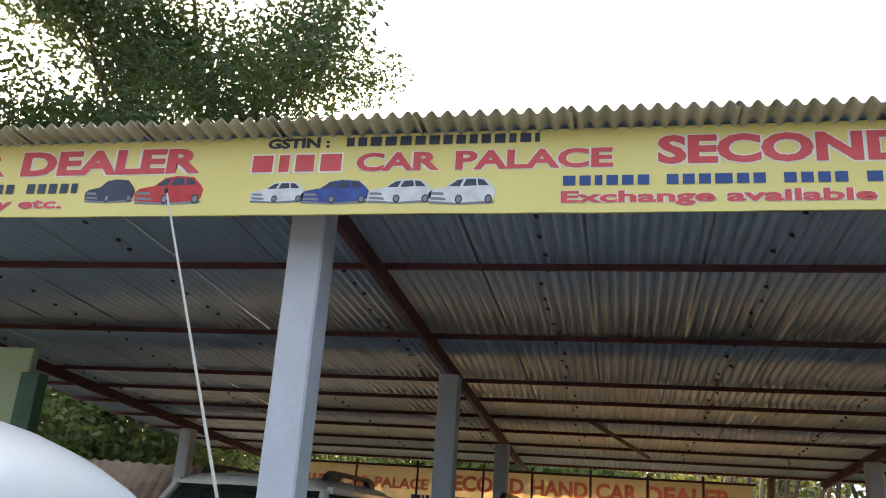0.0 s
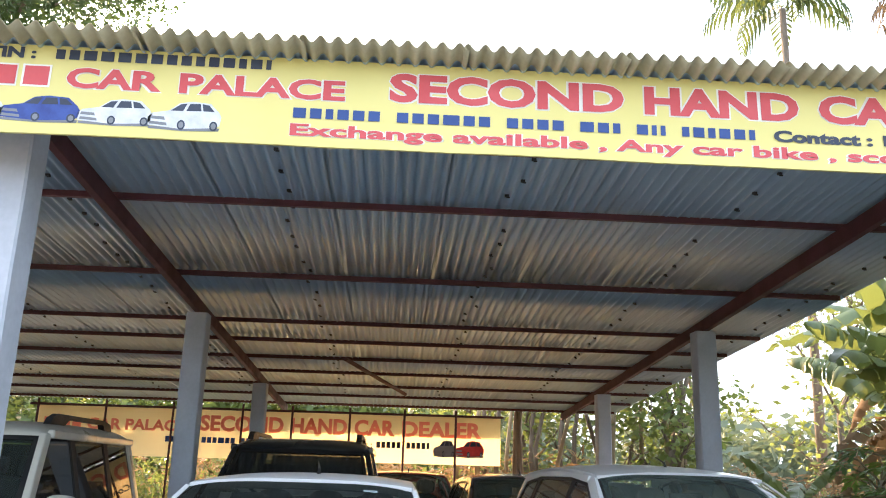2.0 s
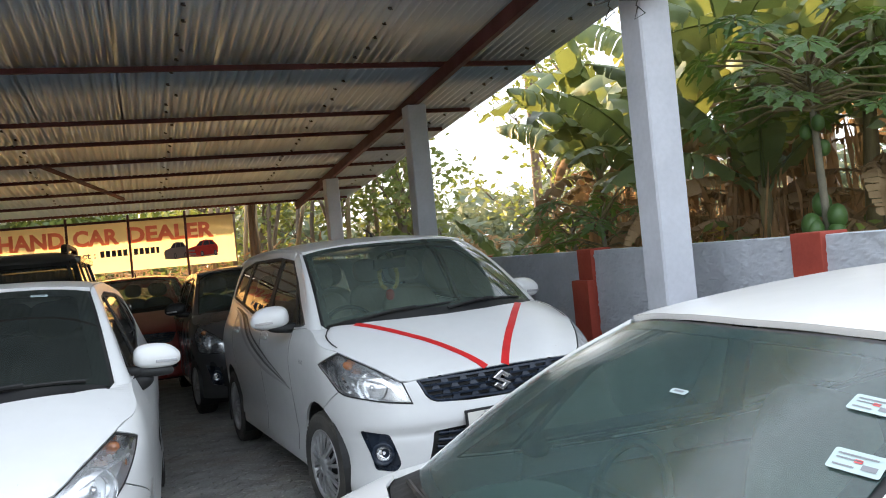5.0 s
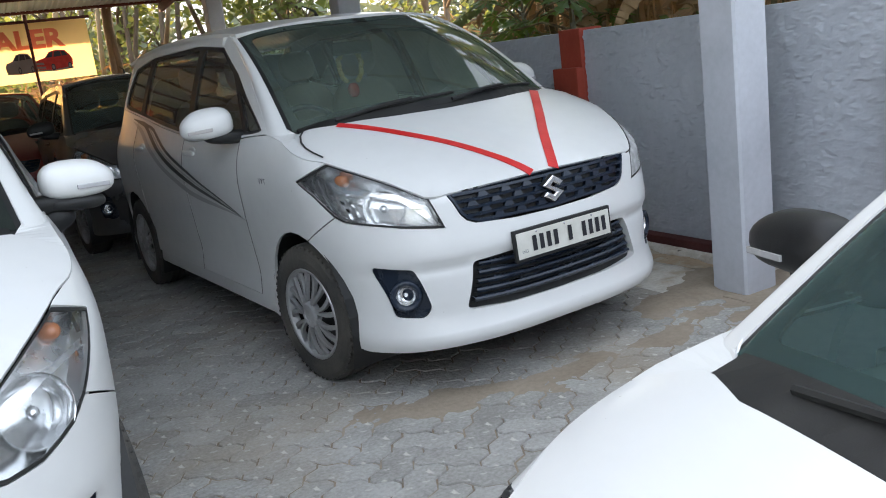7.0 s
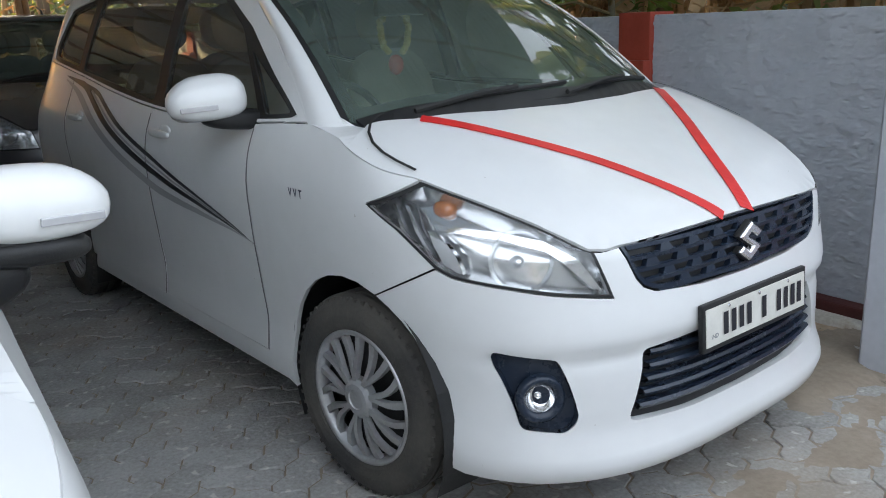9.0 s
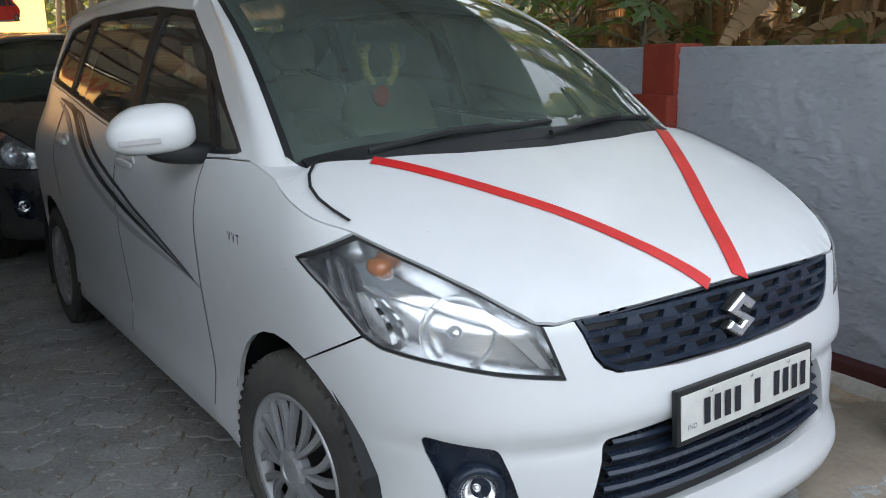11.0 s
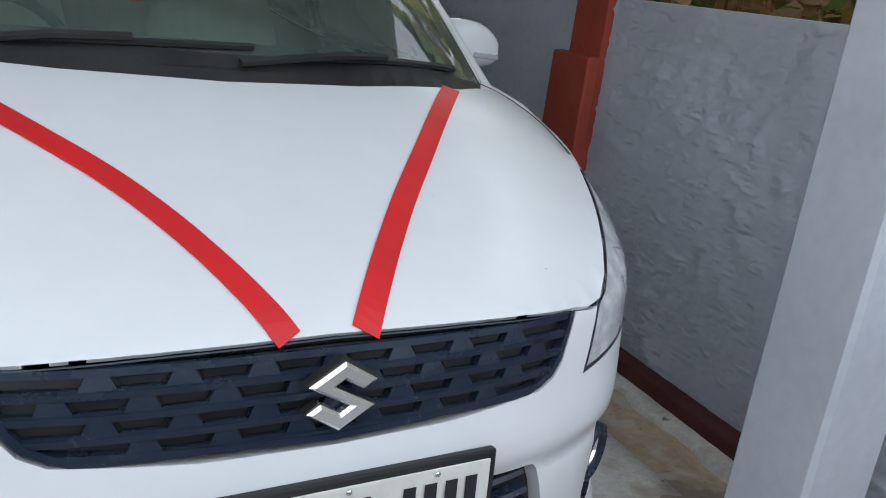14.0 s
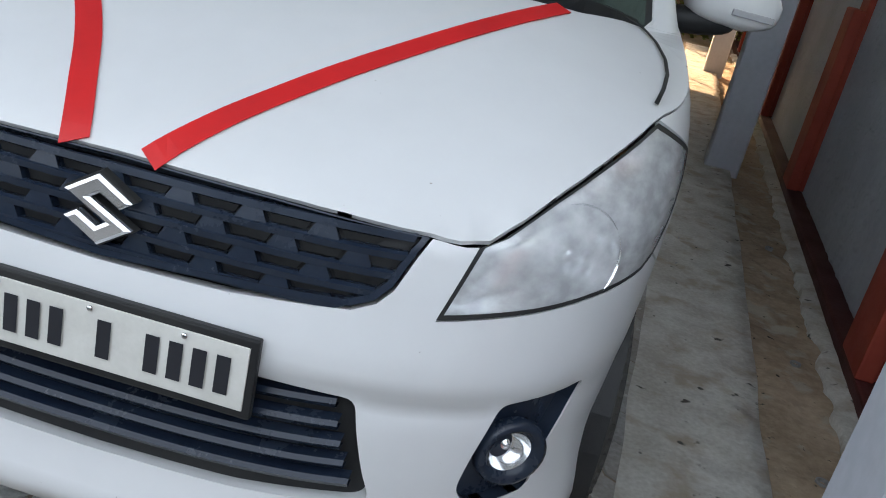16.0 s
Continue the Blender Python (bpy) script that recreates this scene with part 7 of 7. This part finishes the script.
def papaya_leaf(parent, start, ang, reach, rise, size, seed):
    rng = random.Random(seed)
    leaf = new("leaf")
    leaf.parent = parent
    tip = Vector(start) + Vector((math.cos(ang) * reach, math.sin(ang) * reach, rise))
    bm = bmesh.new()
    tube(bm, [start, (Vector(start) + tip) / 2 + Vector((0, 0, 0.06)), tip], [0.012, 0.010, 0.007], 6)
    part("leaf_stalk", bm, STEM, leaf)
    verts, faces = [Vector((0, 0, 0))], []
    lobes = 8
    for i in range(lobes):
        a = -2.5 + 5.0 * i / (lobes - 1)
        L = size * (1.0 - 0.32 * abs(a) / 2.5)
        k = len(verts)
        d, e = Vector((math.cos(a), math.sin(a), 0)), Vector((-math.sin(a), math.cos(a), 0))
        for f, w, z in ((0.30, 0.07, 0.02), (0.52, 0.19, 0.0), (0.60, 0.09, -0.01), (0.74, 0.14, -0.05), (0.80, 0.06, -0.06)):
            verts += [d * L * f + e * L * w + Vector((0, 0, L * z - 0.10 * L * f * f)), d * L * f - e * L * w + Vector((0, 0, L * z - 0.10 * L * f * f)), d * L * f + Vector((0, 0, L * (z - 0.03) - 0.10 * L * f * f))]
        verts.append(d * L + Vector((0, 0, -0.2 * L)))
        faces += [(0, k + 1, k + 2), (0, k + 2, k)]
        for j in range(4):
            q = k + 3 * j
            faces += [(q, q + 2, q + 5, q + 3), (q + 2, q + 1, q + 4, q + 5)]
        q = k + 12
        faces += [(q, q + 2, q + 3), (q + 2, q + 1, q + 3)]
    ob = pydata("leaf_blade", verts, faces, PAPAYA_LEAF, leaf)
    ob.matrix_basis = Matrix.Translation(tip) @ Euler((rng.uniform(-0.4, 0.4), rng.uniform(0.1, 0.6), ang)).to_matrix().to_4x4()


def papaya(x, y, height, seed, leaves, fruits, size=0.42, reach=0.8, label="papaya tree with hanging green fruits behind the wall"):
    rng = random.Random(seed)
    t = thing("papaya_tree", pose(x, y, -0.1), label, "papaya tree", "papaya trees")
    bm = bmesh.new()
    tube(bm, [(0.25, 0.1, 0), (0.12, 0.05, height * 0.35), (0.03, 0, height * 0.7), (0, 0, height)], [0.036, 0.032, 0.028, 0.020], 9)
    part("trunk", bm, mat("papaya_trunk", (0.25, 0.23, 0.17), (0.15, 0.14, 0.10), scale=5, rough=0.8, bump=0.5, bump_scale=24), t, "slim ringed trunk", smooth=True)
    for i in range(leaves):
        a = i * 2.39 + rng.uniform(-0.2, 0.2)
        f = i / leaves
        papaya_leaf(t, (0, 0, height - 0.35 * f), a, reach * rng.uniform(0.7, 1.15), 0.34 - 0.42 * f + rng.uniform(-0.08, 0.08), size * rng.uniform(0.8, 1.15), seed * 13 + i)
    for i in range(fruits):
        a = i * 2.2 + rng.uniform(-0.3, 0.3)
        low = i >= 4
        z = height - (0.92 + rng.uniform(0, 0.34) if low else 0.42 + rng.uniform(0, 0.22))
        s = rng.uniform(0.056, 0.070) if low else rng.uniform(0.038, 0.050)
        bm = bmesh.new()
        egg(bm, (0.02 + math.cos(a) * (0.025 + s), math.sin(a) * (0.025 + s), z), (s, s, s * 1.35), 2.1)
        part("fruit", bm, PAPAYA_FRUIT, t, "green unripe papaya", smooth=True)
    return t


def hanging_dry_leaves():
    """Withered banana leaves that hang in long folded strips round the stems."""
    rng = random.Random(77)
    straw = leafy("withered_banana_leaf", (0.40, 0.27, 0.15), (0.24, 0.15, 0.085), (0.55, 0.33, 0.14), rough=0.7, rand=0.0, share=0.5, scale=6.0)
    verts, faces = [], []
    for c in range(46):
        cx, cy = rng.uniform(7.15, 8.9), rng.uniform(6.5, 11.0)
        top = rng.uniform(1.25, 2.2)
        for k in range(rng.randint(9, 16)):
            a, out = rng.uniform(0, 2 * math.pi), rng.uniform(0.03, 0.20)
            x, y, z = cx + math.cos(a) * out, cy + math.sin(a) * out, top + rng.uniform(-0.25, 0.15)
            length, wide = rng.uniform(0.4, 1.15), rng.uniform(0.008, 0.032)
            face, lean, curl = rng.uniform(0, math.pi), rng.uniform(-0.12, 0.12), rng.uniform(0, 6)
            n0 = len(verts)
            for i in range(7):
                f = i / 6
                w = wide * math.sin(math.pi * (0.12 + 0.84 * f)) * (1 + 0.3 * math.sin(curl + 7 * f))
                t = face + 0.9 * math.sin(curl + 3 * f)
                px, py = x + math.cos(a) * lean * f + 0.02 * math.sin(curl + 5 * f), y + math.sin(a) * lean * f
                for side in (-1, 1):
                    verts.append((px + side * w * math.cos(t), py + side * w * math.sin(t), z - length * f))
            faces += [(n0 + 2 * i, n0 + 2 * i + 1, n0 + 2 * i + 3, n0 + 2 * i + 2) for i in range(6)]
    ob = pydata("dry_banana_leaves", verts, faces, straw, None, smooth=True)
    tagged(ob, "withered brown banana leaves hanging in strips behind the wall", "dry leaves", kind="stuff")


hanging_dry_leaves()
papaya(6.95, 6.0, 2.66, 3, 48, 12, size=0.25, reach=0.66)
papaya(6.55, 8.35, 1.75, 5, 12, 0, size=0.28, reach=0.42, label="young papaya bush with dark leaves by the wall")
papaya(6.75, 9.3, 1.7, 6, 12, 0, size=0.26, reach=0.40, label="young papaya bush with dark leaves by the wall")

# undergrowth and dry litter behind the wall
r2 = np.random.default_rng(5)
under = thing("undergrowth", pose(0, 0, 0), "tangled green and dry undergrowth behind the wall", "undergrowth", kind="stuff")
spots = [(6.5 + 6 * a, 1 + 17 * b, 0.25 + 0.9 * c) for a, b, c in r2.random((150, 3))]
leaf_cloud("green_leaves", spots, 24000, 0.55, 0.12, BUSH_LEAF, under, 21, label="mixed green undergrowth leaves", kind="stuff")
leaf_cloud("dry_leaves", [(x, y, z * 1.35) for x, y, z in spots[::2] if x > 7.5], 15000, 0.6, 0.20, BANANA_DRY, under, 22, label="dry brown leaf litter", kind="stuff", slim=0.07)
leaf_cloud("yellow_leaves", [(x, y, z) for x, y, z in spots[::9]], 1400, 0.5, 0.13, YELLOW_LEAF, under, 23, label="yellowed leaves", kind="stuff")

# the big tree over the roof, trees and thickets round the yard
tree("big_tree", "large dark spreading tree rising behind the shed roof", -13.4, 24.0, 21.0, 8.0, 2, TREE_LEAF, 105000, 0.21, 0.46, 0.24, 1.55, lean=0.05)
tree("tree", "leafy green tree beside the sheds and huts", -9.6, 18.9, 6.2, 3.0, 7, BUSH_LEAF, 16000, 0.20, 0.14, 0.30, 0.8)
tree("tree", "leafy green tree beside the sheds and huts", -13.5, 15.0, 6.8, 3.4, 8, BUSH_LEAF, 16000, 0.22, 0.16, 0.28, 0.9)
leaf_cloud("yellow_blossom", [(-8.9, 15.9, 2.0), (-9.2, 16.2, 1.7), (-8.2, 15.6, 1.5)], 1100, 0.5, 0.12, YELLOW_LEAF, None, 9)
tagged(bpy.data.objects["yellow_blossom"], "bush with bright yellow blossom beside the huts", "bush")
for i, (tx, ty, th, ts) in enumerate(((5.0, 21.5, 9.0, 2.0), (6.4, 20.0, 8.0, 1.8), (3.6, 22.5, 8.5, 1.8), (7.6, 18.4, 6.0, 1.1), (12.5, 21.0, 9.0, 2.2))):
    tree("thicket_tree", "slender half-bare tree in the thicket behind the shed", tx, ty, th, ts, 40 + i, BUSH_LEAF, 1900 if tx > 3 else 1500, 0.20, 0.10, 0.25, 0.7, group="thicket behind the shed")
for i in range(26):
    r = random.Random(90 + i)
    x, y, h = r.uniform(3.4, 8.6), r.uniform(18.2, 20.5), r.uniform(3.0, 6.0)
    bm = bmesh.new()
    tube(bm, [(0, 0, -0.1), (r.uniform(-0.2, 0.2), 0, h * 0.5), (r.uniform(-0.6, 0.6), r.uniform(-0.3, 0.3), h)], [0.06, 0.05, 0.03], 7)
    ob = part("bare_trunk", bm, BAMBOO if i % 2 else BARK, None, smooth=True)
    ob.location = (x, y, 0)
    tagged(ob, "thin bare upright trunk in the thicket", "tree trunk", "bare trunks")
hedge = thing("thicket", pose(0, 0, 0), "low mixed thicket closing the yard behind the shed", "thicket", kind="stuff")
r3 = np.random.default_rng(8)
leaf_cloud("thicket_leaves", [(-7 + 14 * a, (18.6 if a > 0.68 else 23.5) + 4 * b, 0.2 + 1.5 * c * c) for a, b, c in r3.random((220, 3))], 24000, 0.8, 0.15, BUSH_LEAF, hedge, 31, kind="stuff")
leaf_cloud("thicket_dry_leaves", [(-7 + 14 * a, (18.4 if a > 0.68 else 23.5) + 3 * b, 0.2 + 1.6 * c) for a, b, c in r3.random((120, 3))], 9000, 0.7, 0.22, BANANA_DRY, hedge, 32, kind="stuff", slim=0.08)
far = thing("far_woods", pose(0, 0, 0), "hazy distant line of trees", "woods", kind="stuff")
# distance haze is mixed into this leaf colour, so it is paler and greyer
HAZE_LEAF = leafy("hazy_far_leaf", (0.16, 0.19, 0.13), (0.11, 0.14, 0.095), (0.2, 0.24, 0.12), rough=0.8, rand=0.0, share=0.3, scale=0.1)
ring = []
for i in range(260):
    a = radians(-75 + 150 * i / 260)
    d = 70 + 18 * r3.random()
    ring.append((math.sin(a) * d, math.cos(a) * d, 1 + 5 * r3.random()))
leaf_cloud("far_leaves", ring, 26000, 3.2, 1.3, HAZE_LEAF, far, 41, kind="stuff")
mid = thing("wood_edge", pose(0, 0, 0), "leafy edge of a wood beyond the yard", "woods", kind="stuff")
leaf_cloud("edge_leaves", [(-30 + 36 * a, 40 + 8 * b, 0.5 + 5.2 * c) for a, b, c in r3.random((260, 3))], 26000, 1.8, 0.6, BUSH_LEAF, mid, 45, kind="stuff")
# a ring of trees out of view, added to block bright sky in reflections
behind = thing("yard_side_trees", pose(0, 0, 0), "unseen trees added round the yard to dull bright reflections", "trees", kind="stuff")
ring = [(math.sin(a) * d, math.cos(a) * d, 0.5 + 3 * r3.random()) for a, d in ((radians(80 + 205 * r3.random()), 26 + 8 * r3.random()) for _ in range(230))]
leaf_cloud("side_leaves", ring, 20000, 2.2, 0.8, BUSH_LEAF, behind, 43, kind="stuff")


def palm(x, y, height, crown_r, dry, seed):
    r = random.Random(seed)
    p = thing("palm_tree", pose(x, y, -0.1), "tall slim palm with a skirt of dry brown fronds" if dry else "tall slim palm with drooping green fronds", "palm tree", "palms")
    bm = bmesh.new()
    tube(bm, [(0, 0, 0), (0.1, 0, height * 0.4), (0.0, 0.1, height * 0.8), (0, 0, height)], [0.16, 0.13, 0.12, 0.10], 10)
    part("trunk", bm, BARK, p, "slim ringed trunk", smooth=True)
    for i in range(15):
        a = i * 2.39
        low = i / 15
        droop = (70 + 100 * low) if not dry else (75 + 95 * low)
        verts, faces = [], []
        q = Vector((0, 0, height - 0.3 * low))
        out, side = Vector((math.cos(a), math.sin(a), 0)), Vector((-math.sin(a), math.cos(a), 0))
        n = 13
        L = crown_r * r.uniform(0.8, 1.1)
        pts = []
        for k in range(n + 1):
            t = radians(15 + (droop + 25 - 15) * (k / n) ** 0.8)
            pts.append(q.copy())
            q = q + (out * math.sin(t) + Vector((0, 0, math.cos(t)))) * L / n
        for k in range(3, n + 1):
            way = (pts[k] - pts[k - 1]).normalized()
            for s in (1, -1):
                b = len(verts)
                w = L * (0.10 + 0.26 * math.sin(math.pi * min(1, k / n * 0.85 + 0.1)))
                fall = r.uniform(0.55, 0.95)
                mid = pts[k] + side * s * w * 0.35 + way * w * 0.25 - Vector((0, 0, w * 0.2 * fall))
                e = mid + side * s * w * 0.12 + way * w * 0.15 - Vector((0, 0, w * 0.75 * fall))
                verts += [pts[k] - way * 0.03, pts[k] + way * 0.03, mid + way * 0.075, mid - way * 0.075, e]
                faces += [(b, b + 1, b + 2, b + 3), (b + 3, b + 2, b + 4)]
        pydata("frond", verts, faces, FROND_DRY if dry and low > 0.25 else FROND, p)
    return p


palm(14.18, 25.0, 16.6, 3.0, False, 1)
palm(19.7, 25.0, 17.4, 3.0, True, 2)
palm(16.2, 15.2, 11.0, 2.6, True, 3)
palm(18.6, 19.0, 13.4, 2.8, False, 4)


# ---- huts and the kiosk at the far left ----
def hut(x, y, w, d, h, turn):
    b = thing("hut", pose(x, y, 0, 0, 0, turn), "low weathered hut with a rusty tin roof among the trees", "hut", "huts")
    wall_m = mat("mud_plaster", (0.30, 0.26, 0.21), (0.20, 0.17, 0.14), scale=2, rough=0.9, bump=0.3)
    tin = mat("rusty_tin", (0.30, 0.22, 0.16), (0.20, 0.13, 0.09), scale=2, rough=0.6, metal=0.2, bump=0.2)
    box_part("wall", (-w / 2, w / 2, -d / 2, d / 2, -0.1, h), wall_m, b, bevel=0.02)
    for s in (1, -1):
        cols = 60
        verts, faces = [], []
        for i in range(cols + 1):
            u = -w / 2 - 0.3 + (w + 0.6) * i / cols
            z = 0.02 * math.sin(i * 1.6)
            verts += [(u, 0, h + d * 0.28 + z), (u, s * (d / 2 + 0.4), h - 0.12 + z)]
        for i in range(cols):
            faces.append((2 * i, 2 * i + 1, 2 * i + 3, 2 * i + 2))
        pydata("roof", verts, faces, tin, b, "rusty corrugated roof slope")
    box_part("door", (-0.4, 0.4, -d / 2 - 0.03, -d / 2 + 0.02, 0, 1.8), BARK, b, "dark plank door")
    return b


hut(-7.9, 16.9, 2.7, 2.2, 1.72, 22)
hut(-14.0, 18.5, 4.0, 3.0, 1.8, -10)
k = thing("kiosk", pose(0, 0, 0), "pale green board kiosk with a dark green corner post", "kiosk")
GREEN_BOARD = mat("pale_green_board", (0.35, 0.43, 0.26), (0.29, 0.36, 0.21), scale=1.5, rough=0.6)
GREEN_POST = mat("dark_green_paint", (0.035, 0.11, 0.06), (0.025, 0.08, 0.045), scale=3, rough=0.5)
box_part("board", (-6.4, -3.74, 8.0, 8.1, 0.0, 2.9), GREEN_BOARD, k, "pale green painted board", bevel=0.02)
box_part("post", (-3.80, -3.60, 7.97, 8.12, 0.0, 2.66), GREEN_POST, k, "dark green corner post", bevel=0.015)


# ---- the paving blocks, in herringbone, askew to the wall ----
UNIT = 0.12
RANDOM_BLOCK = random.Random(77)


def side_wave(t):
    """The zigzag of a block's side: nought at each corner of the grid."""
    t = t % 1.0
    return 0.095 * (t * 4 if t < 0.25 else 2 - t * 4 if t < 0.75 else t * 4 - 4)


def block_geometry(w, h):
    """A zigzag block of w by h units, its lower left corner at the origin."""
    ring = [(k / 4, side_wave(k / 4)) for k in range(4 * w)]
    ring += [(w + side_wave(k / 4), k / 4) for k in range(4 * h)]
    ring += [(k / 4, h + side_wave(k / 4)) for k in range(4 * w, 0, -1)]
    ring += [(side_wave(k / 4), k / 4) for k in range(4 * h, 0, -1)]
    n = len(ring)
    verts = []
    for inset, z in ((0.028, -0.04), (0.028, -0.005), (0.055, 0.0)):
        for x, y in ring:
            cx, cy = (x - w / 2) / (w / 2), (y - h / 2) / (h / 2)
            verts.append(((x - w / 2 - inset * max(-1, min(1, cx))) * UNIT, (y - h / 2 - inset * max(-1, min(1, cy))) * UNIT, z))
    verts.append((0, 0, 0.0006))
    faces = []
    for j in range(2):
        faces += [(j * n + i, j * n + (i + 1) % n, (j + 1) * n + (i + 1) % n, (j + 1) * n + i) for i in range(n)]
    faces += [(2 * n + i, 2 * n + (i + 1) % n, 3 * n) for i in range(n)]
    return verts, faces


BLOCKS = []
for w, h in ((2, 1), (1, 2)):
    verts, faces = block_geometry(w, h)
    me = bpy.data.meshes.new("paver")
    me.from_pydata(verts, [], faces)
    me.materials.append(PAVER)
    BLOCKS.append((w, h, me, np.array(verts), faces))
rest_v, rest_f, start = [], [], 0
turned = pose(2.8, 6.6, 0, 0, 0, 45)
for i in range(-130, 130):
    for j in range(-130, 130):
        kind = (i - j) % 4
        if kind not in (0, 3):
            continue
        w, h, me, base, faces = BLOCKS[0 if kind == 0 else 1]
        mid = turned @ Vector(((i + w / 2) * UNIT, (j + h / 2) * UNIT, 0))
        x, y = mid.x, mid.y
        if y < -1.5 or y > 15.5 or x < -3.5 or x > (5.78 if y < 5.5 else 5.06) or (5.18 < x < 5.62 and 5.42 < y):
            continue
        r = RANDOM_BLOCK
        m = turned @ pose((i + w / 2) * UNIT + r.uniform(-0.001, 0.001), (j + h / 2) * UNIT + r.uniform(-0.001, 0.001), r.uniform(-0.0025, 0.0015), r.uniform(-0.8, 0.8), r.uniform(-0.8, 0.8), r.uniform(-0.7, 0.7))
        if 2.45 < x < 5.1 and 4.15 < y < 6.65:
            ob = new("paver", me)
            ob.parent = yard
            ob.matrix_basis = m
        else:
            k = np.array(m)
            rest_f += [tuple(c + start for c in f) for f in faces]
            rest_v.append(base @ k[:3, :3].T + k[:3, 3])
            start += len(base)
tagged(pydata("pavers", np.concatenate(rest_v).tolist(), rest_f, PAVER_JOINED, yard, "grey zigzag concrete paving blocks"), kind="stuff")


def sand_drift(points, wide, seed, crest=0.0035):
    """Loose sand blown over the blocks along a line, thin at its ragged rim."""
    step = 0.022
    xs = np.arange(min(p[0] for p in points) - wide * 2, max(p[0] for p in points) + wide * 2, step)
    ys = np.arange(min(p[1] for p in points) - wide * 2, max(p[1] for p in points) + wide * 2, step)
    at, verts, faces = {}, [], []
    for i, x in enumerate(xs):
        for j, y in enumerate(ys):
            near = 9.0
            for a, b in zip(points, points[1:]):
                dx, dy = b[0] - a[0], b[1] - a[1]
                t = min(1, max(0, ((x - a[0]) * dx + (y - a[1]) * dy) / (dx * dx + dy * dy)))
                near = min(near, math.hypot(x - a[0] - t * dx, y - a[1] - t * dy))
            h = 1 - near / wide + 0.9 * noise.fractal((x * 3.2, y * 3.2, seed), 0.8, 2.1, 4)
            if h > -0.25 and x < 5.8:
                at[i, j] = len(verts)
                verts.append((x, y, min(crest, -0.006 + (crest + 0.006) * h) + 0.0022 * noise.fractal((x * 24, y * 24, 2), 0.8, 2.0, 3)))
    for (i, j), k in at.items():
        q = [(i + 1, j), (i + 1, j + 1), (i, j + 1)]
        if all(c in at for c in q):
            faces.append((k, *(at[c] for c in q)))
    return tagged(pydata("sand_drift", verts, faces, SAND, yard, "loose brown sand drifted over the blocks", smooth=True), kind="stuff")


sand_drift([(3.25, 5.62), (3.9, 5.45), (4.6, 5.42), (5.1, 5.55)], 0.16, 4.0)
sand_drift([(5.0, 5.35), (5.75, 5.5), (5.75, 4.6)], 0.14, 9.0)
sand_drift([(4.85, 5.72), (5.15, 5.80), (5.5, 5.95)], 0.17, 6.0, 0.017)
